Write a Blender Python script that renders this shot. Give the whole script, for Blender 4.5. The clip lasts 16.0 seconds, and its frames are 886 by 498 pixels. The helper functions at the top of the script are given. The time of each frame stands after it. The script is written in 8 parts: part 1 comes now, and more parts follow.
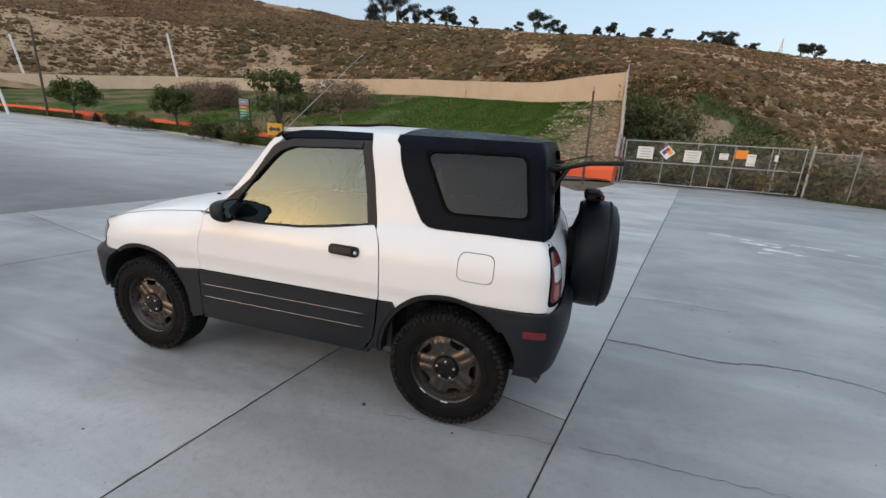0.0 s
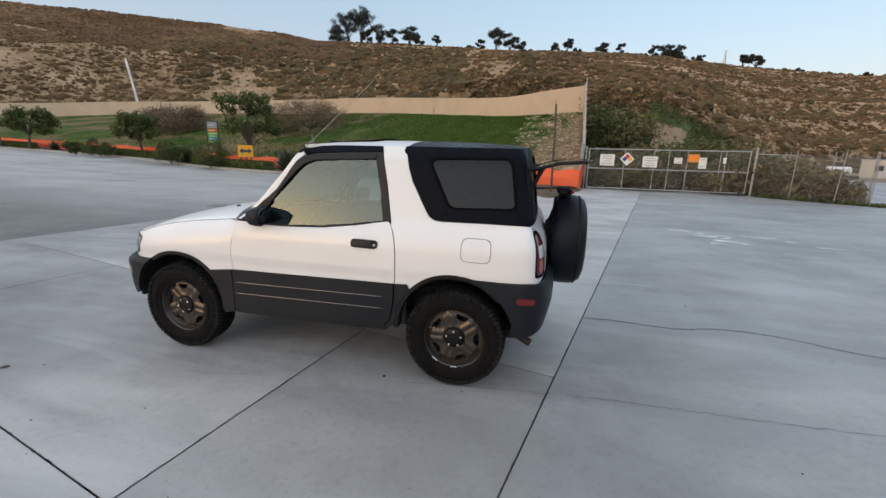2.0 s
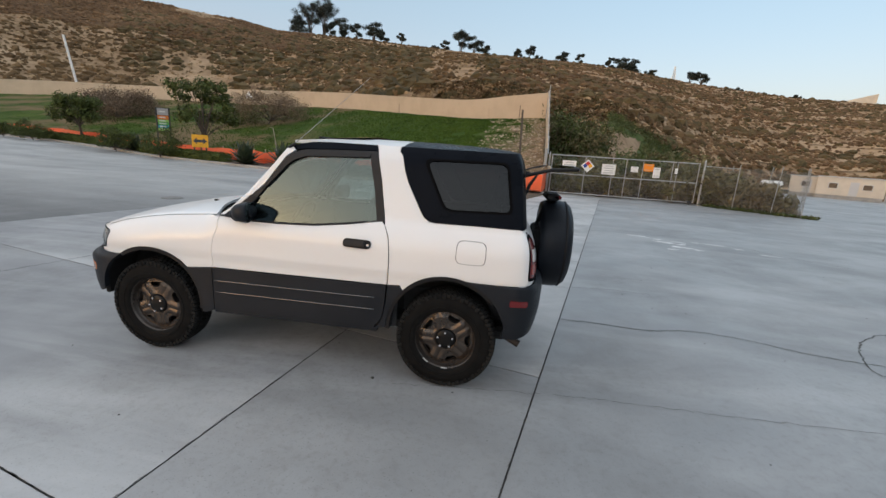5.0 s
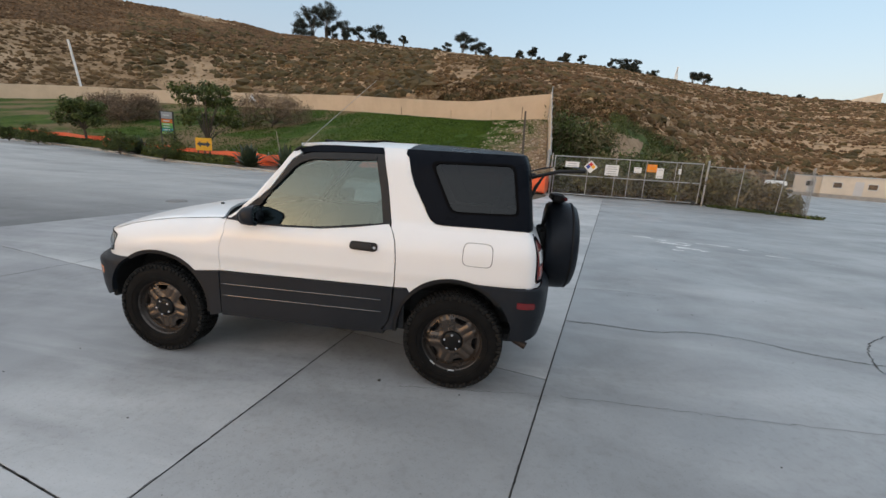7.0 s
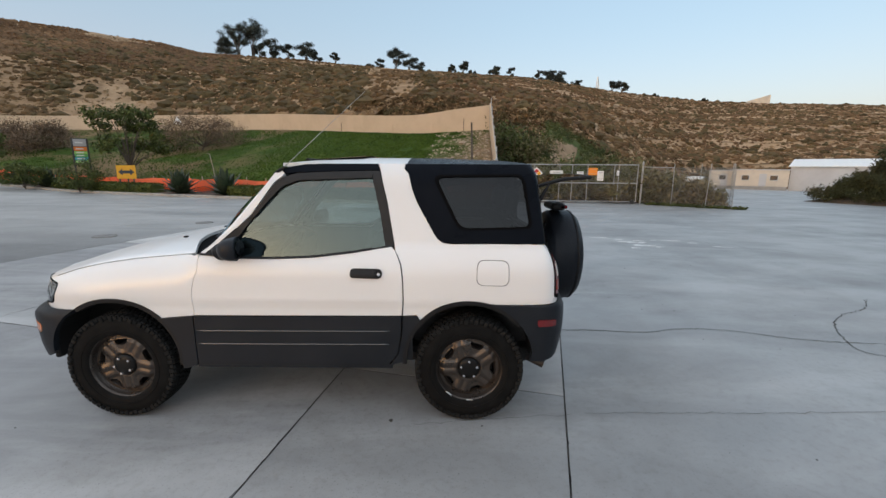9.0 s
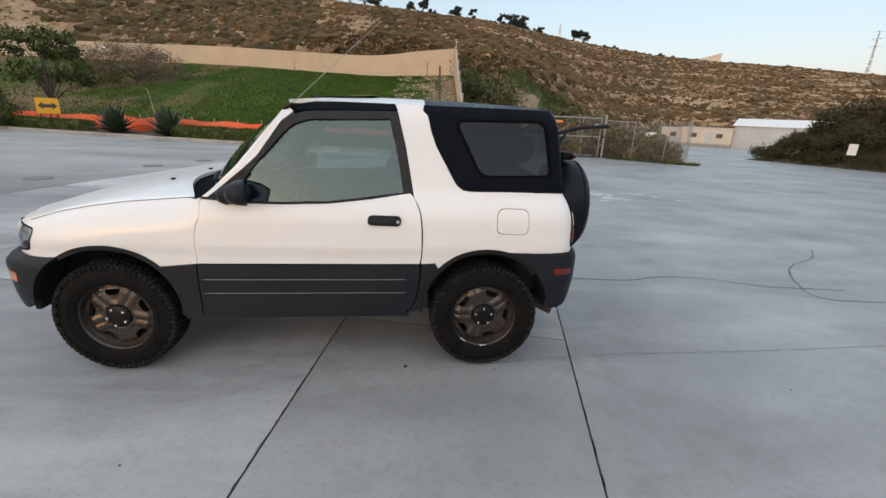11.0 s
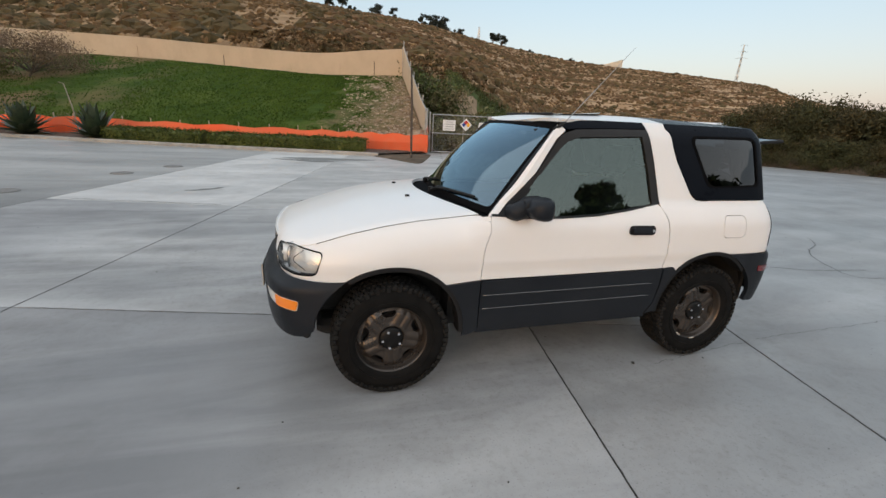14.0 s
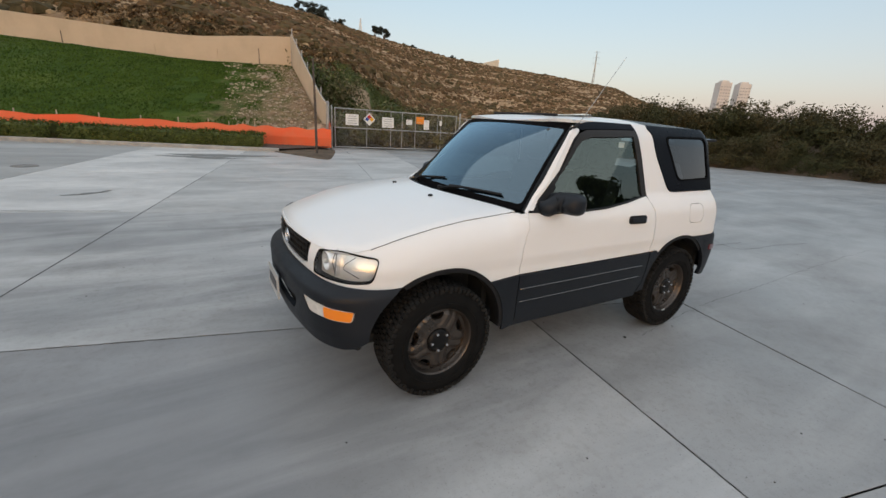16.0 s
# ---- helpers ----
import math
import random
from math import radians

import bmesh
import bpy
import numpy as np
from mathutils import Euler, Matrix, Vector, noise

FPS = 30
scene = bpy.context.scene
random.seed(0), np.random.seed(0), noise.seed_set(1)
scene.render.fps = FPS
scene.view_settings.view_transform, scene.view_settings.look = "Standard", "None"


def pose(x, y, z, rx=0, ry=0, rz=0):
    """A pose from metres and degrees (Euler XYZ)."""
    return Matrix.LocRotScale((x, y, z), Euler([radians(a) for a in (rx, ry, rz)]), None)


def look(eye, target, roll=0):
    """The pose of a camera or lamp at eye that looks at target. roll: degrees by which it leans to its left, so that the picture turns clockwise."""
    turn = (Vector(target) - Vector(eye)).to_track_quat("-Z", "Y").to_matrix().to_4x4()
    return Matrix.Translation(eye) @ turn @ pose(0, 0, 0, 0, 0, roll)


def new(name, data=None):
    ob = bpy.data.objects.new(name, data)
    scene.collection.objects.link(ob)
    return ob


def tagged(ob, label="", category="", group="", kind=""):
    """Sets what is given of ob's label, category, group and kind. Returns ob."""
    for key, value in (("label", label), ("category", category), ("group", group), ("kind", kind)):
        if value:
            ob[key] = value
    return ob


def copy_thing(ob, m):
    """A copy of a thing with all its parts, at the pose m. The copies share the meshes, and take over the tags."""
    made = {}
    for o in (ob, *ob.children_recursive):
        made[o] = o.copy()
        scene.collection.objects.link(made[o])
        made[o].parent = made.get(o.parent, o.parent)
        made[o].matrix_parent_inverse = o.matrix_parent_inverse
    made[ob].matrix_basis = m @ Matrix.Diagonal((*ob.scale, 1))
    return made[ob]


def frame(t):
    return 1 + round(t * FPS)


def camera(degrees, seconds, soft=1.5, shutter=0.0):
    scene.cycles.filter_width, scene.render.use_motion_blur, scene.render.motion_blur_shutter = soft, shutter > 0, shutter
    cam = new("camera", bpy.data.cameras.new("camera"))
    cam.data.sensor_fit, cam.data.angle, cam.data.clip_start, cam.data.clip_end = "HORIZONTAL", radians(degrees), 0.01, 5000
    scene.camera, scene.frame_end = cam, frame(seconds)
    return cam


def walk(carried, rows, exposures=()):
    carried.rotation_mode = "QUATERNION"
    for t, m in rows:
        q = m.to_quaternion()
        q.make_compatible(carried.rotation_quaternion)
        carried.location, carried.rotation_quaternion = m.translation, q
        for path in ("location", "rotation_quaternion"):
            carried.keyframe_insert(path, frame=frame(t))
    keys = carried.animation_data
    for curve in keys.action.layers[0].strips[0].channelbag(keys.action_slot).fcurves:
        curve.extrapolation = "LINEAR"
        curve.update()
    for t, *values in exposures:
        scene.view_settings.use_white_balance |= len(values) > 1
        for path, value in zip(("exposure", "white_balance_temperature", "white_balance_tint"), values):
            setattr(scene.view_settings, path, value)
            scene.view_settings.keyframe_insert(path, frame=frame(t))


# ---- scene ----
cam = camera(93.70, 16.0)
PATH = [
    (0, (1.649, -2.814, 1.634), (1.097, -0.968, 1.101), 3.4),
    (0.5, (1.597, -2.977, 1.615), (1.115, -1.105, 1.101), 4.4),
    (1, (1.554, -3.093, 1.589), (1.113, -1.207, 1.089), 4.4),
    (1.5, (1.586, -3.229, 1.59), (1.16, -1.334, 1.111), 3.3),
    (2, (1.608, -3.366, 1.593), (1.169, -1.469, 1.133), 1.3),
    (2.5, (1.563, -3.448, 1.607), (1.093, -1.548, 1.195), 1.0),
    (3, (1.473, -3.447, 1.607), (1.083, -1.528, 1.201), 1.8),
    (3.5, (1.414, -3.425, 1.602), (1.083, -1.502, 1.163), 2.3),
    (4, (1.388, -3.408, 1.598), (1.103, -1.482, 1.143), 2.7),
    (6.5, (1.381, -3.428, 1.598), (1.139, -1.493, 1.152), 4.2),
    (7, (1.358, -3.417, 1.6), (1.095, -1.485, 1.154), 3.5),
    (7.5, (1.275, -3.438, 1.599), (1.009, -1.504, 1.161), 2.2),
    (8, (1.167, -3.395, 1.583), (0.914, -1.457, 1.157), 1.0),
    (8.5, (1.042, -3.269, 1.591), (0.851, -1.318, 1.191), 0.3),
    (9, (0.949, -3.227, 1.587), (0.934, -1.263, 1.209), 0.4),
    (11.5, (0.356, -3.132, 1.544), (0.553, -1.248, 0.901), 2.6),
    (12, (0.04, -3.086, 1.541), (0.152, -1.201, 0.88), 1.8),
    (12.5, (-0.359, -3.076, 1.559), (-0.214, -1.204, 0.871), 1.8),
    (13, (-0.754, -2.997, 1.547), (-0.64, -1.112, 0.887), 3.3),
    (13.5, (-1.12, -2.922, 1.543), (-0.835, -1.045, 0.914), 4.3),
    (14, (-1.441, -2.918, 1.569), (-0.905, -1.084, 0.979), 2.9),
    (14.5, (-1.701, -2.791, 1.536), (-1.021, -1.0, 0.963), 2.4),
    (15, (-1.882, -2.665, 1.551), (-1.094, -0.921, 0.969), 3.0),
    (15.5, (-2.043, -2.635, 1.557), (-1.15, -0.944, 0.97), 3.4),
    (16, (-2.225, -2.592, 1.551), (-1.226, -0.962, 0.965), 3.8),
]
walk(cam, [(t, look(eye, target, roll)) for t, eye, target, roll in PATH], [(0, 0.92, 6250, 10), (4, 0.80, 6420, 10), (9, 0.80, 6350, 10), (12, 0.97, 6600, 10), (14, 0.83, 6700, 10), (16, 0.70, 6700, 10)])

# ---------------------------------------------------------------- world, sky, fill lamp
SUN_AZ = 218.0   # compass-like: 0 is +y, 90 is +x
SUN_EL = 3.0
world = bpy.data.worlds.new("dusk_sky")
scene.world = world
world.use_nodes = True
wn = world.node_tree.nodes
wl = world.node_tree.links
sky = wn.new("ShaderNodeTexSky")
sky.sky_type = 'NISHITA'
sky.sun_disc = False
sky.sun_elevation = radians(SUN_EL)
sky.sun_rotation = radians(SUN_AZ)
sky.altitude = 100
sky.air_density = 1.0
sky.dust_density = 2.6
sky.ozone_density = 1.6
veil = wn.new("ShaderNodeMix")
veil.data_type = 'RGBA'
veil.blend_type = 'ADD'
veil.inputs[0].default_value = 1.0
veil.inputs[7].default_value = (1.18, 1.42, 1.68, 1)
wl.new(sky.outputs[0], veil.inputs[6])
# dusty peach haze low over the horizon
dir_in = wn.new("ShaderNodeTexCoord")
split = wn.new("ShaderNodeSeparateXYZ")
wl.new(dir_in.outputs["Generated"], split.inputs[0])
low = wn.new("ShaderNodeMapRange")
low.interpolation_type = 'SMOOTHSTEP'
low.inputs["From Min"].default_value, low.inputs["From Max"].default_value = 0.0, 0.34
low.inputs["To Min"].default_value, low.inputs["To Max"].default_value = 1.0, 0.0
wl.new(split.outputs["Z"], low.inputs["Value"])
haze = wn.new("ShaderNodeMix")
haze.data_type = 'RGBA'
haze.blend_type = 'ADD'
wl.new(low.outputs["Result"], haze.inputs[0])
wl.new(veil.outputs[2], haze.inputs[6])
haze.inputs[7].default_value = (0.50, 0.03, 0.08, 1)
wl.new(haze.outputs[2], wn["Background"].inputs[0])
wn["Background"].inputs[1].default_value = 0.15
# added fill lamp, nearly a whole sky wide, far above SUN_EL
sd = bpy.data.lights.new("sun", 'SUN')
sd.energy = 0.95
sd.angle = radians(168)
sd.color = (1.0, 0.955, 0.905)
sun = new("sun", sd)
sdir = Vector((math.sin(radians(SUN_AZ)), math.cos(radians(SUN_AZ)), math.tan(radians(42.0))))
sun.matrix_world = look(sdir * 50, (0, 0, 0))

# ---------------------------------------------------------------- building helpers


def mesh_of(name, verts, faces, mat=None, smooth=False):
    me = bpy.data.meshes.new(name)
    me.from_pydata([tuple(map(float, v)) for v in verts], [], [tuple(int(i) for i in f) for f in faces])
    me.update()
    if mat:
        me.materials.append(mat)
    if smooth:
        me.polygons.foreach_set("use_smooth", [True] * len(me.polygons))
    return me


def put(name, verts, faces, mat=None, parent=None, label="", smooth=False):
    """One mesh object, a part when it has a parent."""
    ob = new(name, mesh_of(name, verts, faces, mat, smooth))
    if parent:
        ob.parent = parent
    if label:
        ob["label"] = label
    return ob


def part(name, bm, mat, parent=None, label="", smooth=False):
    me = bpy.data.meshes.new(name)
    bm.to_mesh(me)
    bm.free()
    me.materials.append(mat)
    if smooth:
        me.polygons.foreach_set("use_smooth", [True] * len(me.polygons))
    ob = new(name, me)
    if parent:
        ob.parent = parent
    if label:
        ob["label"] = label
    return ob


def empty(name, m=None, **tags):
    ob = new(name)
    ob.empty_display_size = 0.1
    if m is not None:
        ob.matrix_world = m
    return tagged(ob, **tags)


def join(*pieces):
    """Several (verts, faces) as one."""
    vs, fs = [], []
    for v, f in pieces:
        n = len(vs)
        vs.extend([tuple(p) for p in v])
        fs.extend([tuple(i + n for i in q) for q in f])
    return vs, fs


def box(x0, y0, z0, x1, y1, z1, bev=0.0):
    """Box as verts and faces; bev chamfers the upright and level edges."""
    if bev <= 0:
        v = [(x, y, z) for z in (z0, z1) for x, y in ((x0, y0), (x1, y0), (x1, y1), (x0, y1))]
        f = [(3, 2, 1, 0), (4, 5, 6, 7)] + [(i, (i + 1) % 4, 4 + (i + 1) % 4, 4 + i) for i in range(4)]
        return v, f
    b = bev

    def ring(i, z):
        return [(x0 + b + i, y0 + i, z), (x1 - b - i, y0 + i, z), (x1 - i, y0 + b + i, z), (x1 - i, y1 - b - i, z),
                (x1 - b - i, y1 - i, z), (x0 + b + i, y1 - i, z), (x0 + i, y1 - b - i, z), (x0 + i, y0 + b + i, z)]
    v = ring(b, z0) + ring(0, z0 + b) + ring(0, z1 - b) + ring(b, z1)
    f = [tuple(range(7, -1, -1)), tuple(range(24, 32))]
    for k in range(3):
        f += [(8 * k + i, 8 * k + (i + 1) % 8, 8 * k + 8 + (i + 1) % 8, 8 * k + 8 + i) for i in range(8)]
    return v, f


def moved(piece, m):
    v, f = piece
    return [tuple(m @ Vector(p)) for p in v], f


def tube(path, radii, sides=8, caps=True):
    """A tube along a path with a radius at each point."""
    path = [Vector(p) for p in path]
    if not hasattr(radii, "__len__"):
        radii = [radii] * len(path)
    vs, fs = [], []
    up = Vector((0, 0, 1))
    t0 = (path[1] - path[0]).normalized()
    a = t0.cross(up if abs(t0.z) < 0.95 else Vector((1, 0, 0))).normalized()
    for i, p in enumerate(path):
        t = (path[min(i + 1, len(path) - 1)] - path[max(i - 1, 0)]).normalized()
        a = (a - t * a.dot(t)).normalized()
        b = t.cross(a)
        for k in range(sides):
            w = 2 * math.pi * k / sides
            vs.append(p + (a * math.cos(w) + b * math.sin(w)) * radii[i])
    for i in range(len(path) - 1):
        for k in range(sides):
            q = (k + 1) % sides
            fs.append((i * sides + k, i * sides + q, (i + 1) * sides + q, (i + 1) * sides + k))
    if caps:
        fs.append(tuple(range(sides - 1, -1, -1)))
        n = (len(path) - 1) * sides
        fs.append(tuple(range(n, n + sides)))
    return vs, fs


def lathe(profile, axis_point, sides=48, axis="y"):
    """profile: (radius, offset along the axis) rows, turned about the axis through the point."""
    vs, fs = [], []
    c = Vector(axis_point)
    for r, o in profile:
        for k in range(sides):
            w = 2 * math.pi * k / sides
            if axis == "y":
                vs.append(c + Vector((r * math.cos(w), o, r * math.sin(w))))
            elif axis == "x":
                vs.append(c + Vector((o, r * math.cos(w), r * math.sin(w))))
            else:
                vs.append(c + Vector((r * math.cos(w), r * math.sin(w), o)))
    for i in range(len(profile) - 1):
        for k in range(sides):
            q = (k + 1) % sides
            fs.append((i * sides + k, i * sides + q, (i + 1) * sides + q, (i + 1) * sides + k))
    return vs, fs


def spline(points, n):
    """Catmull-Rom through the points, n samples a span."""
    p = [np.array(q, float) for q in points]
    p = [2 * p[0] - p[1]] + p + [2 * p[-1] - p[-2]]
    out = []
    for i in range(1, len(p) - 2):
        for k in range(n):
            t = k / n
            a, b, c, d = p[i - 1], p[i], p[i + 1], p[i + 2]
            out.append(0.5 * (2 * b + (c - a) * t + (2 * a - 5 * b + 4 * c - d) * t * t + (3 * b - a - 3 * c + d) * t ** 3))
    out.append(p[-2])
    return out


def leaves(centres, radii, n, size, seed, flat=1.0, shell=0.45, long=1.6):
    """n small leaves in clumps: centres and radii of the clumps."""
    r = np.random.default_rng(seed)
    centres, radii = np.asarray(centres, float), np.asarray(radii, float)
    w = radii ** 2
    pick = r.choice(len(centres), n, p=w / w.sum())
    d = r.normal(size=(n, 3))
    d /= np.linalg.norm(d, axis=1)[:, None]
    rad = radii[pick] * (shell + (1 - shell) * r.random(n) ** 0.6) * (1 + 0.18 * r.normal(size=n))
    c = centres[pick] + d * rad[:, None] * np.array([1, 1, flat])
    nrm = d + 0.8 * r.normal(size=(n, 3))
    nrm /= np.linalg.norm(nrm, axis=1)[:, None]
    t = np.cross(nrm, r.normal(size=(n, 3)))
    t /= np.linalg.norm(t, axis=1)[:, None]
    b = np.cross(nrm, t)
    s = (size * (0.6 + 0.8 * r.random(n)))[:, None]
    vs = np.stack([c - t * s * long, c - b * s * 0.55, c + t * s * long, c + b * s * 0.55], 1).reshape(-1, 3)
    fs = np.arange(4 * n).reshape(-1, 4)
    return vs.tolist(), fs.tolist()


# ---------------------------------------------------------------- materials
def material(name, base, rough=0.6, metal=0.0, second=None, scale=4.0, third=None, scale3=0.6, bump=0.0, bump_scale=60.0,
             island=0.0, random_object=0.0, coat=0.0, detail=6.0, rough_var=0.0, low=0.4, high=0.62, spec=0.5, bump_distance=0.01):
    """Base colour varied at two scales by noise, with a fine relief."""
    m = bpy.data.materials.new(name)
    m.use_nodes = True
    nt = m.node_tree
    nd, lk = nt.nodes, nt.links
    bs = nd["Principled BSDF"]
    bs.inputs["Roughness"].default_value = rough
    bs.inputs["Metallic"].default_value = metal
    bs.inputs["Specular IOR Level"].default_value = spec
    bs.inputs["Coat Weight"].default_value = coat
    bs.inputs["Coat Roughness"].default_value = 0.04
    tc = nd.new("ShaderNodeTexCoord")
    colour = None

    def noise_ramp(sc, lo, hi, det):
        nz = nd.new("ShaderNodeTexNoise")
        nz.inputs["Scale"].default_value = sc
        nz.inputs["Detail"].default_value = det
        nz.inputs["Roughness"].default_value = 0.62
        lk.new(tc.outputs["Object"], nz.inputs["Vector"])
        mr = nd.new("ShaderNodeMapRange")
        mr.inputs["From Min"].default_value = lo
        mr.inputs["From Max"].default_value = hi
        lk.new(nz.outputs["Fac"], mr.inputs["Value"])
        return mr.outputs["Result"]

    def mix(a, b, fac, kind='MIX'):
        mx = nd.new("ShaderNodeMix")
        mx.data_type = 'RGBA'
        mx.blend_type = kind
        for sock, val in ((mx.inputs[6], a), (mx.inputs[7], b)):
            if isinstance(val, tuple):
                sock.default_value = (*val, 1)
            else:
                lk.new(val, sock)
        if isinstance(fac, (int, float)):
            mx.inputs[0].default_value = fac
        else:
            lk.new(fac, mx.inputs[0])
        return mx.outputs[2]
    colour = base
    if second:
        fac = noise_ramp(scale, low, high, detail)
        colour = mix(colour, second, fac)
        if rough_var:
            mr = nd.new("ShaderNodeMapRange")
            mr.inputs["To Min"].default_value = rough - rough_var
            mr.inputs["To Max"].default_value = rough + rough_var
            lk.new(fac, mr.inputs["Value"])
            lk.new(mr.outputs["Result"], bs.inputs["Roughness"])
    if third:
        colour = mix(colour, third, noise_ramp(scale3, 0.45, 0.68, 4.0))
    if island or random_object:
        if island:
            g = nd.new("ShaderNodeNewGeometry")
            src, amount = g.outputs["Random Per Island"], island
        else:
            g = nd.new("ShaderNodeObjectInfo")
            src, amount = g.outputs["Random"], random_object
        mr = nd.new("ShaderNodeMapRange")
        mr.inputs["To Min"].default_value = 1 - amount
        mr.inputs["To Max"].default_value = 1 + amount
        lk.new(src, mr.inputs["Value"])
        cmb = nd.new("ShaderNodeCombineColor")
        for k in range(3):
            lk.new(mr.outputs["Result"], cmb.inputs[k])
        colour = mix(colour, cmb.outputs[0], 1.0, 'MULTIPLY')
    if isinstance(colour, tuple):
        bs.inputs["Base Color"].default_value = (*colour, 1)
    else:
        lk.new(colour, bs.inputs["Base Color"])
    if bump:
        nz = nd.new("ShaderNodeTexNoise")
        nz.inputs["Scale"].default_value = bump_scale
        nz.inputs["Detail"].default_value = 5
        lk.new(tc.outputs["Object"], nz.inputs["Vector"])
        bp = nd.new("ShaderNodeBump")
        bp.inputs["Strength"].default_value = bump
        bp.inputs["Distance"].default_value = bump_distance
        lk.new(nz.outputs["Fac"], bp.inputs["Height"])
        lk.new(bp.outputs["Normal"], bs.inputs["Normal"])
    return m


def glass(name, tint=(0.9, 0.95, 0.95), rough=0.0, head_on=0.07, grazing=1.0, power=5.0, sheen=(1.0, 1.0, 1.0)):
    """Thin pane: clear tint with a mirror gloss by the angle."""
    m = bpy.data.materials.new(name)
    m.use_nodes = True
    nd, lk = m.node_tree.nodes, m.node_tree.links
    nd.remove(nd["Principled BSDF"])
    tr = nd.new("ShaderNodeBsdfTransparent")
    tr.inputs[0].default_value = (*tint, 1)
    gl = nd.new("ShaderNodeBsdfGlossy")
    gl.inputs["Roughness"].default_value = rough
    gl.inputs["Color"].default_value = (*sheen, 1)
    lw = nd.new("ShaderNodeLayerWeight")
    lw.inputs[0].default_value = 0.5
    pw = nd.new("ShaderNodeMath")
    pw.operation = 'POWER'
    pw.inputs[1].default_value = power
    lk.new(lw.outputs["Facing"], pw.inputs[0])
    fr = nd.new("ShaderNodeMath")
    fr.operation = 'MULTIPLY_ADD'
    fr.inputs[1].default_value = grazing - head_on
    fr.inputs[2].default_value = head_on
    lk.new(pw.outputs[0], fr.inputs[0])
    mx = nd.new("ShaderNodeMixShader")
    lk.new(fr.outputs[0], mx.inputs[0])
    lk.new(tr.outputs[0], mx.inputs[1])
    lk.new(gl.outputs[0], mx.inputs[2])
    lk.new(mx.outputs[0], nd["Material Output"].inputs[0])
    return m


def streaked(m, angle, long, cross, light, dark, lo, hi, amount):
    """Adds broad swept streaks, as a damp broom leaves them, to a pavement's colour."""
    nd, lk = m.node_tree.nodes, m.node_tree.links
    bs = nd["Principled BSDF"]
    base = bs.inputs["Base Color"].links[0].from_socket
    tc = nd.new("ShaderNodeTexCoord")
    mp = nd.new("ShaderNodeMapping")
    mp.inputs["Rotation"].default_value = (0, 0, angle)
    mp.inputs["Scale"].default_value = (1 / long, 1 / cross, 1)
    lk.new(tc.outputs["Object"], mp.inputs["Vector"])
    nz = nd.new("ShaderNodeTexNoise")
    nz.inputs["Scale"].default_value = 1.0
    nz.inputs["Detail"].default_value = 7
    nz.inputs["Roughness"].default_value = 0.58
    nz.inputs["Distortion"].default_value = 0.7
    lk.new(mp.outputs["Vector"], nz.inputs["Vector"])
    rp = nd.new("ShaderNodeValToRGB")
    rp.color_ramp.elements[0].position, rp.color_ramp.elements[1].position = lo, hi
    rp.color_ramp.elements[0].color, rp.color_ramp.elements[1].color = (*dark, 1), (*light, 1)
    lk.new(nz.outputs["Fac"], rp.inputs[0])
    mx = nd.new("ShaderNodeMix")
    mx.data_type = 'RGBA'
    mx.inputs[0].default_value = amount
    lk.new(base, mx.inputs[6])
    lk.new(rp.outputs[0], mx.inputs[7])
    out = mx.outputs[2]
    # mottling at a hand's width, dark speckle in patches
    for sc, lo2, hi2, tone, patch in ((5.0, 0.42, 0.75, 0.84, 0.7), (22.0, 0.50, 0.72, 0.87, 0.35), (95.0, 0.60, 0.72, 0.62, 0.28)):
        n2 = nd.new("ShaderNodeTexNoise")
        n2.inputs["Scale"].default_value = sc
        n2.inputs["Detail"].default_value = 4
        lk.new(tc.outputs["Object"], n2.inputs["Vector"])
        n3 = nd.new("ShaderNodeTexNoise")
        n3.inputs["Scale"].default_value = patch
        n3.inputs["Detail"].default_value = 3
        lk.new(tc.outputs["Object"], n3.inputs["Vector"])
        r2 = nd.new("ShaderNodeMapRange")
        r2.inputs["From Min"].default_value, r2.inputs["From Max"].default_value = lo2, hi2
        lk.new(n2.outputs["Fac"], r2.inputs["Value"])
        r3 = nd.new("ShaderNodeMapRange")
        r3.inputs["From Min"].default_value, r3.inputs["From Max"].default_value = 0.38, 0.62
        lk.new(n3.outputs["Fac"], r3.inputs["Value"])
        ml = nd.new("ShaderNodeMath")
        ml.operation = 'MULTIPLY'
        lk.new(r2.outputs["Result"], ml.inputs[0])
        lk.new(r3.outputs["Result"], ml.inputs[1])
        m2 = nd.new("ShaderNodeMix")
        m2.data_type = 'RGBA'
        m2.blend_type = 'MULTIPLY'
        lk.new(ml.outputs[0], m2.inputs[0])
        lk.new(out, m2.inputs[6])
        m2.inputs[7].default_value = (tone, tone * 0.99, tone * 0.97, 1)
        out = m2.outputs[2]
    lk.new(out, bs.inputs["Base Color"])
    return m


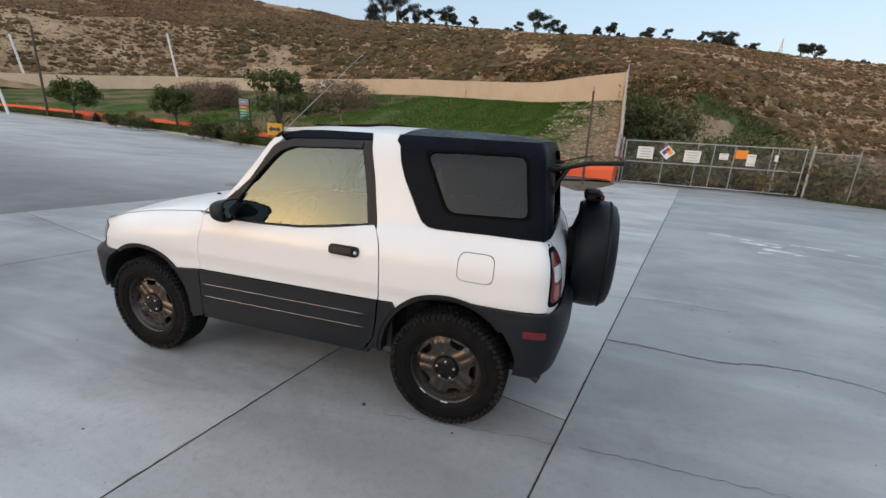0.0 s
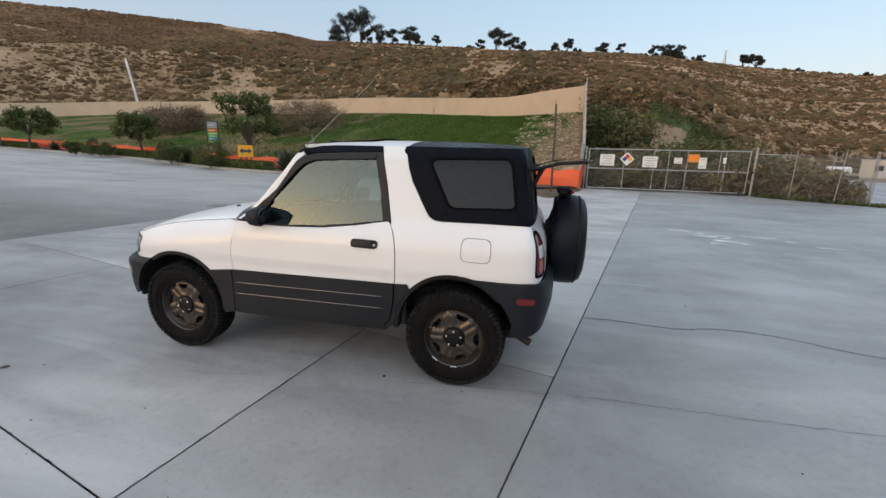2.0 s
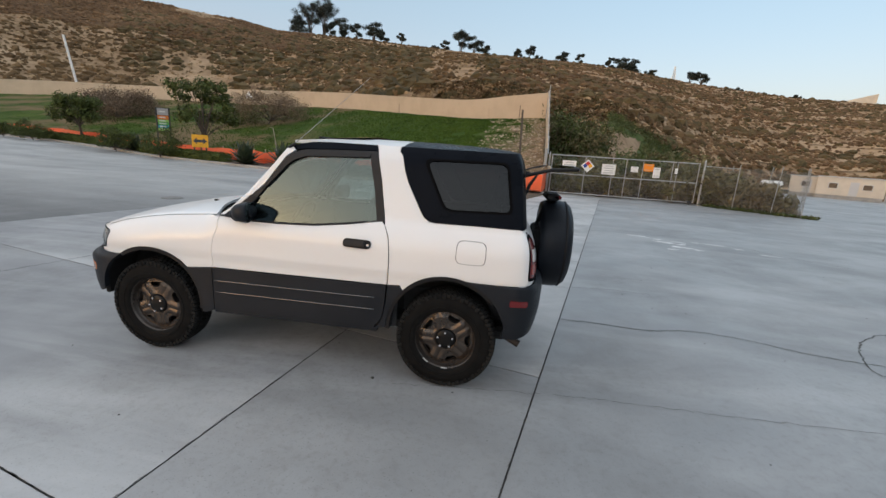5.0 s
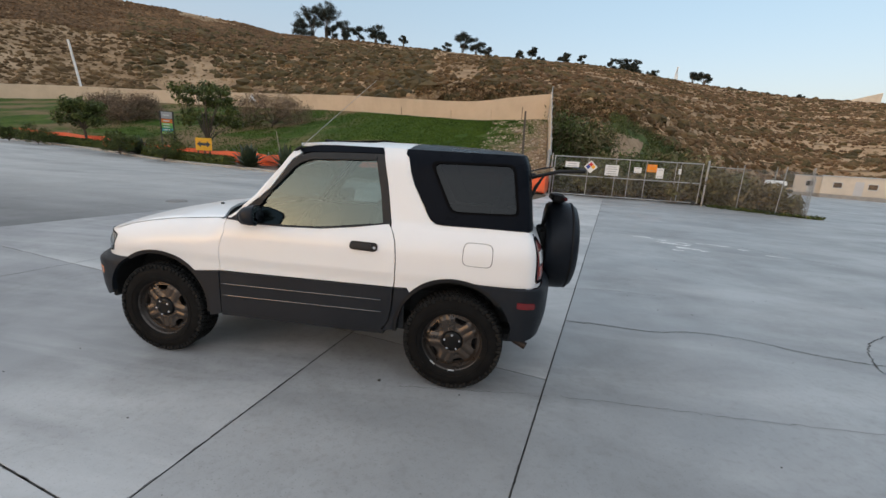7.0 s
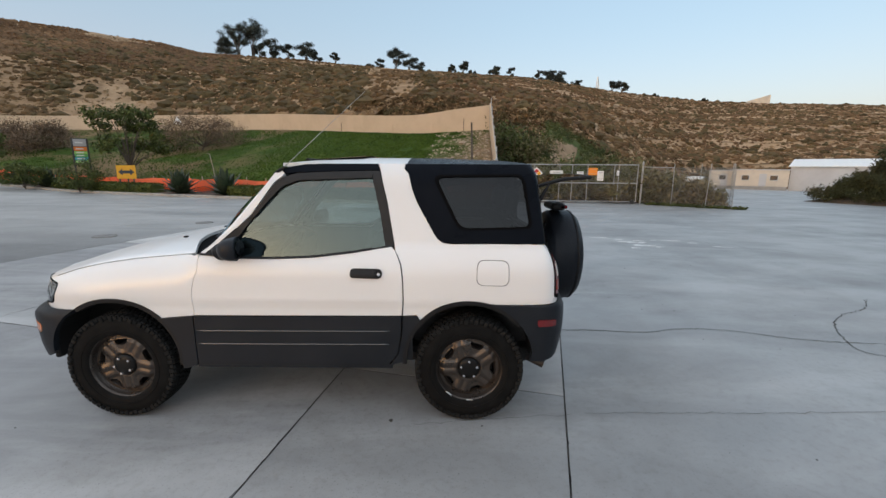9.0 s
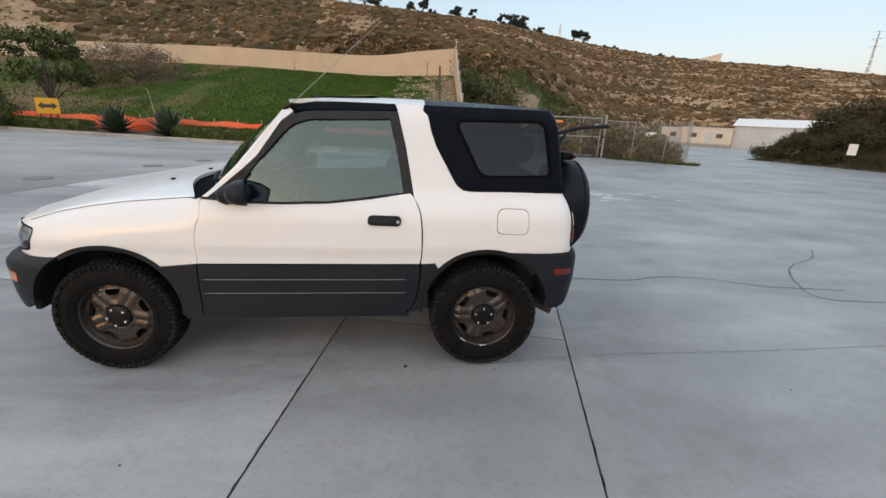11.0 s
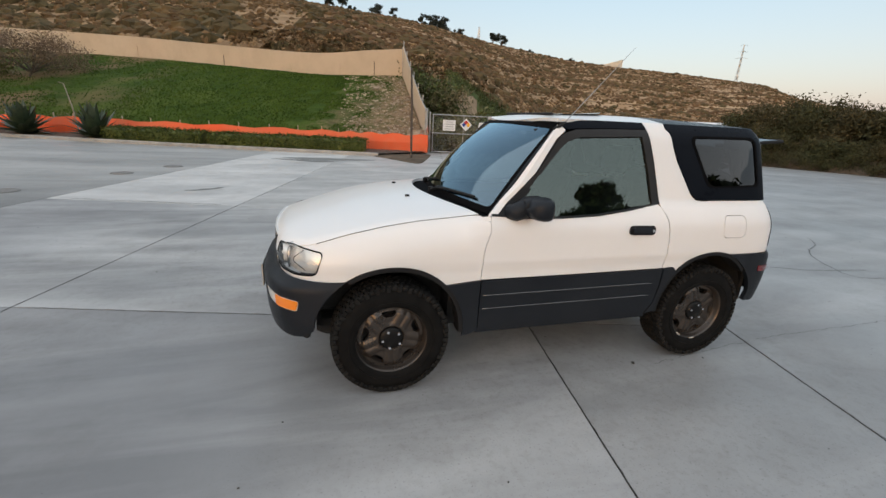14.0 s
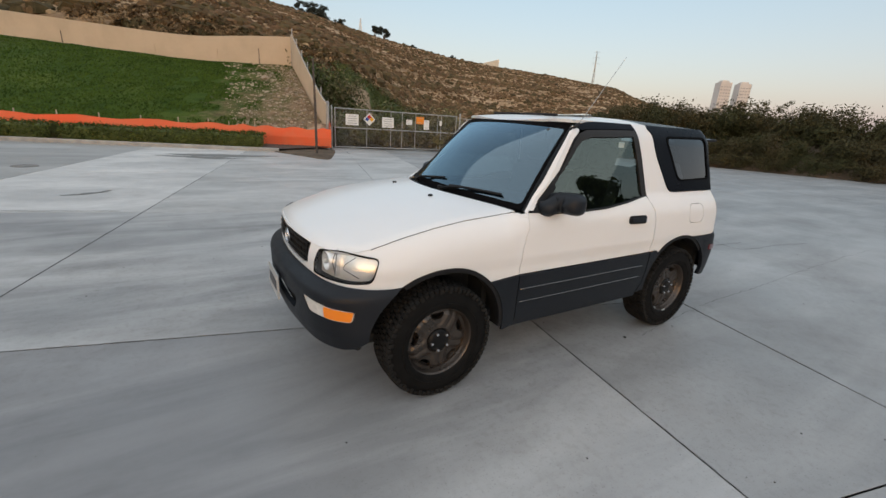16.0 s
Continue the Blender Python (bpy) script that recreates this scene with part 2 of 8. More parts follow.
CONCRETE = streaked(material("concrete", (0.40, 0.388, 0.372), 0.52, second=(0.35, 0.34, 0.327), scale=0.8, third=(0.45, 0.437, 0.418), scale3=0.3,
                             bump=0.10, bump_scale=220, random_object=0.05, rough_var=0.10, detail=9, bump_distance=0.004),
                    0.25, 2.4, 0.85, (0.60, 0.585, 0.565), (0.28, 0.276, 0.268), 0.38, 0.66, 0.52)
CONCRETE_PALE = streaked(material("clean_concrete", (0.54, 0.523, 0.50), 0.50, second=(0.47, 0.457, 0.44), scale=0.7, third=(0.60, 0.582, 0.555), scale3=0.3,
                                  bump=0.10, bump_scale=220, random_object=0.05, rough_var=0.10, detail=9, bump_distance=0.004),
                         0.35, 2.6, 1.0, (0.70, 0.68, 0.655), (0.34, 0.334, 0.326), 0.36, 0.66, 0.55)
CONCRETE_GREY = streaked(material("trodden_concrete", (0.285, 0.282, 0.278), 0.45, second=(0.228, 0.226, 0.223), scale=0.6, third=(0.312, 0.308, 0.302), scale3=0.25,
                                  bump=0.10, bump_scale=220, random_object=0.04, rough_var=0.10, detail=9, bump_distance=0.004),
                         0.15, 2.6, 0.8, (0.47, 0.462, 0.45), (0.235, 0.233, 0.229), 0.40, 0.68, 0.46)
CONCRETE_SWEPT = streaked(material("swept_concrete", (0.345, 0.337, 0.325), 0.52, second=(0.295, 0.289, 0.280), scale=0.8, third=(0.40, 0.390, 0.375), scale3=0.3,
                                   bump=0.10, bump_scale=220, random_object=0.04, rough_var=0.10, detail=9, bump_distance=0.004),
                          0.12, 3.4, 0.75, (0.53, 0.522, 0.51), (0.16, 0.161, 0.163), 0.38, 0.68, 0.62)
CONCRETE_SOUTH = streaked(material("damp_concrete", (0.365, 0.36, 0.352), 0.48, second=(0.305, 0.301, 0.295), scale=0.6, third=(0.405, 0.397, 0.386), scale3=0.25,
                                  bump=0.10, bump_scale=220, random_object=0.04, rough_var=0.14, detail=9, bump_distance=0.004),
                         0.12, 3.2, 0.62, (0.52, 0.512, 0.50), (0.215, 0.215, 0.216), 0.38, 0.66, 0.55)
def darkened(m, way, n_from, n_to, tone):
    """A broad darker tone that fades out along one way, with a ragged edge."""
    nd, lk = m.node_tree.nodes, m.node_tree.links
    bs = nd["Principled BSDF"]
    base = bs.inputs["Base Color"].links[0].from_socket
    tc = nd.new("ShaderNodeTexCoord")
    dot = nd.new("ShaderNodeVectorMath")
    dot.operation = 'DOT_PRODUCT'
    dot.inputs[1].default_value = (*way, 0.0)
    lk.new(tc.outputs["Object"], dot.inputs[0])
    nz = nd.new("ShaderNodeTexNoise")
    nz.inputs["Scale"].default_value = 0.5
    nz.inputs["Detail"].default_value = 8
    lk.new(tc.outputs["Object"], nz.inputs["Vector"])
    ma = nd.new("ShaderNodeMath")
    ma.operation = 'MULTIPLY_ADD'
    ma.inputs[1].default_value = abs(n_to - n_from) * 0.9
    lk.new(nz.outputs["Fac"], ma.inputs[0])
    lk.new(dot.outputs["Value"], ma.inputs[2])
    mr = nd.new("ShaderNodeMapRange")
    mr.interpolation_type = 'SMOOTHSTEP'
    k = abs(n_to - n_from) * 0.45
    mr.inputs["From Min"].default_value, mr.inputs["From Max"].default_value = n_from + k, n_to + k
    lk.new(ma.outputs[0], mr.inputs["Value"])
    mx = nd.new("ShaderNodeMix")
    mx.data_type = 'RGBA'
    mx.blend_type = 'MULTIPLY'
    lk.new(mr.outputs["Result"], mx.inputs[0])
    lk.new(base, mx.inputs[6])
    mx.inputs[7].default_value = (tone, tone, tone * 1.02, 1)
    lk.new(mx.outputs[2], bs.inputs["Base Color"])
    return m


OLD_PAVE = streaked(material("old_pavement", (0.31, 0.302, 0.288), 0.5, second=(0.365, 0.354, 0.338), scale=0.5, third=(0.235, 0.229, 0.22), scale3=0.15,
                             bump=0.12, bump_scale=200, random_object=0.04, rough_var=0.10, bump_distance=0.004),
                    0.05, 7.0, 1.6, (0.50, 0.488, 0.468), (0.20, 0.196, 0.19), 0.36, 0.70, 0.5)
# old paving gets darker southward, the other two westward
darkened(OLD_PAVE, (0.233, 0.972), 6.5, 0.5, 0.30)
darkened(CONCRETE_SOUTH, (0.972, -0.233), -0.8, -2.4, 0.62)
darkened(CONCRETE_SWEPT, (0.972, -0.233), -4.0, -5.8, 0.80)
JOINT = material("joint_tar", (0.075, 0.072, 0.068), 0.9, spec=0.2, second=(0.11, 0.105, 0.097), scale=7)
KERB = material("kerb_concrete", (0.36, 0.34, 0.31), 0.8, second=(0.27, 0.255, 0.235), scale=2.5, bump=0.3)
EARTH = material("earth", (0.20, 0.145, 0.10), 0.95, second=(0.13, 0.095, 0.068), scale=1.2, third=(0.27, 0.2, 0.14), scale3=0.3, bump=0.6, bump_scale=15)
MULCH = material("bark_mulch", (0.10, 0.065, 0.045), 0.95, second=(0.055, 0.038, 0.028), scale=9, bump=0.8, bump_scale=40)
GRASS_BLADES = material("grass_blades", (0.050, 0.082, 0.012), 0.8, second=(0.030, 0.056, 0.009), scale=0.8, island=0.35, spec=0.08)
FABRIC = material("tan_screen_fabric", (0.55, 0.435, 0.31), 0.9, second=(0.49, 0.385, 0.27), scale=0.5, bump=0.2, bump_scale=20)
ORANGE = material("orange_silt_fence", (0.80, 0.11, 0.03), 0.7, second=(0.72, 0.15, 0.06), scale=0.7, bump=0.3, bump_scale=12)
STEEL = material("galvanised_steel", (0.40, 0.40, 0.39), 0.5, metal=0.5, second=(0.30, 0.30, 0.29), scale=6)
DARK_METAL = material("dark_painted_metal", (0.03, 0.028, 0.026), 0.55, second=(0.05, 0.045, 0.04), scale=8)
RUST_POLE = material("weathered_timber", (0.09, 0.07, 0.055), 0.8, second=(0.06, 0.045, 0.036), scale=10)
WHITE_PAINT = material("white_paint", (0.78, 0.77, 0.74), 0.5, second=(0.7, 0.69, 0.66), scale=3)

# ---------------------------------------------------------------- ground
def smooth01(t):
    t = min(1.0, max(0.0, t))
    return t * t * (3 - 2 * t)


def lie(x, y):
    """Height of the yard: level round the car, rising gently to the west, falling to the north-east."""
    z = 0.030 * max(0.0, -x - 18.0) * smooth01((-x - 18.0) / 12)
    r = math.hypot(x, y)
    if r > 18 and x > 0:
        z -= 0.020 * (r - 18) * smooth01((r - 18) / 20) * smooth01((math.degrees(math.atan2(x, max(y, 0.01))) - 22) / 10) * smooth01(y / 12)
    return z


# edge of the planting bed, from the gate's side to the far west
KERB_LINE = spline([(0.75, 15.05), (0.25, 15.2), (-2.0, 15.85), (-7.25, 17.3), (-12.5, 19.1), (-16.8, 20.6), (-24.5, 23.2), (-32.0, 25.0), (-41.0, 26.2), (-56.0, 26.2), (-90.0, 20.0)], 8)
ORANGE_LINE = spline([(3.2, 16.4), (0.7, 17.0), (-1.5, 17.6), (-6.5, 19.2), (-11.7, 21.1), (-16.0, 22.7), (-23.7, 25.5), (-31.5, 27.4), (-41.0, 28.7), (-57.0, 28.7), (-91.0, 22.0)], 8)
WALL_LINE = spline([(4.05, 28.2), (1.6, 29.5), (-1.9, 31.6), (-8.0, 36.5), (-18.5, 44.6), (-32.0, 50.0), (-49.8, 52.5), (-63.0, 52.0), (-82.0, 45.0), (-110.0, 30.0)], 9)
WALL_FOOT = spline([(4.42,), (4.40,), (4.42,), (4.95,), (5.75,), (6.1,), (6.3,), (6.1,), (5.0,), (4.0,)], 9)
WALL_TOP = spline([(6.15,), (6.02,), (5.83,), (6.40,), (7.45,), (7.9,), (8.05,), (8.0,), (7.1,), (6.2,)], 9)


def ground_sheet():
    """One sheet out to the horizon."""
    radii = [0.0] + list(np.linspace(4, 120, 59)) + [140, 170, 220, 300, 450, 700, 1100, 1800, 3000]
    na = 180
    vs, fs = [(0, 0, -0.06)], []
    for r in radii[1:]:
        for k in range(na):
            a = 2 * math.pi * k / na
            x, y = r * math.sin(a), r * math.cos(a)
            vs.append((x, y, (lie(x, y) if r < 130 else lie(x * 130 / r, y * 130 / r)) - 0.06))
    for k in range(na):
        fs.append((0, 1 + (k + 1) % na, 1 + k))
    for i in range(len(radii) - 2):
        for k in range(na):
            q = (k + 1) % na
            fs.append((1 + i * na + k, 1 + i * na + q, 1 + (i + 1) * na + q, 1 + (i + 1) * na + k))
    tagged(put("ground", vs, fs, EARTH, smooth=True), "bare brown earth running out to the horizon", "ground", kind="structure")


ground_sheet()

# concrete slabs: joints run along two directions turned 13.5 degrees from the car
TURN = radians(13.5)
U, V = Vector((math.cos(TURN), -math.sin(TURN))), Vector((math.sin(TURN), math.cos(TURN)))
pavement = empty("pavement", label="pale grey cast concrete yard with dark joints and cracks", category="pavement", kind="structure")


filler = []


def fill_grid(at, cols, rows, g):
    w = cols + 1
    v = [at(i, j, -2 * g, -0.0025) for j in range(rows + 1) for i in range(cols + 1)]
    return v, [(j * w + i, j * w + i + 1, (j + 1) * w + i + 1, (j + 1) * w + i) for j in range(rows) for i in range(cols)]


def line_m(m, n):
    """The joint under the car runs a little askew."""
    return 0.148 - 0.073 * max(-3.0, min(3.0, n)) if m == 0.20 else m


def slab(m0, m1, n0, n1, mat, gap=0.0046):
    cols = max(1, int((m1 - m0) / 3.0))
    rows = max(1, int((n1 - n0) / 2.0))
    c = U * ((m0 + m1) / 2) + V * ((n0 + n1) / 2)
    vs, fs = [], []
    g, e = gap, 0.001

    def at(i, j, inset, dz):
        n = n0 + g + inset + (n1 - n0 - 2 * (g + inset)) * j / rows
        a, b = line_m(m0, n), line_m(m1, n)
        m = a + g + inset + (b - a - 2 * (g + inset)) * i / cols
        p = U * m + V * n
        return (p.x, p.y, lie(p.x, p.y) + dz)
    for j in range(rows + 1):
        for i in range(cols + 1):
            vs.append(at(i, j, e, 0.0))
    w = cols + 1
    for j in range(rows):
        for i in range(cols):
            fs.append((j * w + i, j * w + i + 1, (j + 1) * w + i + 1, (j + 1) * w + i))
    rim = [(i, 0) for i in range(cols)] + [(cols, j) for j in range(rows)] + [(i, rows) for i in range(cols, 0, -1)] + [(0, j) for j in range(rows, 0, -1)]
    n = len(vs)
    vs += [at(i, j, 0, -0.0015) for i, j in rim] + [at(i, j, 0, -0.055) for i, j in rim]
    k = len(rim)
    for q in range(k):
        p = (q + 1) % k
        a, b = rim[q][1] * w + rim[q][0], rim[p][1] * w + rim[p][0]
        fs += [(a, n + q, n + p, b), (n + q, n + k + q, n + k + p, n + p)]
    put("slab", vs, fs, mat, pavement)
    filler.append(([at(0, 0, -2 * g, -0.0025), at(cols, 0, -2 * g, -0.0025), at(cols, rows, -2 * g, -0.0025), at(0, rows, -2 * g, -0.0025)], [(0, 1, 2, 3)])) if cols * rows == 1 else filler.append(fill_grid(at, cols, rows, g))


# strips between the long joints, each with its own cross joints
STRIPS = [
    (-3.95, 0.20, [-14.6, -10.5, -6.3, -2.17, -0.07, 3.95, 8.1, 12.2, 18.5]),
    (0.20, 1.87, [-14.6, -6.3, -2.17, -0.07, 3.95, 8.1, 12.2, 18.5]),
    (1.87, 14.0, [-30, -14.6, 12.2, 26, 40]),
    (14.0, 28.0, [-30, -14.6, 12.2, 26, 40, 60, 80]),
    (28.0, 60.0, [-20, 0, 12.2, 26, 40, 60, 80, 100]),
    (-7.1, -3.95, [-14.6, -10.5, -6.3, -2.17, -0.07, 3.95, 8.1, 12.2, 18.5]),
    (-14.0, -7.1, [-30, -14.6, 6.0, 24.0]),
    (-28.0, -14.0, [-30, -14.6, 0.0, 12.0, 24.0, 40.0]),
    (-60.0, -28.0, [-40, -14.6, 0.0, 12.0, 24.0, 40.0]),
    (-100.0, -60.0, [-40, 0.0, 24.0, 40.0]),
    (-7.1, 1.87, [-40, -27, -14.6]),
]
for m0, m1, cuts in STRIPS:
    for n0, n1 in zip(cuts, cuts[1:]):
        slab(m0, m1, n0, n1, OLD_PAVE if m1 < -7 else CONCRETE_SOUTH if n1 < 0 and m1 < 0.5 else CONCRETE_GREY if m0 > 1 or n1 < 0 else CONCRETE_PALE if n0 > 3.5 and m1 < -3 else CONCRETE if n0 > 3.5 else CONCRETE_SWEPT if m1 < 0.5 else CONCRETE)
put("joint_filler", *join(*filler), JOINT, pavement, "dark tar in the joints")


def strip_between(a, b, za, zb, cols=1, bulge=0.0):
    """Sheet from the line a to the line b; za, zb give the heights."""
    vs, fs = [], []
    for p, q, h, k in zip(a, b, za, zb):
        for i in range(cols + 1):
            t = i / cols
            vs.append((p[0] + (q[0] - p[0]) * t, p[1] + (q[1] - p[1]) * t, h + (k - h) * t + bulge * 4 * t * (1 - t)))
    w = cols + 1
    for j in range(len(a) - 1):
        for i in range(cols):
            fs.append((j * w + i, (j + 1) * w + i, (j + 1) * w + i + 1, j * w + i + 1))
    return vs, fs


def sweep(line, profile, base):
    """Profile of (across, up) along a level line; base gives the ground height at each point."""
    vs, fs = [], []
    k = len(profile)
    for i, p in enumerate(line):
        q, r = line[max(i - 1, 0)], line[min(i + 1, len(line) - 1)]
        d = np.array([r[0] - q[0], r[1] - q[1]])
        d /= np.linalg.norm(d)
        nx, ny = d[1], -d[0]
        for a, h in profile:
            vs.append((p[0] + nx * a, p[1] + ny * a, base[i] + h))
    for i in range(len(line) - 1):
        for j in range(k):
            q = (j + 1) % k
            fs.append((i * k + j, i * k + q, (i + 1) * k + q, (i + 1) * k + j))
    fs += [tuple(range(k - 1, -1, -1)), tuple(range((len(line) - 1) * k, len(line) * k))]
    return vs, fs


KERB_Z = [lie(p[0], p[1]) for p in KERB_LINE]
ORANGE_Z = [lie(p[0], p[1]) + 0.16 for p in ORANGE_LINE]
tagged(put("kerb", *sweep(KERB_LINE, [(-0.08, -0.1), (-0.08, 0.11), (-0.055, 0.14), (0.06, 0.14), (0.09, 0.12), (0.11, -0.1)], KERB_Z), KERB),
       "pale cast concrete kerb along the planting bed", "kerb", kind="structure")
tagged(put("planting_bed", *strip_between(KERB_LINE, ORANGE_LINE, [z + 0.11 for z in KERB_Z], ORANGE_Z, 2), MULCH),
       "bed of dark bark mulch behind the kerb", "planting bed", kind="structure")


def slope_point(s, t):
    """Grass bank: s along it (0 at the gate), t from the orange fence up to the screen wall."""
    n = len(ORANGE_LINE) - 1
    i = min(int(s * n), n - 1)
    f = s * n - i
    a = np.array(ORANGE_LINE[i]) * (1 - f) + np.array(ORANGE_LINE[i + 1]) * f
    za = ORANGE_Z[i] * (1 - f) + ORANGE_Z[i + 1] * f
    n = len(WALL_LINE) - 1
    i = min(int(s * n), n - 1)
    f = s * n - i
    b = np.array(WALL_LINE[i]) * (1 - f) + np.array(WALL_LINE[i + 1]) * f
    zb = float(WALL_FOOT[i][0] * (1 - f) + WALL_FOOT[i + 1][0] * f)
    p = a * (1 - t) + b * t
    return p[0], p[1], za + (zb - za) * t + 0.12 * math.sin(math.pi * t) + 0.05 * noise.noise(Vector((p[0] * 0.5, p[1] * 0.5, 0)))


def bank(s0, s1, mat, name, label, ns=70, nt=24, dz=0.0):
    vs, fs = [], []
    for i in range(ns + 1):
        for j in range(nt + 1):
            x, y, z = slope_point(s0 + (s1 - s0) * i / ns, 1.02 * j / nt)
            vs.append((x, y, z + dz))
    w = nt + 1
    for i in range(ns):
        for j in range(nt):
            fs.append((i * w + j, (i + 1) * w + j, (i + 1) * w + j + 1, i * w + j + 1))
    return tagged(put(name, vs, fs, mat, smooth=True), label, "bank", kind="structure")

# bare dirt wedge between the kerb's end and the gate, and the rough ground behind the gate
def ground_patch(name, outline, z, mat, label):
    pts = spline(outline + outline[:1], 6)[:-1]
    c = np.mean(pts, axis=0)
    vs = [(c[0], c[1], lie(c[0], c[1]) + z + 0.03)]
    for k, (f, dz) in enumerate(((0.5, 0.03), (0.9, 0.0), (1.0, -0.07))):
        vs += [(c[0] + (p[0] - c[0]) * f, c[1] + (p[1] - c[1]) * f, lie(c[0] + (p[0] - c[0]) * f, c[1] + (p[1] - c[1]) * f) + z + dz + 0.01 * noise.noise(Vector((p[0] * 3, p[1] * 3, k)))) for p in pts]
    n = len(pts)
    fs = [(0, 1 + i, 1 + (i + 1) % n) for i in range(n)]
    for k in range(2):
        fs += [(1 + k * n + i, 1 + (k + 1) * n + i, 1 + (k + 1) * n + (i + 1) % n, 1 + k * n + (i + 1) % n) for i in range(n)]
    tagged(put(name, vs, fs, mat, smooth=True), label, "ground", kind="structure")


DIRT = material("dark_gravel_dirt", (0.12, 0.092, 0.066), 0.95, spec=0.1, second=(0.075, 0.058, 0.042), scale=3, third=(0.16, 0.122, 0.09), scale3=0.8, bump=0.7, bump_scale=40)
ground_patch("dirt_wedge", [(0.5, 15.0), (1.2, 13.4), (1.9, 12.2), (2.6, 13.8), (3.3, 15.9), (3.3, 16.7), (1.6, 16.9), (0.4, 16.6)], 0.03, DIRT, "wedge of dark gravelly dirt beside the gate")
ground_patch("rough_ground", [(3.6, 17.7), (7.0, 17.5), (10.3, 17.3), (12.8, 14.9), (14.0, 15.2), (16.5, 21.0), (17.5, 30.0), (10.0, 31.0), (4.4, 29.0), (3.7, 23.0)], 0.03, DIRT, "rough dark earth behind the gate and fence")


def bank_material():
    """Grass that thins to stony bare earth towards the gate's end."""
    m = material("grass_and_earth_bank", (0.045, 0.078, 0.011), 0.92, spec=0.08, second=(0.028, 0.054, 0.009), scale=2.2, third=(0.07, 0.10, 0.018), scale3=0.35, bump=0.8, bump_scale=16, bump_distance=0.05)
    nd, lk = m.node_tree.nodes, m.node_tree.links
    bs = nd["Principled BSDF"]
    green = bs.inputs["Base Color"].links[0].from_socket
    tc = nd.new("ShaderNodeTexCoord")
    dot = nd.new("ShaderNodeVectorMath")
    dot.operation = 'DOT_PRODUCT'
    dot.inputs[1].default_value = (1.0, -0.387, 0.0)
    lk.new(tc.outputs["Object"], dot.inputs[0])
    nz = nd.new("ShaderNodeTexNoise")
    nz.inputs["Scale"].default_value = 1.3
    nz.inputs["Detail"].default_value = 9
    nz.inputs["Roughness"].default_value = 0.7
    lk.new(tc.outputs["Object"], nz.inputs["Vector"])
    ma = nd.new("ShaderNodeMath")
    ma.operation = 'MULTIPLY_ADD'
    lk.new(nz.outputs["Fac"], ma.inputs[0])
    ma.inputs[1].default_value = 13.0
    lk.new(dot.outputs["Value"], ma.inputs[2])
    mr = nd.new("ShaderNodeMapRange")
    mr.inputs["From Min"].default_value = -9.2 + 6.2 - 0.4
    mr.inputs["From Max"].default_value = -9.2 + 6.2 + 5.0
    lk.new(ma.outputs[0], mr.inputs["Value"])
    nz2 = nd.new("ShaderNodeTexNoise")
    nz2.inputs["Scale"].default_value = 3.4
    nz2.inputs["Detail"].default_value = 8
    lk.new(tc.outputs["Object"], nz2.inputs["Vector"])
    rp = nd.new("ShaderNodeValToRGB")
    rp.color_ramp.elements[0].position, rp.color_ramp.elements[1].position = 0.35, 0.68
    rp.color_ramp.elements[0].color, rp.color_ramp.elements[1].color = (0.145, 0.095, 0.058, 1), (0.31, 0.215, 0.138, 1)
    lk.new(nz2.outputs["Fac"], rp.inputs[0])
    mx = nd.new("ShaderNodeMix")
    mx.data_type = 'RGBA'
    # dry brown weeds among the grass further west
    sp = nd.new("ShaderNodeSeparateXYZ")
    lk.new(tc.outputs["Object"], sp.inputs[0])
    west = nd.new("ShaderNodeMapRange")
    west.inputs["From Min"].default_value, west.inputs["From Max"].default_value = -11.0, -17.0
    lk.new(sp.outputs["X"], west.inputs["Value"])
    nz3 = nd.new("ShaderNodeTexNoise")
    nz3.inputs["Scale"].default_value = 0.22
    nz3.inputs["Detail"].default_value = 7
    lk.new(tc.outputs["Object"], nz3.inputs["Vector"])
    dry = nd.new("ShaderNodeMapRange")
    dry.inputs["From Min"].default_value, dry.inputs["From Max"].default_value = 0.44, 0.58
    lk.new(nz3.outputs["Fac"], dry.inputs["Value"])
    ml = nd.new("ShaderNodeMath")
    ml.operation = 'MULTIPLY'
    lk.new(west.outputs[0], ml.inputs[0])
    lk.new(dry.outputs[0], ml.inputs[1])
    m1 = nd.new("ShaderNodeMix")
    m1.data_type = 'RGBA'
    lk.new(ml.outputs[0], m1.inputs[0])
    lk.new(green, m1.inputs[6])
    m1.inputs[7].default_value = (0.155, 0.112, 0.058, 1)
    lk.new(mr.outputs["Result"], mx.inputs[0])
    lk.new(m1.outputs[2], mx.inputs[6])
    lk.new(rp.outputs[0], mx.inputs[7])
    lk.new(mx.outputs[2], bs.inputs["Base Color"])
    return m


bank(0.0, 1.0, bank_material(), "grass_bank", "green grass bank thinning to bare stony earth near the gate", 150, 28)


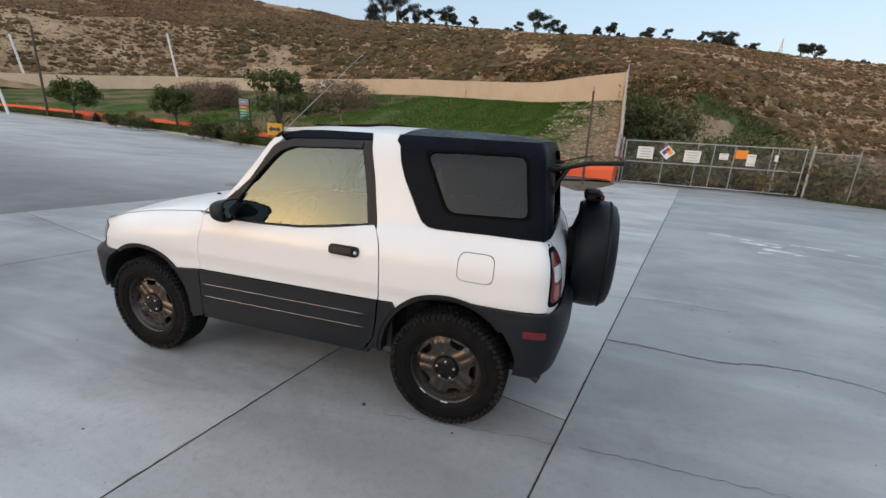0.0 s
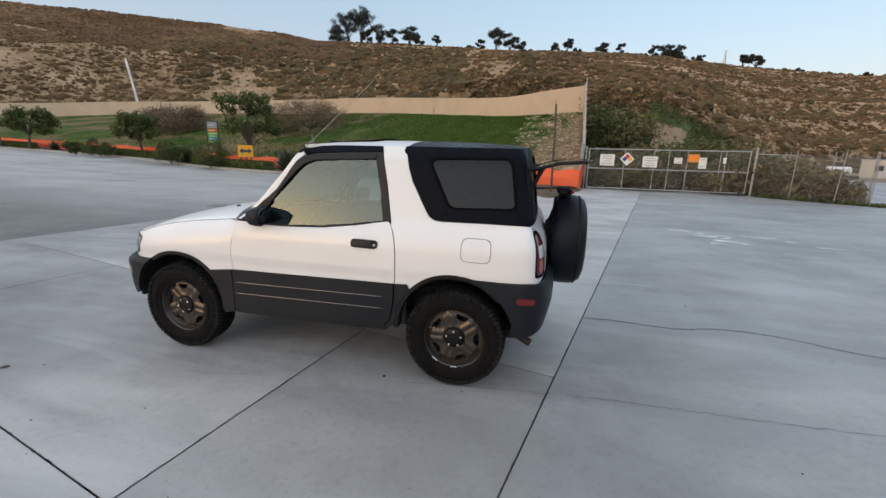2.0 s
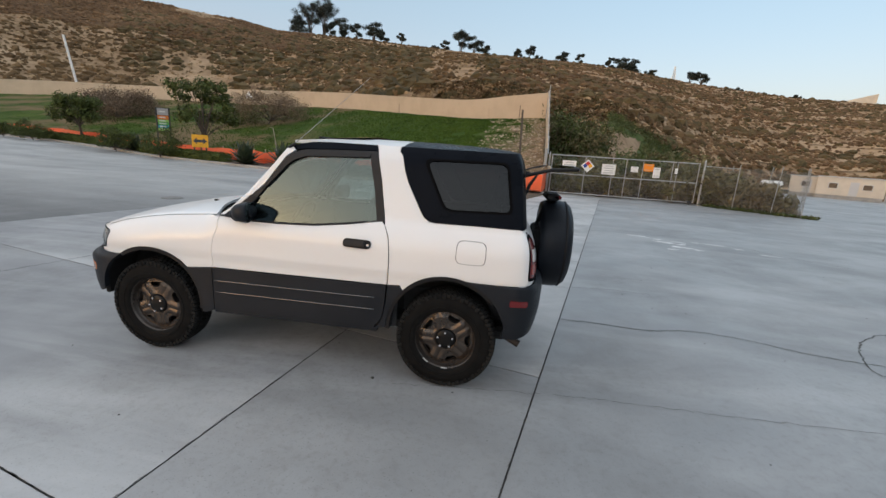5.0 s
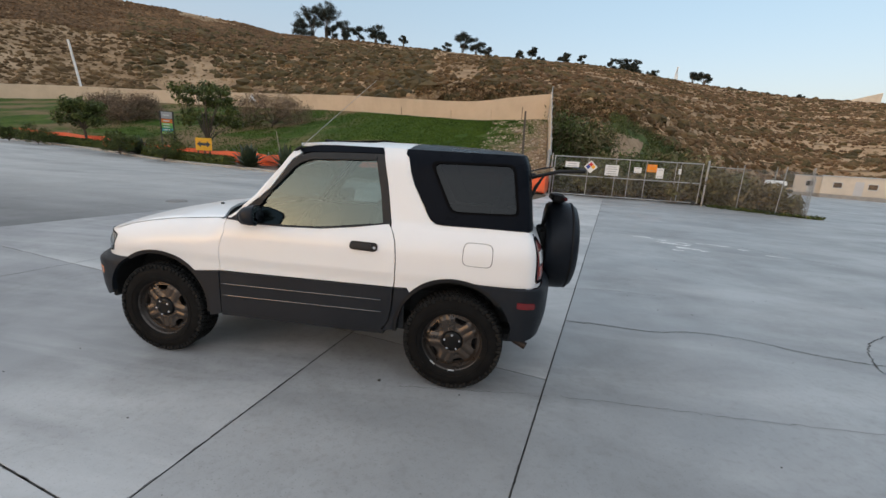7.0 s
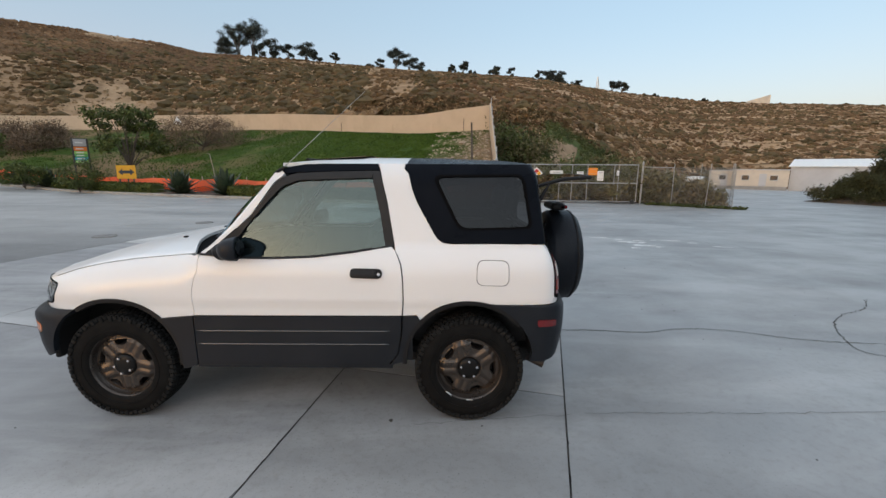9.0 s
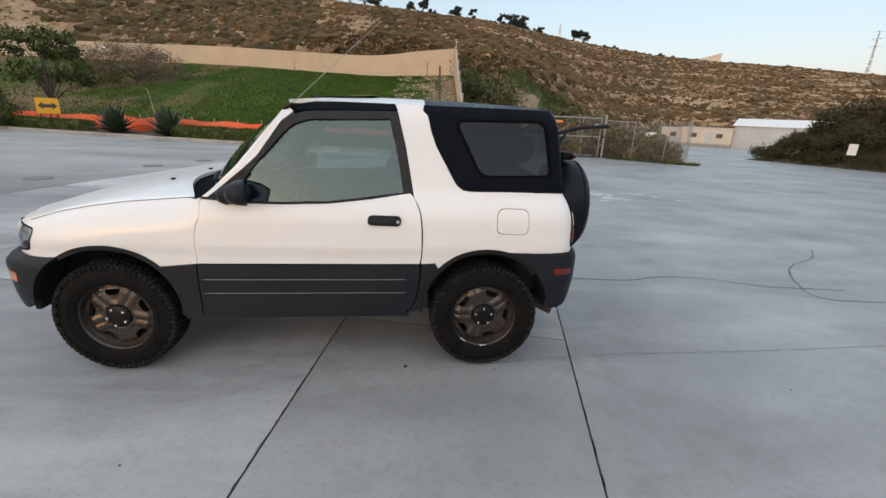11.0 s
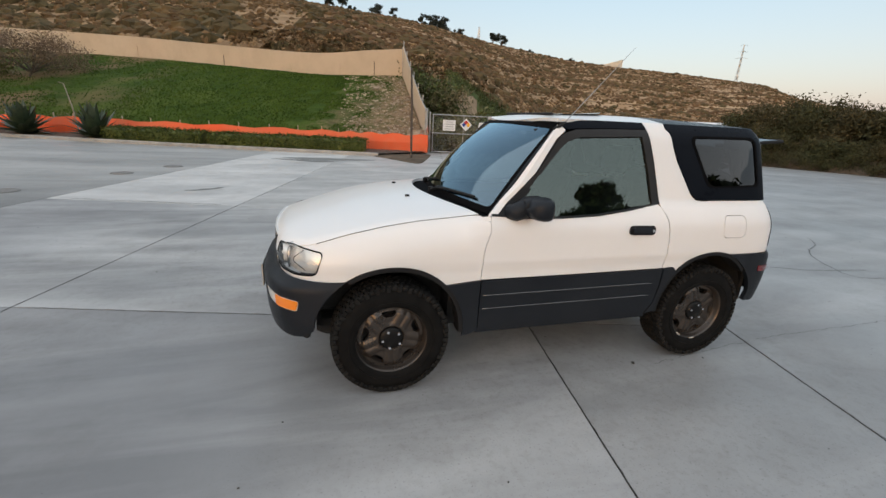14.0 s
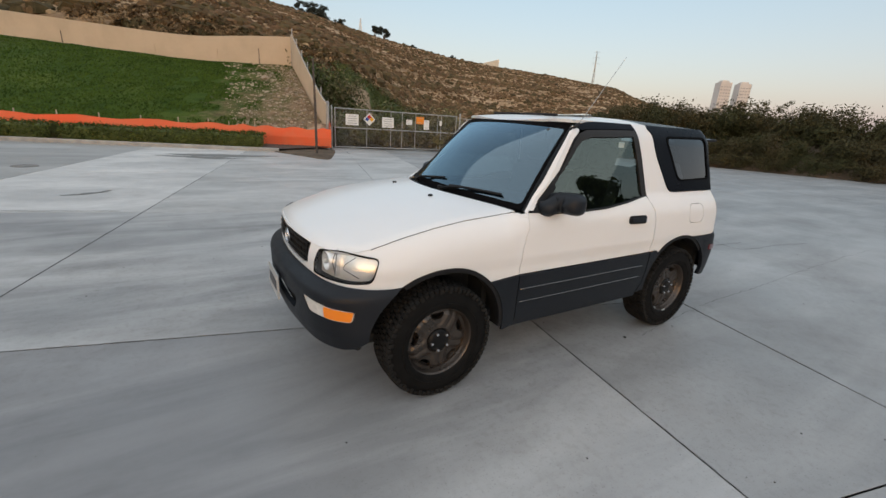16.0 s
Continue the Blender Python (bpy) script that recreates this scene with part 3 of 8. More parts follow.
def blades():
    """Tufts over the bank, denser low down and near its bare end."""
    n = 70000
    vs, fs = [], []
    r = np.random.default_rng(3)
    for _ in range(n):
        s = 0.005 + 0.75 * r.random() ** 2.0
        t = 0.02 + 0.96 * r.random()
        x, y, z = slope_point(s, t)
        d = x - 0.387 * y + 7.9
        if d > -4.5 and (r.random() < (d + 3.2) / 4.6 or noise.noise(Vector((x * 0.9, y * 0.9, 7.0))) < -0.25 + 0.10 * (d + 4.5)):
            continue
        if x < -13 and noise.noise(Vector((x * 0.16, y * 0.16, 2.0))) > 0.12 and r.random() < 0.8:
            continue
        h = 0.035 + 0.06 * r.random()
        a = r.random() * math.pi
        dx, dy = 0.035 * math.cos(a), 0.035 * math.sin(a)
        k = len(vs)
        vs += [(x - dx, y - dy, z - 0.01), (x + dx, y + dy, z - 0.01), (x + dx * 0.6 + 0.03, y + dy * 0.6, z + h), (x - dx * 0.9, y - dy * 0.9 + 0.03, z + h * 0.8)]
        fs.append((k, k + 1, k + 2, k + 3))
    tagged(put("grass_tufts", vs, fs, GRASS_BLADES), "short green grass tufts on the bank", "grass", kind="stuff")


blades()

STONE = material("pale_stone", (0.38, 0.31, 0.235), 0.9, second=(0.30, 0.23, 0.165), scale=5, island=0.3, bump=0.4)


def pebble_shape(r, x, y, z, s):
    """A rough stone of 18 points."""
    vs, fs = [], []
    for j, (h, w) in enumerate(((-0.4, 0.7), (0.1, 1.0), (0.55, 0.6))):
        for k in range(6):
            a = k * math.pi / 3 + j * 0.4
            q = s * w * (0.75 + 0.5 * r.random())
            vs.append((x + q * math.cos(a), y + q * math.sin(a), z + s * h * (0.8 + 0.4 * r.random())))
    for j in range(2):
        for k in range(6):
            p = (k + 1) % 6
            fs.append((j * 6 + k, j * 6 + p, j * 6 + 6 + p, j * 6 + 6 + k))
    fs.append(tuple(range(12, 18)))
    return vs, fs


def stones():
    r = np.random.default_rng(5)
    bits = []
    for _ in range(1500):
        s = 0.005 + 0.165 * r.random() ** 1.2
        t = 0.03 + 0.95 * r.random()
        x, y, z = slope_point(s, t)
        if x - 0.387 * y + 9.2 < -3.5 + 2.5 * r.normal():
            continue
        bits.append(pebble_shape(r, x, y, z, 0.022 + 0.085 * r.random() ** 3))
    tagged(put("bank_stones", *join(*bits), STONE), "scattered pale stones on the bare bank", "stones", kind="stuff")
    x, y, z = slope_point(0.083, 0.72)
    tagged(put("rock", *pebble_shape(r, x, y, z, 0.28), STONE), "pale round rock lying on the grass bank", "rock")
    x, y, z = slope_point(0.012, 0.10)
    tagged(put("rock", *moved(pebble_shape(r, 0, 0, 0, 0.62), Matrix.LocRotScale((x, y, z + 0.15), None, (1.2, 0.8, 0.8))), STONE),
           "large pale boulder behind the orange fence", "rock")


stones()

# ---------------------------------------------------------------- screen wall on the bank
wall = empty("screen_wall", label="long tan fabric screen wall along the top of the bank", category="wall", kind="structure")


def wall_panels():
    per = 7
    n = len(WALL_LINE)
    for i in range(0, n - 1, per):
        vs, fs = [], []
        idx = list(range(i, min(i + per, n - 1) + 1))
        for k in idx:
            x, y = WALL_LINE[k]
            a, b = WALL_LINE[max(k - 1, 0)], WALL_LINE[min(k + 1, n - 1)]
            d = np.array([b[0] - a[0], b[1] - a[1]])
            d /= np.linalg.norm(d)
            nx, ny = d[1] * 0.03, -d[0] * 0.03
            lo, hi = float(WALL_FOOT[k][0]) - 0.35, float(WALL_TOP[k][0])
            sag = 0.0
            vs += [(x - nx, y - ny, lo), (x - nx, y - ny, hi + sag), (x + nx, y + ny, hi + sag), (x + nx, y + ny, lo)]
        m = len(idx)
        for k in range(m - 1):
            for j in range(4):
                q = (j + 1) % 4
                fs.append((4 * k + j, 4 * k + q, 4 * k + 4 + q, 4 * k + 4 + j))
        fs += [(3, 2, 1, 0), tuple(range(4 * m - 4, 4 * m))]
        put("panel", vs, fs, FABRIC, wall)
    for i in range(0, n, per):
        x, y = WALL_LINE[i]
        lo, hi = float(WALL_FOOT[i][0]) - 0.2, float(WALL_TOP[i][0])
        a, b = WALL_LINE[max(i - 1, 0)], WALL_LINE[min(i + 1, n - 1)]
        k = math.hypot(b[0] - a[0], b[1] - a[1])
        px, py = x + 0.06 * (b[1] - a[1]) / k, y - 0.06 * (b[0] - a[0]) / k
        if py > y:
            px, py = 2 * x - px, 2 * y - py
        v, f = tube([(px, py, lo), (px, py, hi + (0.12 if i == 0 else -0.75))], 0.020, 8)
        put("post", v, f, STEEL if i == 0 else RUST_POLE if i // per % 3 == 1 else FABRIC, wall)


wall_panels()

# side screen running down the bank to the gate
side_screen = empty("side_screen", label="tan fabric screen on a chain-link fence down the bank", category="fence", kind="structure")
SIDE_A, SIDE_B = (4.05, 28.1), (3.42, 17.6)


def side_fence():
    k = 6
    for i in range(k):
        t0, t1 = i / k, (i + 1) / k
        q = []
        for t in (t0, t1):
            x, y = SIDE_A[0] + (SIDE_B[0] - SIDE_A[0]) * t, SIDE_A[1] + (SIDE_B[1] - SIDE_A[1]) * t
            lo = 4.42 * (1 - t) ** 1.15 + 0.12
            q.append((x, y, lo - 0.1, lo + 1.75))
        (xa, ya, la, ha), (xb, yb, lb, hb) = q
        v = [(xa - 0.015, ya, la), (xa - 0.015, ya, ha), (xb - 0.015, yb, hb), (xb - 0.015, yb, lb), (xa + 0.015, ya, la), (xa + 0.015, ya, ha), (xb + 0.015, yb, hb), (xb + 0.015, yb, lb)]
        f = [(0, 1, 2, 3), (7, 6, 5, 4), (0, 4, 5, 1), (1, 5, 6, 2), (2, 6, 7, 3), (3, 7, 4, 0)]
        put("panel", v, f, FABRIC, side_screen)
        put("post", *tube([(xa + 0.05, ya, la - 0.2), (xa + 0.05, ya, ha + 0.35)], 0.03, 8), STEEL, side_screen)
        put("rail", *tube([(xa + 0.04, ya, ha), (xb + 0.04, yb, hb)], 0.02, 6), STEEL, side_screen)


side_fence()

# ---------------------------------------------------------------- orange silt fence
orange = empty("silt_fence", label="low bright orange silt fence behind the hedge", category="fence")


def silt_fence():
    n = len(ORANGE_LINE)
    r = np.random.default_rng(11)
    for i in range(0, n - 1, 2):
        vs, fs = [], []
        idx = list(range(i, min(i + 2, n - 1) + 1))
        for c, k in enumerate(idx):
            x, y = ORANGE_LINE[k]
            z = ORANGE_Z[k]
            h = 0.72 + 0.05 * math.sin(k * 1.7)
            for dy in (0.0, 0.012):
                vs += [(x, y + dy, z - 0.06), (x + 0.02 * math.sin(k), y + dy - 0.05, z + 0.35), (x, y + dy, z + h)]
        for c in range(len(idx) - 1):
            a, b = 6 * c, 6 * (c + 1)
            for o in (0, 3):
                fs += [(a + o, a + o + 1, b + o + 1, b + o), (a + o + 1, a + o + 2, b + o + 2, b + o + 1)]
            fs.append((a + 2, a + 5, b + 5, b + 2))
        put("panel", vs, fs, ORANGE, orange)
        x, y = ORANGE_LINE[i]
        put("stake", *box(x - 0.02, y + 0.02, ORANGE_Z[i] - 0.1, x + 0.02, y + 0.06, ORANGE_Z[i] + 0.85 + 0.06 * r.random()), STONE, orange, "pale wooden stake")


silt_fence()
# short return beside the gate
x0, y0 = ORANGE_LINE[0]
put("panel", [(x0, y0, 0.05), (x0, y0, 0.85), (x0 + 0.28, y0 + 1.3, 1.35), (x0 + 0.28, y0 + 1.3, 0.2), (x0 + .012, y0, 0.05), (x0 + .012, y0, 0.85), (x0 + 0.292, y0 + 1.3, 1.35), (x0 + 0.292, y0 + 1.3, 0.2)],
    [(0, 1, 2, 3), (7, 6, 5, 4), (1, 5, 6, 2)], ORANGE, orange)

# ---------------------------------------------------------------- gate and chain-link fence
CHAIN = material("chain_link_wire", (0.22, 0.215, 0.20), 0.6, metal=0.4)
GATE_A, GATE_B = Vector((3.55, 17.3, 0)), Vector((10.15, 16.95, 0))


def chain(a, b, h0, h1, step=0.08, r=0.0022):
    """Woven wire between two points, as crossing thin wires."""
    d = (b - a)
    length = d.length
    d.normalize()
    vs, fs = [], []
    h = h1 - h0
    side = Vector((-d.y, d.x, 0))
    n = int((length + h) / step)
    for sgn in (1, -1):
        for i in range(n):
            s0 = i * step - (h if sgn == 1 else 0)
            pts = []
            for (s, z) in ((s0, h0), (s0 + sgn * h, h1)) if sgn == 1 else ((s0, h0), (s0 - h, h1)):
                pts.append([s, z])
            (sa, za), (sb, zb) = pts
            if sa > sb:
                sa, za, sb, zb = sb, zb, sa, za
            if sb < 0 or sa > length:
                continue
            k = (zb - za) / (sb - sa)
            if sa < 0:
                za, sa = za - sa * k, 0
            if sb > length:
                zb, sb = zb - (sb - length) * k, length
            p, q = a + d * sa, a + d * sb
            p.z, q.z = za + lie(p.x, p.y), zb + lie(q.x, q.y)
            t = (q - p).normalized()
            u = t.cross(side).normalized() * r
            o = len(vs)
            for c in (p, q):
                vs += [c + u, c - u * 0.5 + side * r, c - u * 0.5 - side * r]
            fs += [(o, o + 1, o + 4, o + 3), (o + 1, o + 2, o + 5, o + 4), (o + 2, o, o + 3, o + 5)]
    return vs, fs


gate = empty("metal_gate", label="wide galvanised chain-link gate with warning signs", category="gate")


def gate_build():
    d = (GATE_B - GATE_A)
    put("chain_mesh", *chain(GATE_A, GATE_B, 0.12, 1.82), CHAIN, gate)

    def along(t, z):
        p = GATE_A + d * t
        return (p.x, p.y, z)
    for z in (0.10, 0.98, 1.84):
        put("rail", *tube([along(0.01, z), along(0.99, z)], 0.024, 8), STEEL, gate)
    for t in (0.015, 0.245, 0.43, 0.52, 0.63, 0.82, 0.85, 0.985):
        put("upright", *tube([along(t, 0.08), along(t, 1.86)], 0.024 if t in (0.015, 0.985) else 0.018, 8), STEEL, gate)
    put("wheel", *lathe([(0.0, -0.03), (0.09, -0.03), (0.09, 0.03), (0.0, 0.03)], (*along(0.96, 0.09)[:2], 0.09), 16), DARK_METAL, gate)
    put("latch", *moved(box(-0.05, -0.05, -0.12, 0.05, 0.05, 0.12, 0.01), Matrix.Translation(along(0.845, 1.45))), WHITE_PAINT, gate)


gate_build()
for p, h, w in ((GATE_A + Vector((-0.22, 0.05, 0)), 2.05, 0.075), (GATE_A + Vector((-0.02, 0.12, 0)), 1.9, 0.04), (GATE_B + Vector((0.12, 0.0, 0)), 1.95, 0.045)):
    v, f = tube([(p.x, p.y, -0.2), (p.x, p.y, h), (p.x, p.y, h + 0.06)], [w, w, w * 0.4], 14)
    tagged(put("gate_post", v, f, STEEL), "thick galvanised steel post beside the gate", "post", "gate posts")

SIGN_WHITE = material("sign_white", (0.72, 0.71, 0.68), 0.5, second=(0.66, 0.65, 0.62), scale=4)
SIGN_INK = material("sign_ink", (0.05, 0.05, 0.055), 0.5)
SIGN_FAINT = material("faded_ink", (0.33, 0.32, 0.31), 0.6)
SIGN_RED = material("sign_red", (0.55, 0.03, 0.03), 0.45)
SIGN_BLUE = material("sign_blue", (0.03, 0.07, 0.3), 0.45)
SIGN_YELLOW = material("sign_yellow", (0.85, 0.42, 0.02), 0.45, second=(0.8, 0.38, 0.02), scale=5)
SIGN_ORANGE = material("sign_orange", (0.8, 0.25, 0.01), 0.45)


def plate(name, label, t, z, w, h, mat, bars=0, bar_mat=None):
    """Flat sign wired to the gate with bars for its small writing."""
    d = (GATE_B - GATE_A)
    p = GATE_A + d * t
    m = Matrix.Translation((p.x, p.y - 0.035, z)) @ Matrix.Rotation(math.atan2(d.y, d.x), 4, 'Z')
    ob = empty(name, label=label, category="sign", group="signs on the gate")
    put("plate", *moved(box(-w / 2, -0.004, -h / 2, w / 2, 0.004, h / 2), m), mat, ob)
    for i in range(bars):
        zz = h * (0.32 - 0.64 * i / max(1, bars - 1))
        ww = w * (0.30 if i % 2 == 0 else 0.38)
        put("bar", *moved(box(-ww, -0.0085, zz - h * 0.028, ww, -0.0045, zz + h * 0.028), m), bar_mat or SIGN_FAINT, ob)
    return m, ob


plate("notice_sign", "white notice board with dark lines wired to the gate", 0.135, 1.36, 0.62, 0.50, SIGN_WHITE, 4)
plate("notice_sign", "white notice board with dark lines wired to the gate", 0.405, 1.32, 0.60, 0.48, SIGN_WHITE, 4)
plate("small_sign", "small white notice wired to the gate", 0.575, 1.40, 0.32, 0.25, SIGN_WHITE, 2)
plate("orange_sign", "orange notice wired to the gate", 0.665, 1.52, 0.42, 0.34, SIGN_ORANGE, 2)
plate("small_sign", "white upright notice hanging below an orange one", 0.72, 1.32, 0.30, 0.46, SIGN_WHITE, 2)


def diamond():
    d = (GATE_B - GATE_A)
    p = GATE_A + d * 0.262
    ob = empty("hazard_sign", label="hazard diamond sign with blue, red, yellow and white quarters", category="sign", group="signs on the gate")
    turn = Matrix.Rotation(math.atan2(d.y, d.x), 4, 'Z')
    k = 0.30
    v = [(0, -0.005, -k), (k, -0.005, 0), (0, -0.005, k), (-k, -0.005, 0)]
    v += [(x, 0.005, z) for x, y, z in v]
    f = [(0, 1, 2, 3), (7, 6, 5, 4)] + [(i, 4 + i, 4 + (i + 1) % 4, (i + 1) % 4) for i in range(4)]
    put("plate", *moved((v, f), Matrix.Translation((p.x, p.y - 0.03, 1.42)) @ turn), SIGN_WHITE, ob)
    s = 0.155
    for mat, a in ((SIGN_RED, 90), (SIGN_YELLOW, 0), (SIGN_WHITE, 270), (SIGN_BLUE, 180)):
        m = Matrix.Translation((p.x, p.y - 0.041, 1.42)) @ turn @ Matrix.Rotation(-radians(a - 90), 4, 'Y')
        v = [(0, -0.005, 0.01), (s * 0.72, -0.005, s * 0.72), (0, -0.005, s * 1.42), (-s * 0.72, -0.005, s * 0.72)]
        v += [(x, 0.005, z) for x, y, z in v]
        f = [(0, 1, 2, 3), (7, 6, 5, 4)] + [(i, 4 + i, 4 + (i + 1) % 4, (i + 1) % 4) for i in range(4)]
        put("quarter", *moved((v, f), m), mat, ob)


diamond()

# fence running on from the gate, bending south-east
FENCE = [Vector((10.3, 16.9, 0)), Vector((11.2, 15.9, 0)), Vector((12.2, 15.0, 0)), Vector((12.95, 14.35, 0)), Vector((13.1, 14.8, 0)), Vector((13.0, 17.0, 0)), Vector((12.8, 19.5, 0)), Vector((12.6, 22.5, 0))]
fence = empty("chain_link_fence", label="leaning galvanised chain-link fence overgrown with brush", category="fence")
for i, (a, b) in enumerate(zip(FENCE, FENCE[1:])):
    put("chain_mesh", *chain(a, b, 0.05, 1.75), CHAIN, fence)
    put("post", *tube([(b.x, b.y, -0.2 + lie(b.x, b.y)), (b.x + 0.1 * math.sin(i * 2.1), b.y, 1.9 + lie(b.x, b.y))], 0.016, 8), STEEL, fence)
    if i == 0:
        put("rail", *tube([(a.x, a.y, 1.75), (b.x, b.y, 1.72)], 0.018, 6), STEEL, fence)

# dark slender post in front of the side fence
tagged(put("timber_post", *tube([(2.0, 14.2, -0.1), (1.98, 14.2, 2.0), (1.93, 14.18, 3.45)], [0.05, 0.045, 0.035], 8), RUST_POLE), "tall thin weathered dark post by the kerb's end", "post")

# ---------------------------------------------------------------- hill
HILL = material("dry_hillside", (0.32, 0.215, 0.124), 0.95, spec=0.1, second=(0.165, 0.104, 0.058), scale=0.45, third=(0.41, 0.29, 0.18), scale3=0.07,
                bump=0.6, bump_scale=2.5, bump_distance=0.3, detail=12, low=0.36, high=0.64)
BRUSH = material("brown_scrub", (0.126, 0.077, 0.038), 0.9, spec=0.1, second=(0.070, 0.047, 0.024), scale=1.6, third=(0.150, 0.096, 0.048), scale3=0.05, island=0.28, low=0.36, high=0.64)
BRUSH_TAN = material("straw_scrub", (0.305, 0.208, 0.115), 0.9, spec=0.1, second=(0.185, 0.122, 0.064), scale=2.2, third=(0.34, 0.24, 0.14), scale3=0.06, island=0.22)


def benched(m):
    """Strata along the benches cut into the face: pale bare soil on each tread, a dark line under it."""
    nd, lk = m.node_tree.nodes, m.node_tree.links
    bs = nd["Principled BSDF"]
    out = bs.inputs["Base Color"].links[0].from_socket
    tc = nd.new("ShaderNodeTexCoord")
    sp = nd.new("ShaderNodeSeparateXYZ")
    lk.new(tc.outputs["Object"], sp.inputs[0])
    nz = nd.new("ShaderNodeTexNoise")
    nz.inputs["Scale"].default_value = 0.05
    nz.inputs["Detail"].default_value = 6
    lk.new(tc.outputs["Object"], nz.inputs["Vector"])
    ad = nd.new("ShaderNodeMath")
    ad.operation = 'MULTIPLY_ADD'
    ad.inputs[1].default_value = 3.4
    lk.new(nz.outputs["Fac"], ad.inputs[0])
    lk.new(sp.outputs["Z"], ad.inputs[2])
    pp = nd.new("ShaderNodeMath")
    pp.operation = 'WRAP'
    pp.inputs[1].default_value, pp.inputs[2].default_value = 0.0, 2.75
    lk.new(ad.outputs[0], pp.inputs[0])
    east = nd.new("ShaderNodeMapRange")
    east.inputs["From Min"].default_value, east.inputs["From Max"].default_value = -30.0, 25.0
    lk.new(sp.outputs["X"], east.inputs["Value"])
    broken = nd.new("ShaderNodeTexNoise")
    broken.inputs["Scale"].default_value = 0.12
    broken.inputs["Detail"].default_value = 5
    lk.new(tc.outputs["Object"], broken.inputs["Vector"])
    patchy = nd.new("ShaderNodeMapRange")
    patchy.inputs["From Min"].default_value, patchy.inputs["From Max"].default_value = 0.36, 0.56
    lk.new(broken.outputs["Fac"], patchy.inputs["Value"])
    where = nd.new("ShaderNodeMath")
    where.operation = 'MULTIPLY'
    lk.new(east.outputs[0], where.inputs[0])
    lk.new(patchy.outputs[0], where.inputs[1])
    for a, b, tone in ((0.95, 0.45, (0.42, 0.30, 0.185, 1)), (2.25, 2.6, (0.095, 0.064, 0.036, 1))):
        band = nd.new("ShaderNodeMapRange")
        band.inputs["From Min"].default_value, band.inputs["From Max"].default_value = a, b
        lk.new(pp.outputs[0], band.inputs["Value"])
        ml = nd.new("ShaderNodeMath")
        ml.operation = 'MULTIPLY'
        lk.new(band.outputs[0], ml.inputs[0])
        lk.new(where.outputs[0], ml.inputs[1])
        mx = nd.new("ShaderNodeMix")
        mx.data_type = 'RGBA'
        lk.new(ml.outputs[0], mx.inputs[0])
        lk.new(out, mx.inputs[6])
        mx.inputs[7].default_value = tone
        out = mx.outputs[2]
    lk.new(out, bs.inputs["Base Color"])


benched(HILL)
# ridge: azimuth from +y towards +x, elevation seen from the yard, distance
RIDGE = [(-115, 8.0, 190), (-90, 10.0, 190), (-70, 10.4, 195), (-60, 11.7, 195), (-56, 12.1, 195), (-50, 12.65, 195), (-44, 12.95, 195), (-38, 13.1, 195), (-33, 12.95, 200), (-29, 12.45, 200), (-19, 12.8, 205), (-11, 12.6, 210), (-1, 12.2, 215), (9, 11.5, 220),
         (16.6, 10.2, 225), (22.5, 9.1, 230), (29.6, 7.8, 240), (36, 7.0, 250), (42, 6.4, 260), (49, 5.4, 270), (51, 5.1, 270), (53.5, 4.0, 275), (56.5, 3.2, 285), (60, 2.6, 310), (70, 1.6, 400), (90, 1.2, 500), (115, 1.0, 500)]
EYE_C = Vector((0.6, -3.2, 1.58))


def ridge_at(a):
    for (a0, e0, r0), (a1, e1, r1) in zip(RIDGE, RIDGE[1:]):
        if a0 <= a <= a1:
            t = (a - a0) / (a1 - a0)
            return e0 + (e1 - e0) * t, r0 + (r1 - r0) * t
    return RIDGE[-1][1], RIDGE[-1][2]


def foot_at(a):
    """Distance and height of the hill's foot."""
    if a < 0:
        r = 36 + 62 * smooth01(-a / 50)
        z = 4.3 + 1.5 * smooth01(-a / 30)
    else:
        r = 36 - 9 * smooth01(a / 10) + 70 * smooth01((a - 12) / 22)
        z = 4.3 - 4.2 * smooth01(a / 9) - 1.5 * smooth01((a - 15) / 25)
    return r, z


def hill_height(a, r):
    el, rr = ridge_at(a)
    rf, zf = foot_at(a)
    top = EYE_C.z + rr * math.tan(radians(el))
    t = (r - rf) / (rr - rf)
    if t < 0:
        return zf + (r - rf) * 0.1
    if t > 1:
        return top - (t - 1) * (rr - rf) * 0.30
    z = zf + (top - zf) * (t ** 0.92)
    p = Vector((r * math.sin(radians(a)), r * math.cos(radians(a)), 0))
    env = math.sin(math.pi * min(1, t)) ** 0.6
    z += env * (2.6 * noise.noise(p * 0.018) + 0.8 * noise.noise(p * 0.07) + 0.22 * noise.noise(p * 0.25))
    # cut terraces on the eastern face
    w = smooth01((a - 12) / 15) * smooth01((0.8 - t) / 0.2)
    step = 5.5
    f = (z / step) % 1.0
    z += w * step * 0.30 * (smooth01((f - 0.25) / 0.5) - f)
    return z


def hill_point(a, r):
    return EYE_C.x + r * math.sin(radians(a)), EYE_C.y + r * math.cos(radians(a)), hill_height(a, r)


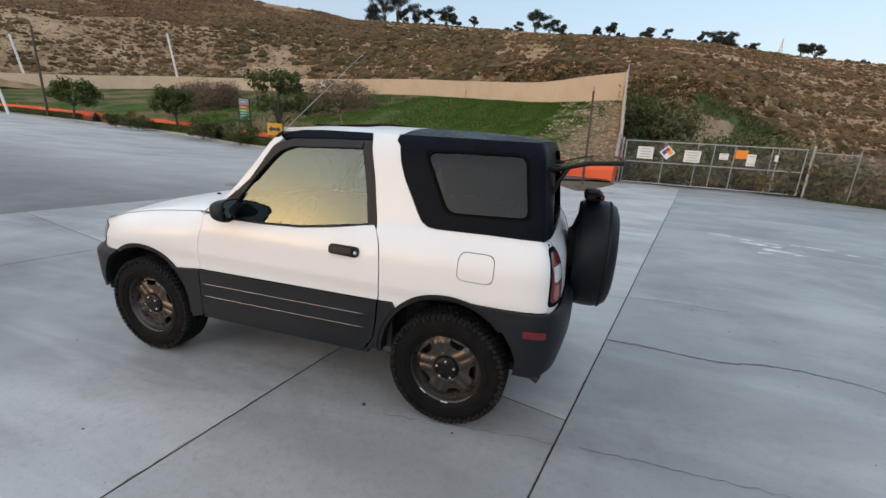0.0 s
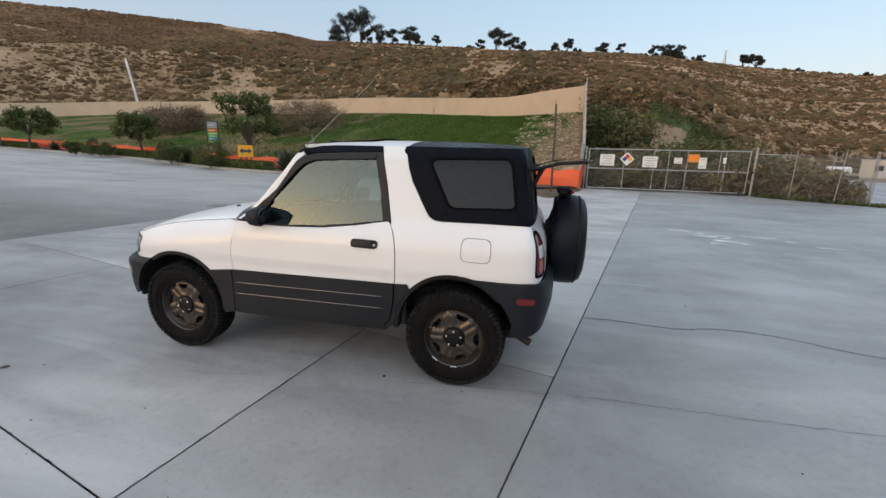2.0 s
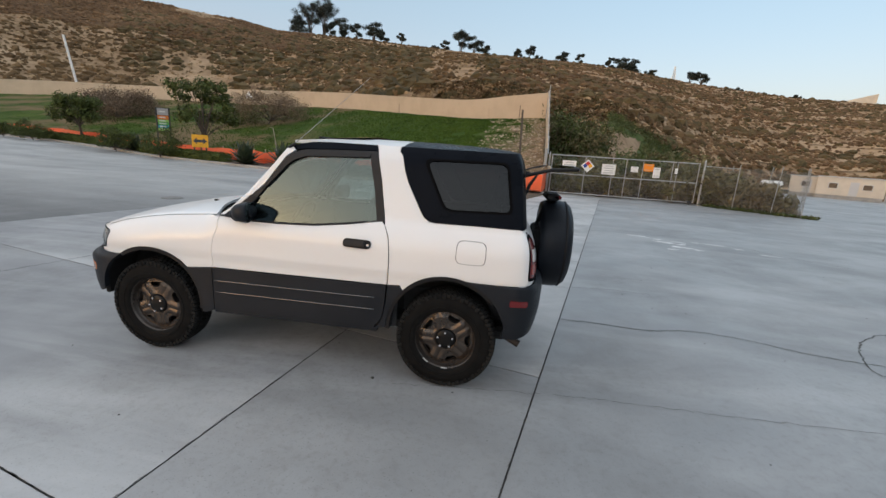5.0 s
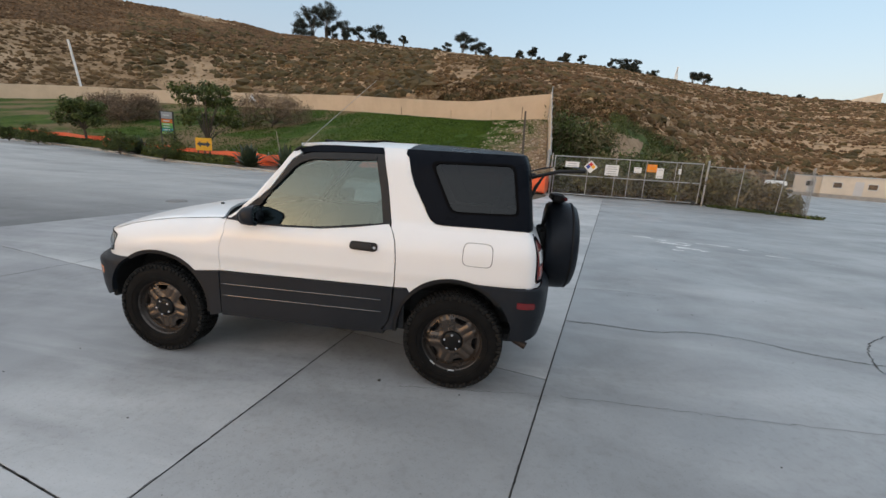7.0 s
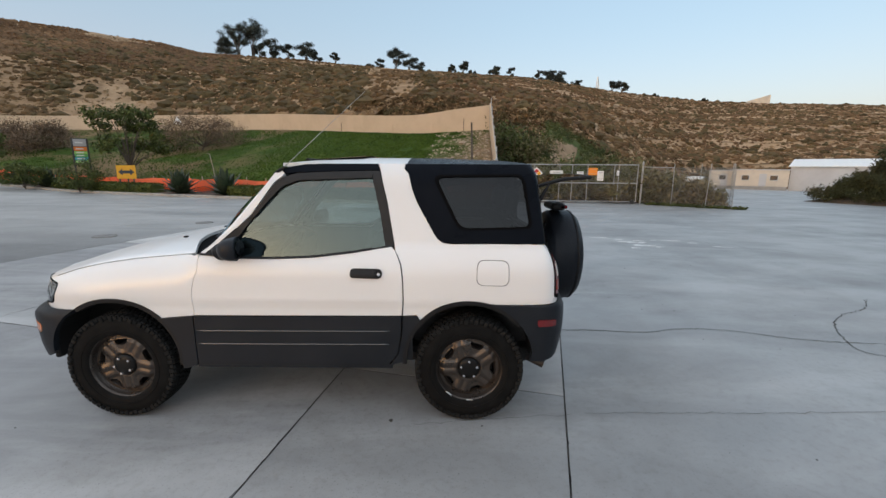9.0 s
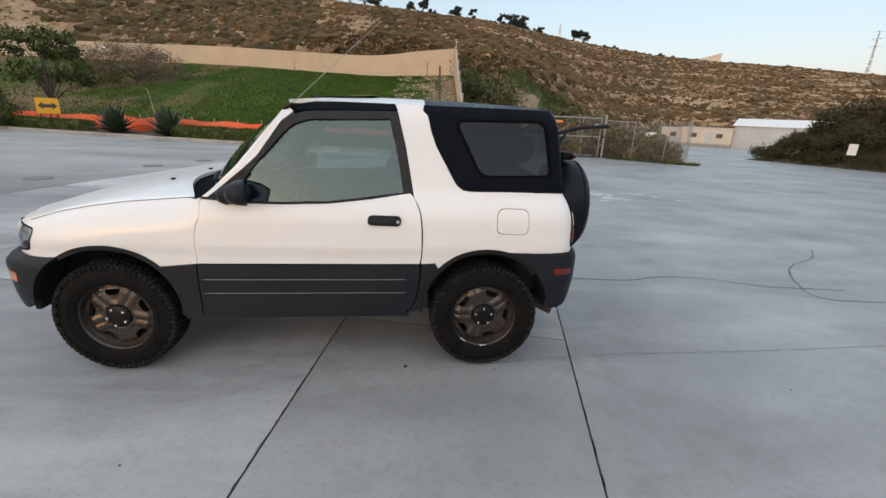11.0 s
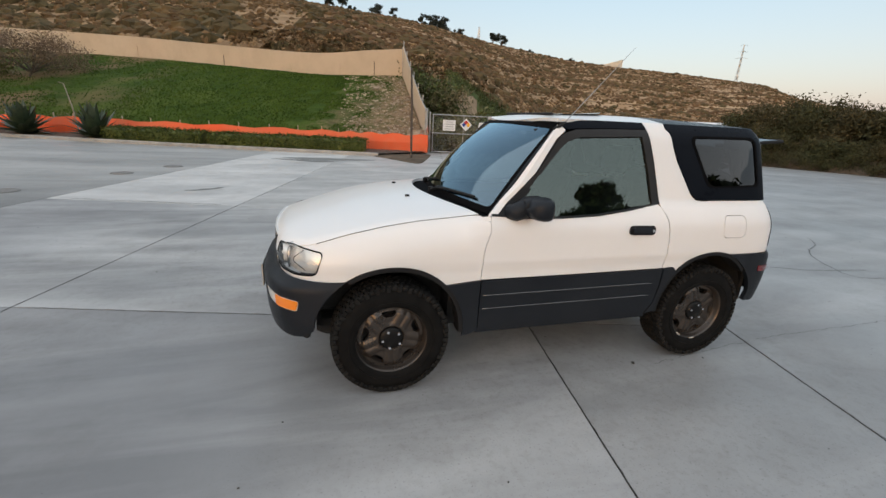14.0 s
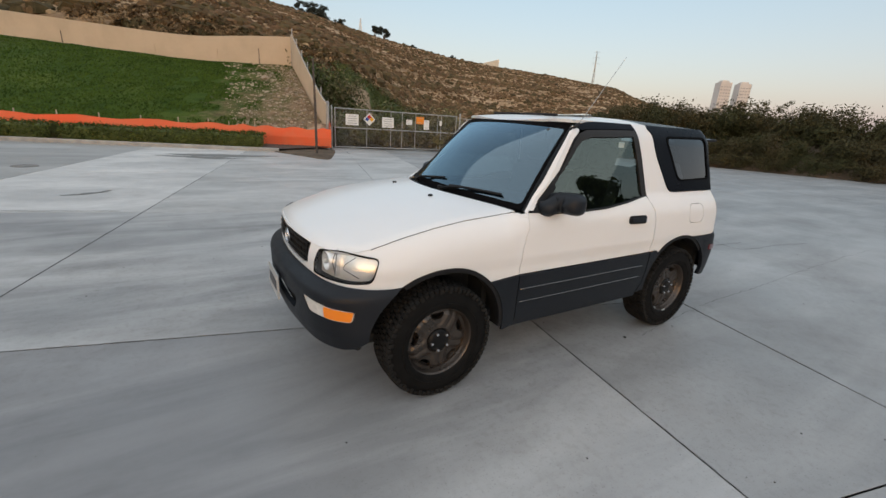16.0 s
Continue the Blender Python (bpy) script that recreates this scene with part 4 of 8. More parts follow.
def hill_mesh():
    na, nr = 420, 110
    vs, fs = [], []
    for i in range(na + 1):
        a = -115 + 230 * i / na
        rf, zf = foot_at(a)
        el, rr = ridge_at(a)
        for j in range(nr + 1):
            t = j / nr
            r = rf - 4 + (rr * 1.5 - rf + 4) * t
            x, y, z = hill_point(a, r)
            vs.append((x, y, z - (0.7 if j == 0 else 0)))
    w = nr + 1
    for i in range(na):
        for j in range(nr):
            fs.append((i * w + j, i * w + j + 1, (i + 1) * w + j + 1, (i + 1) * w + j))
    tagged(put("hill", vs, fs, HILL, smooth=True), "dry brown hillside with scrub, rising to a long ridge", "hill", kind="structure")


hill_mesh()


def scrub(name, n, mat, seed, lo, hi, azlo, azhi, label, power=1.0, thresh=-1.0, t0=0.01, t1=1.01, terrace=0.0, near=False):
    """Low scrub over the hill: far bushes are rough little domes, near ones crossed leafy facets."""
    r = np.random.default_rng(seed)
    cs, rs = [], []
    while len(cs) < n:
        a = azlo + (azhi - azlo) * r.random()
        rf, zf = foot_at(a)
        el, rr = ridge_at(a)
        t = t0 + (t1 - t0) * r.random() ** power
        rad = rf + (rr - rf) * t
        if near != (rad < 58):
            continue
        x, y, z = hill_point(a, rad)
        if 13.0 < a < 21.8 and rad < rf + 24 - 1.6 * (a - 13.0):
            continue
        if noise.noise(Vector((x * 0.03, y * 0.03, 3.0))) + 0.4 * noise.noise(Vector((x * 0.13, y * 0.13, 5.0))) < thresh:
            continue
        # on the cut face the growth gathers along the lip of each bench
        if terrace and r.random() < terrace * smooth01((a + 6) / 20):
            f = ((z + 0.6 + 2.2 * noise.noise(Vector((x * 0.035, y * 0.035, z * 0.035)))) / 2.75) % 1.0
            if 0.08 < f < 0.62:
                continue
        s = lo + (hi - lo) * r.random() ** 2.5
        cs.append((x, y, z))
        rs.append(s)
    cs, rs = np.array(cs), np.array(rs)
    if near:
        k = 34
        d = r.normal(size=(n, k, 3))
        d /= np.linalg.norm(d, axis=2)[..., None]
        d[..., 2] = np.abs(d[..., 2]) * 0.75
        c = cs[:, None, :] + d * rs[:, None, None] * 0.6 + np.array([0, 0, 0.1])
        u = r.normal(size=(n, k, 3))
        u /= np.linalg.norm(u, axis=2)[..., None]
        v = np.cross(u, d + 0.3 * r.normal(size=(n, k, 3)))
        v /= np.linalg.norm(v, axis=2)[..., None]
        s = rs[:, None, None] * (0.10 + 0.13 * r.random((n, k, 1)))
        vs = np.stack([c - u * s, c - v * s * 0.8, c + u * s, c + v * s * 0.8], 2).reshape(-1, 3)
        fs = np.arange(len(vs)).reshape(-1, 4)
        return tagged(put(name, vs.tolist(), fs.tolist(), mat), label, "scrub", kind="stuff")
    k = 7
    a = (np.arange(k) * 2 * math.pi / k)[None, :] + r.random((n, 1)) * 6.28
    ring = np.stack([np.cos(a), np.sin(a), np.zeros_like(a)], 2)
    wide = 0.75 + 0.5 * r.random((n, 1, 1))
    rows = []
    for w, h in ((1.0, -0.35), (0.92, 0.22)):
        q = ring * (w * wide * (0.72 + 0.5 * r.random((n, k, 1)))) + np.array([0, 0, h]) + np.array([0, 0, 0.3]) * (r.random((n, k, 1)) - 0.5)
        rows.append(q)
    top = np.concatenate([0.35 * (r.random((n, 1, 2)) - 0.5), 0.5 + 0.3 * r.random((n, 1, 1))], 2)
    vs = np.concatenate(rows + [top], 1) * rs[:, None, None] * np.array([0.72, 0.72, 0.8]) + cs[:, None, :]
    one = [(i, (i + 1) % k, k + (i + 1) % k, k + i) for i in range(k)]
    cap = [(k + i, k + (i + 1) % k, 2 * k) for i in range(k)]
    w = 2 * k + 1
    fs = []
    for b in range(n):
        o = b * w
        fs += [tuple(o + i for i in f) for f in one] + [tuple(o + i for i in f) for f in cap]
    tagged(put(name, vs.reshape(-1, 3).tolist(), fs, mat), label, "scrub", kind="stuff")


HEATH = material("red_brown_heath", (0.140, 0.082, 0.043), 0.9, spec=0.1, second=(0.084, 0.052, 0.028), scale=1.3, third=(0.20, 0.125, 0.068), scale3=0.06, island=0.22)
GREEN_SCRUB = material("olive_scrub_leaf", (0.094, 0.070, 0.034), 0.9, spec=0.1, second=(0.058, 0.047, 0.023), scale=1.4, third=(0.120, 0.082, 0.040), scale3=0.08, island=0.3)
scrub("hill_scrub", 15000, BRUSH, 21, 0.35, 1.3, -75, 62, "brown low scrub over the dry hillside", 1.1, -0.12, terrace=0.5)
scrub("upper_heath", 26000, HEATH, 25, 0.5, 1.25, -75, -25, "dense red-brown heath high on the hillside", 1.0, -0.62, 0.47, 1.03)
scrub("olive_scrub", 1700, GREEN_SCRUB, 26, 0.7, 2.2, -44, -10, "dark olive bushes in the fold of the hill", 1.0, -0.25, 0.05, 0.8)
scrub("bench_scrub", 17000, HEATH, 27, 0.35, 1.0, 0, 62, "low brown scrub along the benches of the hill", 1.0, -0.5, terrace=0.55)
scrub("bench_bushes", 3600, GREEN_SCRUB, 28, 0.6, 1.7, -4, 62, "dark rounded bushes along the benches of the hill", 1.0, -0.3, terrace=0.4)
scrub("small_scrub", 9000, BRUSH, 23, 0.2, 0.6, -75, 62, "small dark scrub dotted over the hillside", 1.1, -1.0, terrace=0.5)
scrub("straw_scrub", 9000, BRUSH_TAN, 22, 0.25, 0.7, -75, 62, "pale straw-coloured dry scrub on the hillside", 1.1, -1.0)
scrub("near_scrub", 900, BRUSH, 29, 0.35, 1.1, -12, 30, "dry brown scrub on the lower slope", 1.0, -0.3, 0.0, 0.4, 0.4, near=True)
scrub("near_straw", 1100, BRUSH_TAN, 30, 0.3, 0.8, -12, 30, "pale dry stalks on the lower slope", 1.0, -1.0, 0.0, 0.4, near=True)
scrub("near_bushes", 160, GREEN_SCRUB, 31, 0.7, 1.6, -12, 30, "dark olive bushes on the lower slope", 1.0, -0.2, 0.0, 0.4, near=True)

# ---------------------------------------------------------------- plants
BARK = material("bark", (0.10, 0.08, 0.062), 0.9, second=(0.06, 0.047, 0.036), scale=12, bump=0.5)
LEAF = material("leaf_green", (0.084, 0.102, 0.026), 0.6, spec=0.2, second=(0.048, 0.062, 0.017), scale=1.2, island=0.4)
LEAF_DRY = material("leaf_brown", (0.185, 0.130, 0.086), 0.8, spec=0.15, second=(0.13, 0.092, 0.062), scale=1.5, island=0.4)
HEDGE_LEAF = material("hedge_leaf", (0.080, 0.095, 0.018), 0.6, spec=0.15, second=(0.035, 0.048, 0.010), scale=3, island=0.5)
AGAVE = material("agave_leaf", (0.048, 0.070, 0.036), 0.5, second=(0.032, 0.048, 0.025), scale=4, random_object=0.25)
EUCALYPT = material("eucalypt_leaf", (0.026, 0.034, 0.022), 0.7, second=(0.018, 0.024, 0.016), scale=0.6, island=0.4)
EAST_BRUSH = material("dark_brush_leaf", (0.055, 0.058, 0.026), 0.8, spec=0.10, second=(0.076, 0.063, 0.032), scale=0.35, island=0.25)
RIPARIAN = material("bank_brush_leaf", (0.117, 0.115, 0.053), 0.8, spec=0.15, second=(0.175, 0.135, 0.075), scale=0.35, island=0.45)


def along(line, d):
    """Point and direction d metres along a level line."""
    for p, q in zip(line, line[1:]):
        k = math.hypot(q[0] - p[0], q[1] - p[1])
        if d <= k:
            t = d / k
            return p[0] + (q[0] - p[0]) * t, p[1] + (q[1] - p[1]) * t, (q[0] - p[0]) / k, (q[1] - p[1]) / k
        d -= k
    return line[-1][0], line[-1][1], 1.0, 0.0


def place_on_ray(az, dist):
    return EYE_C.x + dist * math.sin(radians(az)), EYE_C.y + dist * math.cos(radians(az))


def hedge(d0, d1, seed, label):
    """Clipped hedge along the kerb, a dense block of small leaves over a dark core."""
    r = np.random.default_rng(seed)
    n = int((d1 - d0) * 900)
    vs, fs, core = [], [], []
    ob = empty("hedge", label=label, category="hedge", group="clipped hedges along the kerb")
    w, h = 0.44, 0.50
    c = np.empty((n, 3))
    for i in range(n):
        d = d0 + (d1 - d0) * r.random()
        x, y, tx, ty = along(KERB_LINE, d)
        nx, ny = (ty, -tx)
        if ny < 0:
            nx, ny = -nx, -ny
        k = r.random()
        top = h + 0.05 * noise.noise(Vector((x * 1.5, y * 1.5, 0)))
        if k < 0.45:
            a, z = r.random() * 2 * w, top
        elif k < 0.85:
            a, z = 0.0, top * r.random()
        else:
            a, z = 2 * w, top * r.random()
        rnd = 0.10
        if a < rnd and z > top - rnd:
            a, z = a + 0.04, z - 0.04
        a += 0.25 + 0.05 * r.normal()
        z += 0.035 * r.normal()
        c[i] = (x + nx * a, y + ny * a, 0.12 + z + lie(x, y))
    v, f = leaves(c, np.full(n, 0.02), n, 0.034, seed + 1)
    put("foliage", v, f, HEDGE_LEAF, ob)
    vs, fs = [], []
    m = max(2, int((d1 - d0) / 0.6))
    for i in range(m + 1):
        x, y, tx, ty = along(KERB_LINE, d0 + 0.1 + (d1 - d0 - 0.2) * i / m)
        nx, ny = (ty, -tx)
        if ny < 0:
            nx, ny = -nx, -ny
        z0 = lie(x, y) + 0.1
        for a, z in ((0.28, 0.0), (0.28, h - 0.08), (0.36, h - 0.02), (0.25 + 2 * w - 0.1, h - 0.02), (0.25 + 2 * w - 0.03, h - 0.08), (0.25 + 2 * w - 0.03, 0.0)):
            vs.append((x + nx * a, y + ny * a, z0 + z))
    for i in range(m):
        for k in range(5):
            fs.append((6 * i + k, 6 * i + 6 + k, 6 * i + 7 + k, 6 * i + k + 1))
    fs += [(0, 1, 2, 3, 4, 5), tuple(6 * m + k for k in (5, 4, 3, 2, 1, 0))]
    put("inner_growth", vs, fs, LEAF, ob)


hedge(0.6, 7.3, 31, "low clipped green hedge along the kerb")
hedge(7.5, 11.9, 32, "low clipped green hedge along the kerb")
hedge(17.6, 26.4, 33, "low clipped green hedge along the kerb")
hedge(32.2, 41.5, 34, "low clipped green hedge along the kerb")
hedge(48.0, 60.0, 35, "low clipped green hedge along the kerb")


def agave(d, off, size, seed):
    x, y, tx, ty = along(KERB_LINE, d)
    nx, ny = (ty, -tx) if -tx > 0 else (-ty, tx)
    x, y = x + nx * off, y + ny * off
    z = lie(x, y) + 0.12
    r = np.random.default_rng(seed)
    ob = empty("agave", Matrix.Translation((x, y, z)), label="grey-green spiky agave plant in the bed", category="plant", group="agaves in the planting bed")
    for k in range(52):
        a = 2 * math.pi * k * 0.382
        el = radians(12 + 74 * (k / 52) ** 0.8)
        ln = size * (0.75 + 0.4 * r.random())
        dx, dy = math.cos(a), math.sin(a)
        px, py = -dy, dx
        vs, fs = [], []
        for i in range(5):
            t = i / 4
            w = size * 0.12 * (0.55 + 1.4 * t * (1 - t) * 1.6) * (1 - t ** 3)
            bend = -0.22 * ln * t * t * math.cos(el)
            q = Vector((dx * math.cos(el) * ln * t, dy * math.cos(el) * ln * t, math.sin(el) * ln * t + bend))
            up = 0.025 * size * (1 - t)
            vs += [(q.x + px * w, q.y + py * w, q.z + up), (q.x, q.y, q.z - up), (q.x - px * w, q.y - py * w, q.z + up), (q.x, q.y, q.z - up * 2.2)]
        for i in range(4):
            c = 4 * i
            fs += [(c, c + 1, c + 5, c + 4), (c + 1, c + 2, c + 6, c + 5), (c + 2, c + 3, c + 7, c + 6), (c + 3, c, c + 4, c + 7)]
        put("leaf", vs, fs, AGAVE, ob)


for d, off, s, k in ((12.6, 0.75, 1.5, 1), (15.9, 0.75, 1.5, 2), (27.6, 0.8, 1.3, 3), (30.3, 0.9, 1.4, 4), (45.5, 0.9, 0.9, 5), (62.0, 0.9, 1.0, 6)):
    agave(d, off, s, k)


def tree(name, x, y, z, h, spread, seed, leaf_mat, label, n=2600, size=0.06, clumps=22, trunk=0.09, low=0.35, airy=0.6, category="tree"):
    """Tapered trunk, forking limbs, a crown of many small leaves in uneven clumps."""
    r = np.random.default_rng(seed)
    ob = empty(name, Matrix.Translation((x, y, z)), label=label, category=category, group=category + "s: " + label)
    bits = []
    fork = h * low
    lean = r.normal(size=2) * 0.05 * h
    bits.append(tube([(0, 0, -0.3), (lean[0] * 0.3, lean[1] * 0.3, fork * 0.5), (lean[0], lean[1], fork)], [trunk * 1.3, trunk, trunk * 0.8], 8))
    cs, rs = [], []
    for k in range(clumps):
        a = 2 * math.pi * k / clumps * 2.6 + r.normal() * 0.4
        t = 0.25 + 0.75 * r.random()
        rad = spread * (0.25 + 0.75 * r.random() ** 0.7) * math.sqrt(max(0.15, 1 - (t - 0.45) ** 2 * 1.6))
        p = Vector((lean[0] + rad * math.cos(a), lean[1] + rad * math.sin(a), fork + (h - fork) * t))
        cs.append(tuple(p))
        rs.append(spread * (0.18 + 0.20 * r.random()) * airy * 1.4)
        if k % 2 == 0:
            mid = Vector((lean[0] + rad * 0.35 * math.cos(a), lean[1] + rad * 0.35 * math.sin(a), fork + (h - fork) * t * 0.5))
            bits.append(tube([(lean[0], lean[1], fork * 0.95), tuple(mid), tuple(p)], [trunk * 0.55, trunk * 0.32, trunk * 0.1], 5))
    put("trunk", *join(*bits), BARK, ob)
    v, f = leaves(cs, rs, n, size, seed + 100, flat=0.8, shell=0.2)
    put("crown", v, f, leaf_mat, ob)
    return ob


# trees behind the hedge
x, y = place_on_ray(-36.2, 34.5)
tree("tree", x, y, 1.0, 4.4, 2.1, 41, LEAF, "upright green broadleaf tree behind the hedge", 4200, 0.085, 38, 0.08, 0.10, 0.58)
x, y = place_on_ray(-47.8, 45.0)
tree("tree", x, y, 1.0, 2.9, 1.65, 42, LEAF, "low spreading tree with forked bare stems", 4600, 0.08, 34, 0.09, 0.28, 0.75)
x, y = place_on_ray(-56.9, 55.0)
tree("tree", x, y, 1.3, 3.0, 1.9, 43, LEAF, "low spreading tree with forked bare stems", 4600, 0.09, 34, 0.09, 0.30, 0.78)
x, y = place_on_ray(-29.6, 44.0)
tree("shrub", x, y, 3.0, 2.7, 3.4, 44, LEAF_DRY, "leafless brown bush against the screen wall", 12000, 0.045, 46, 0.07, 0.15, 0.75, "shrub")
x, y = place_on_ray(-44.6, 58.0)
tree("shrub", x, y, 2.6, 2.9, 3.8, 45, LEAF_DRY, "wide brown thicket on the bank", 15000, 0.06, 44, 0.08, 0.1, 0.7, "shrub")
x, y = place_on_ray(-33.0, 46.0)
tree("shrub", x, y, 2.4, 1.9, 2.2, 46, LEAF, "low green shrub on the bank", 2200, 0.06, 22, 0.06, 0.1, 0.7, "shrub")
for k, (az, dist, h) in enumerate(((-41.0, 33.5, 1.6), (-45.0, 37.0, 1.3), (-51.5, 44.0, 1.3), (-53.5, 46.5, 0.9))):
    x, y = place_on_ray(az, dist)
    tree("shrub", x, y, lie(x, y) + 0.1, h, h * 0.75, 50 + k, LEAF, "dark green rounded shrub in the bed", 3400, 0.045, 20, 0.03, 0.0, 1.0, "shrub")

# sapling with its stake
sx, sy = place_on_ray(-28.2, 27.6)
tagged(put("sapling_stake", *tube([(sx, sy, 0.0), (sx - 0.1, sy, 1.4), (sx - 0.28, sy + 0.05, 2.35), (sx - 0.45, sy, 2.4)], [0.03, 0.026, 0.02, 0.012], 7), material("pale_bark", (0.30, 0.26, 0.21), 0.85, second=(0.22, 0.19, 0.15), scale=8)), "thin pale leafless sapling stem in the bed", "sapling")

# ---------------------------------------------------------------- brush behind the gate, on the hill's foot
def bush(x, y, z, h, w, seed, mat, label, n=1500, size=0.08):
    r = np.random.default_rng(seed)
    k = 14
    cs = [(x + w * 0.8 * r.normal() * 0.5, y + w * 0.8 * r.normal() * 0.5, z + h * (0.25 + 0.6 * r.random())) for _ in range(k)]
    rs = [h * (0.22 + 0.2 * r.random()) for _ in range(k)]
    v, f = leaves(cs, rs, n, size, seed + 7, flat=0.9, shell=0.3)
    tagged(put("bush", v, f, mat), label, "bush", "bushes: " + label)


x, y = place_on_ray(9.3, 33)
for k in range(7):
    bush(x - 1.4 + 0.50 * k, y + 0.8 * math.sin(k), 0.4 + 0.25 * (k % 3), 4.2 - 0.45 * abs(k - 2.0) * 0.6, 1.6, 60 + k, RIPARIAN if k % 2 else LEAF, "dense dark green bush behind the gate", 2000, 0.085)
SLIDE = material("bare_slide_earth", (0.30, 0.205, 0.125), 0.95, spec=0.1, second=(0.20, 0.135, 0.082), scale=0.9, third=(0.36, 0.26, 0.17), scale3=0.3, bump=0.6, bump_scale=8)
GREEN_FOOT = material("green_foot_slope", (0.085, 0.11, 0.03), 0.9, spec=0.1, second=(0.05, 0.07, 0.02), scale=1.2, third=(0.16, 0.125, 0.06), scale3=0.25, bump=0.7, bump_scale=6)


def foot_patch(a0, a1, up0, up1, lift, mat, name, label, seed):
    """Growth lying on the hill's foot with an uneven outline."""
    na, nr = 26, 18
    vs, fs = [], []
    for i in range(na + 1):
        for j in range(nr + 1):
            u, v = i / na, j / nr
            e = 0.12 * noise.noise(Vector((u * 5, seed, 0))), 0.10 * noise.noise(Vector((v * 5, seed, 3)))
            a = a0 + (a1 - a0) * (u + 0.8 * e[1] * abs(2 * u - 1))
            top = up0 + (up1 - up0) * u
            q = foot_at(a)[0] - 1.5 + top * (v + e[0] * abs(2 * v - 1))
            x, y, z = hill_point(a, q)
            rim = min(u, 1 - u, v, 1 - v)
            vs.append((x, y, z + (lift if rim > 0.02 else -0.8) + 0.12 * noise.noise(Vector((x * 1.5, y * 1.5, seed)))))
    w = nr + 1
    for i in range(na):
        for j in range(nr):
            fs.append((i * w + j, (i + 1) * w + j, (i + 1) * w + j + 1, i * w + j + 1))
    tagged(put(name, vs, fs, mat, smooth=True), label, "ground", kind="structure")


foot_patch(13.4, 22.0, 23, 11, 0.25, GREEN_FOOT, "green_slope", "green weedy slope at the hill's foot", 4)
r = np.random.default_rng(55)
weeds = []
for _ in range(420):
    a = 13.0 + 9.2 * r.random()
    q = foot_at(a)[0] + (25 - 1.5 * (a - 13)) * r.random()
    if 13.9 < a < 17.4 and q < foot_at(a)[0] + 15 + r.normal():
        continue
    x, y, z = hill_point(a, q)
    weeds.append((x, y, z + 0.30))
v, f = leaves(weeds, [0.35 + 0.45 * r.random() for _ in weeds], 26000, 0.06, 56, flat=0.6)
tagged(put("slope_weeds", v, f, LEAF), "green weeds over the foot of the hill", "weeds", kind="stuff")
foot_patch(14.0, 17.4, 17, 14, 0.42, SLIDE, "bare_slope", "bare brown earth slide at the hill's foot", 9)
for k, (az, dist, h, w) in enumerate(((21.0, 44, 1.9, 1.8), (22.0, 46, 1.8, 2.0), (20.2, 47, 1.6, 1.6), (23.5, 44, 1.7, 2.0), (25.5, 42, 1.6, 2.0), (27.5, 44, 1.6, 2.0))):
    x, y = place_on_ray(az, dist)
    bush(x, y, hill_height(az, dist) - 0.3, h, w, 75 + k, LEAF if k < 3 else RIPARIAN, "low green bush at the hill's foot", 1300, 0.09)
for k in range(9):
    p = GATE_A.lerp(GATE_B, (k + 0.5) / 9)
    bush(p.x, p.y + 1.6 + 0.5 * math.sin(k * 1.3), -0.05, 1.25 + 0.3 * math.sin(k * 2.1), 1.3, 140 + k, RIPARIAN, "low dark brush behind the gate", 1500, 0.07)
for k in range(8):
    p = GATE_A.lerp(GATE_B, (k + 0.5) / 8)
    bush(p.x + 1.5, p.y + 5.0 + 0.8 * math.sin(k * 1.7), 0.0, 1.9 + 0.4 * math.sin(k * 2.9), 1.9, 160 + k, RIPARIAN if k % 3 else LEAF, "tangled brush on the rough ground behind the gate", 1800, 0.08)
for k in range(14):
    p = FENCE[0].lerp(FENCE[4], k / 13)
    bush(p.x - 0.1 + 0.2 * math.sin(k * 2.3), p.y + 1.3, lie(p.x, p.y) - 0.1, (1.75 + 0.3 * math.sin(k * 1.9)) * (1 - 0.035 * k), 1.0, 90 + k, RIPARIAN, "dry tangled brush behind the chain-link fence", 1700, 0.07)
for k in range(26):
    bush(10.6 + 2.6 * (k % 13) / 12, 16.5 - 2.2 * (k % 13) / 12 + 0.12 * (k // 13), -0.05, 0.16, 0.35, 120 + k, LEAF, "tuft of weeds at the fence's foot", 140, 0.035)

# ---------------------------------------------------------------- overgrown bank to the east
BERM = [(23.1, 23.2), (23.5, 19.5), (24.2, 15.0), (25.6, 9.5), (26.6, 4.0), (26.5, -2.0), (25.0, -9.0), (22.0, -17.0)]
BERM_LINE = spline(BERM, 6)
vs, fs = [], []
prof = [(0.0, -0.3), (0.6, 0.15), (2.0, 0.9), (5.0, 2.0), (9.0, 2.6), (16.0, 2.4), (40.0, 0.5)]
for i, p in enumerate(BERM_LINE):
    q, w = BERM_LINE[max(0, i - 1)], BERM_LINE[min(len(BERM_LINE) - 1, i + 1)]
    d = np.array([w[0] - q[0], w[1] - q[1]])
    d /= np.linalg.norm(d)
    nx, ny = -d[1], d[0]
    if nx < 0:
        nx, ny = -nx, -ny
    for a, h in prof:
        hh = h * min(1.0, 0.15 + i / 9)
        vs.append((p[0] + nx * a, p[1] + ny * a, hh + lie(p[0], p[1]) * 0.6 + 0.25 * noise.noise(Vector((p[0] * 0.4 + a, p[1] * 0.4, 0)))))
n = len(prof)
for i in range(len(BERM_LINE) - 1):
    for j in range(n - 1):
        fs.append((i * n + j, (i + 1) * n + j, (i + 1) * n + j + 1, i * n + j + 1))
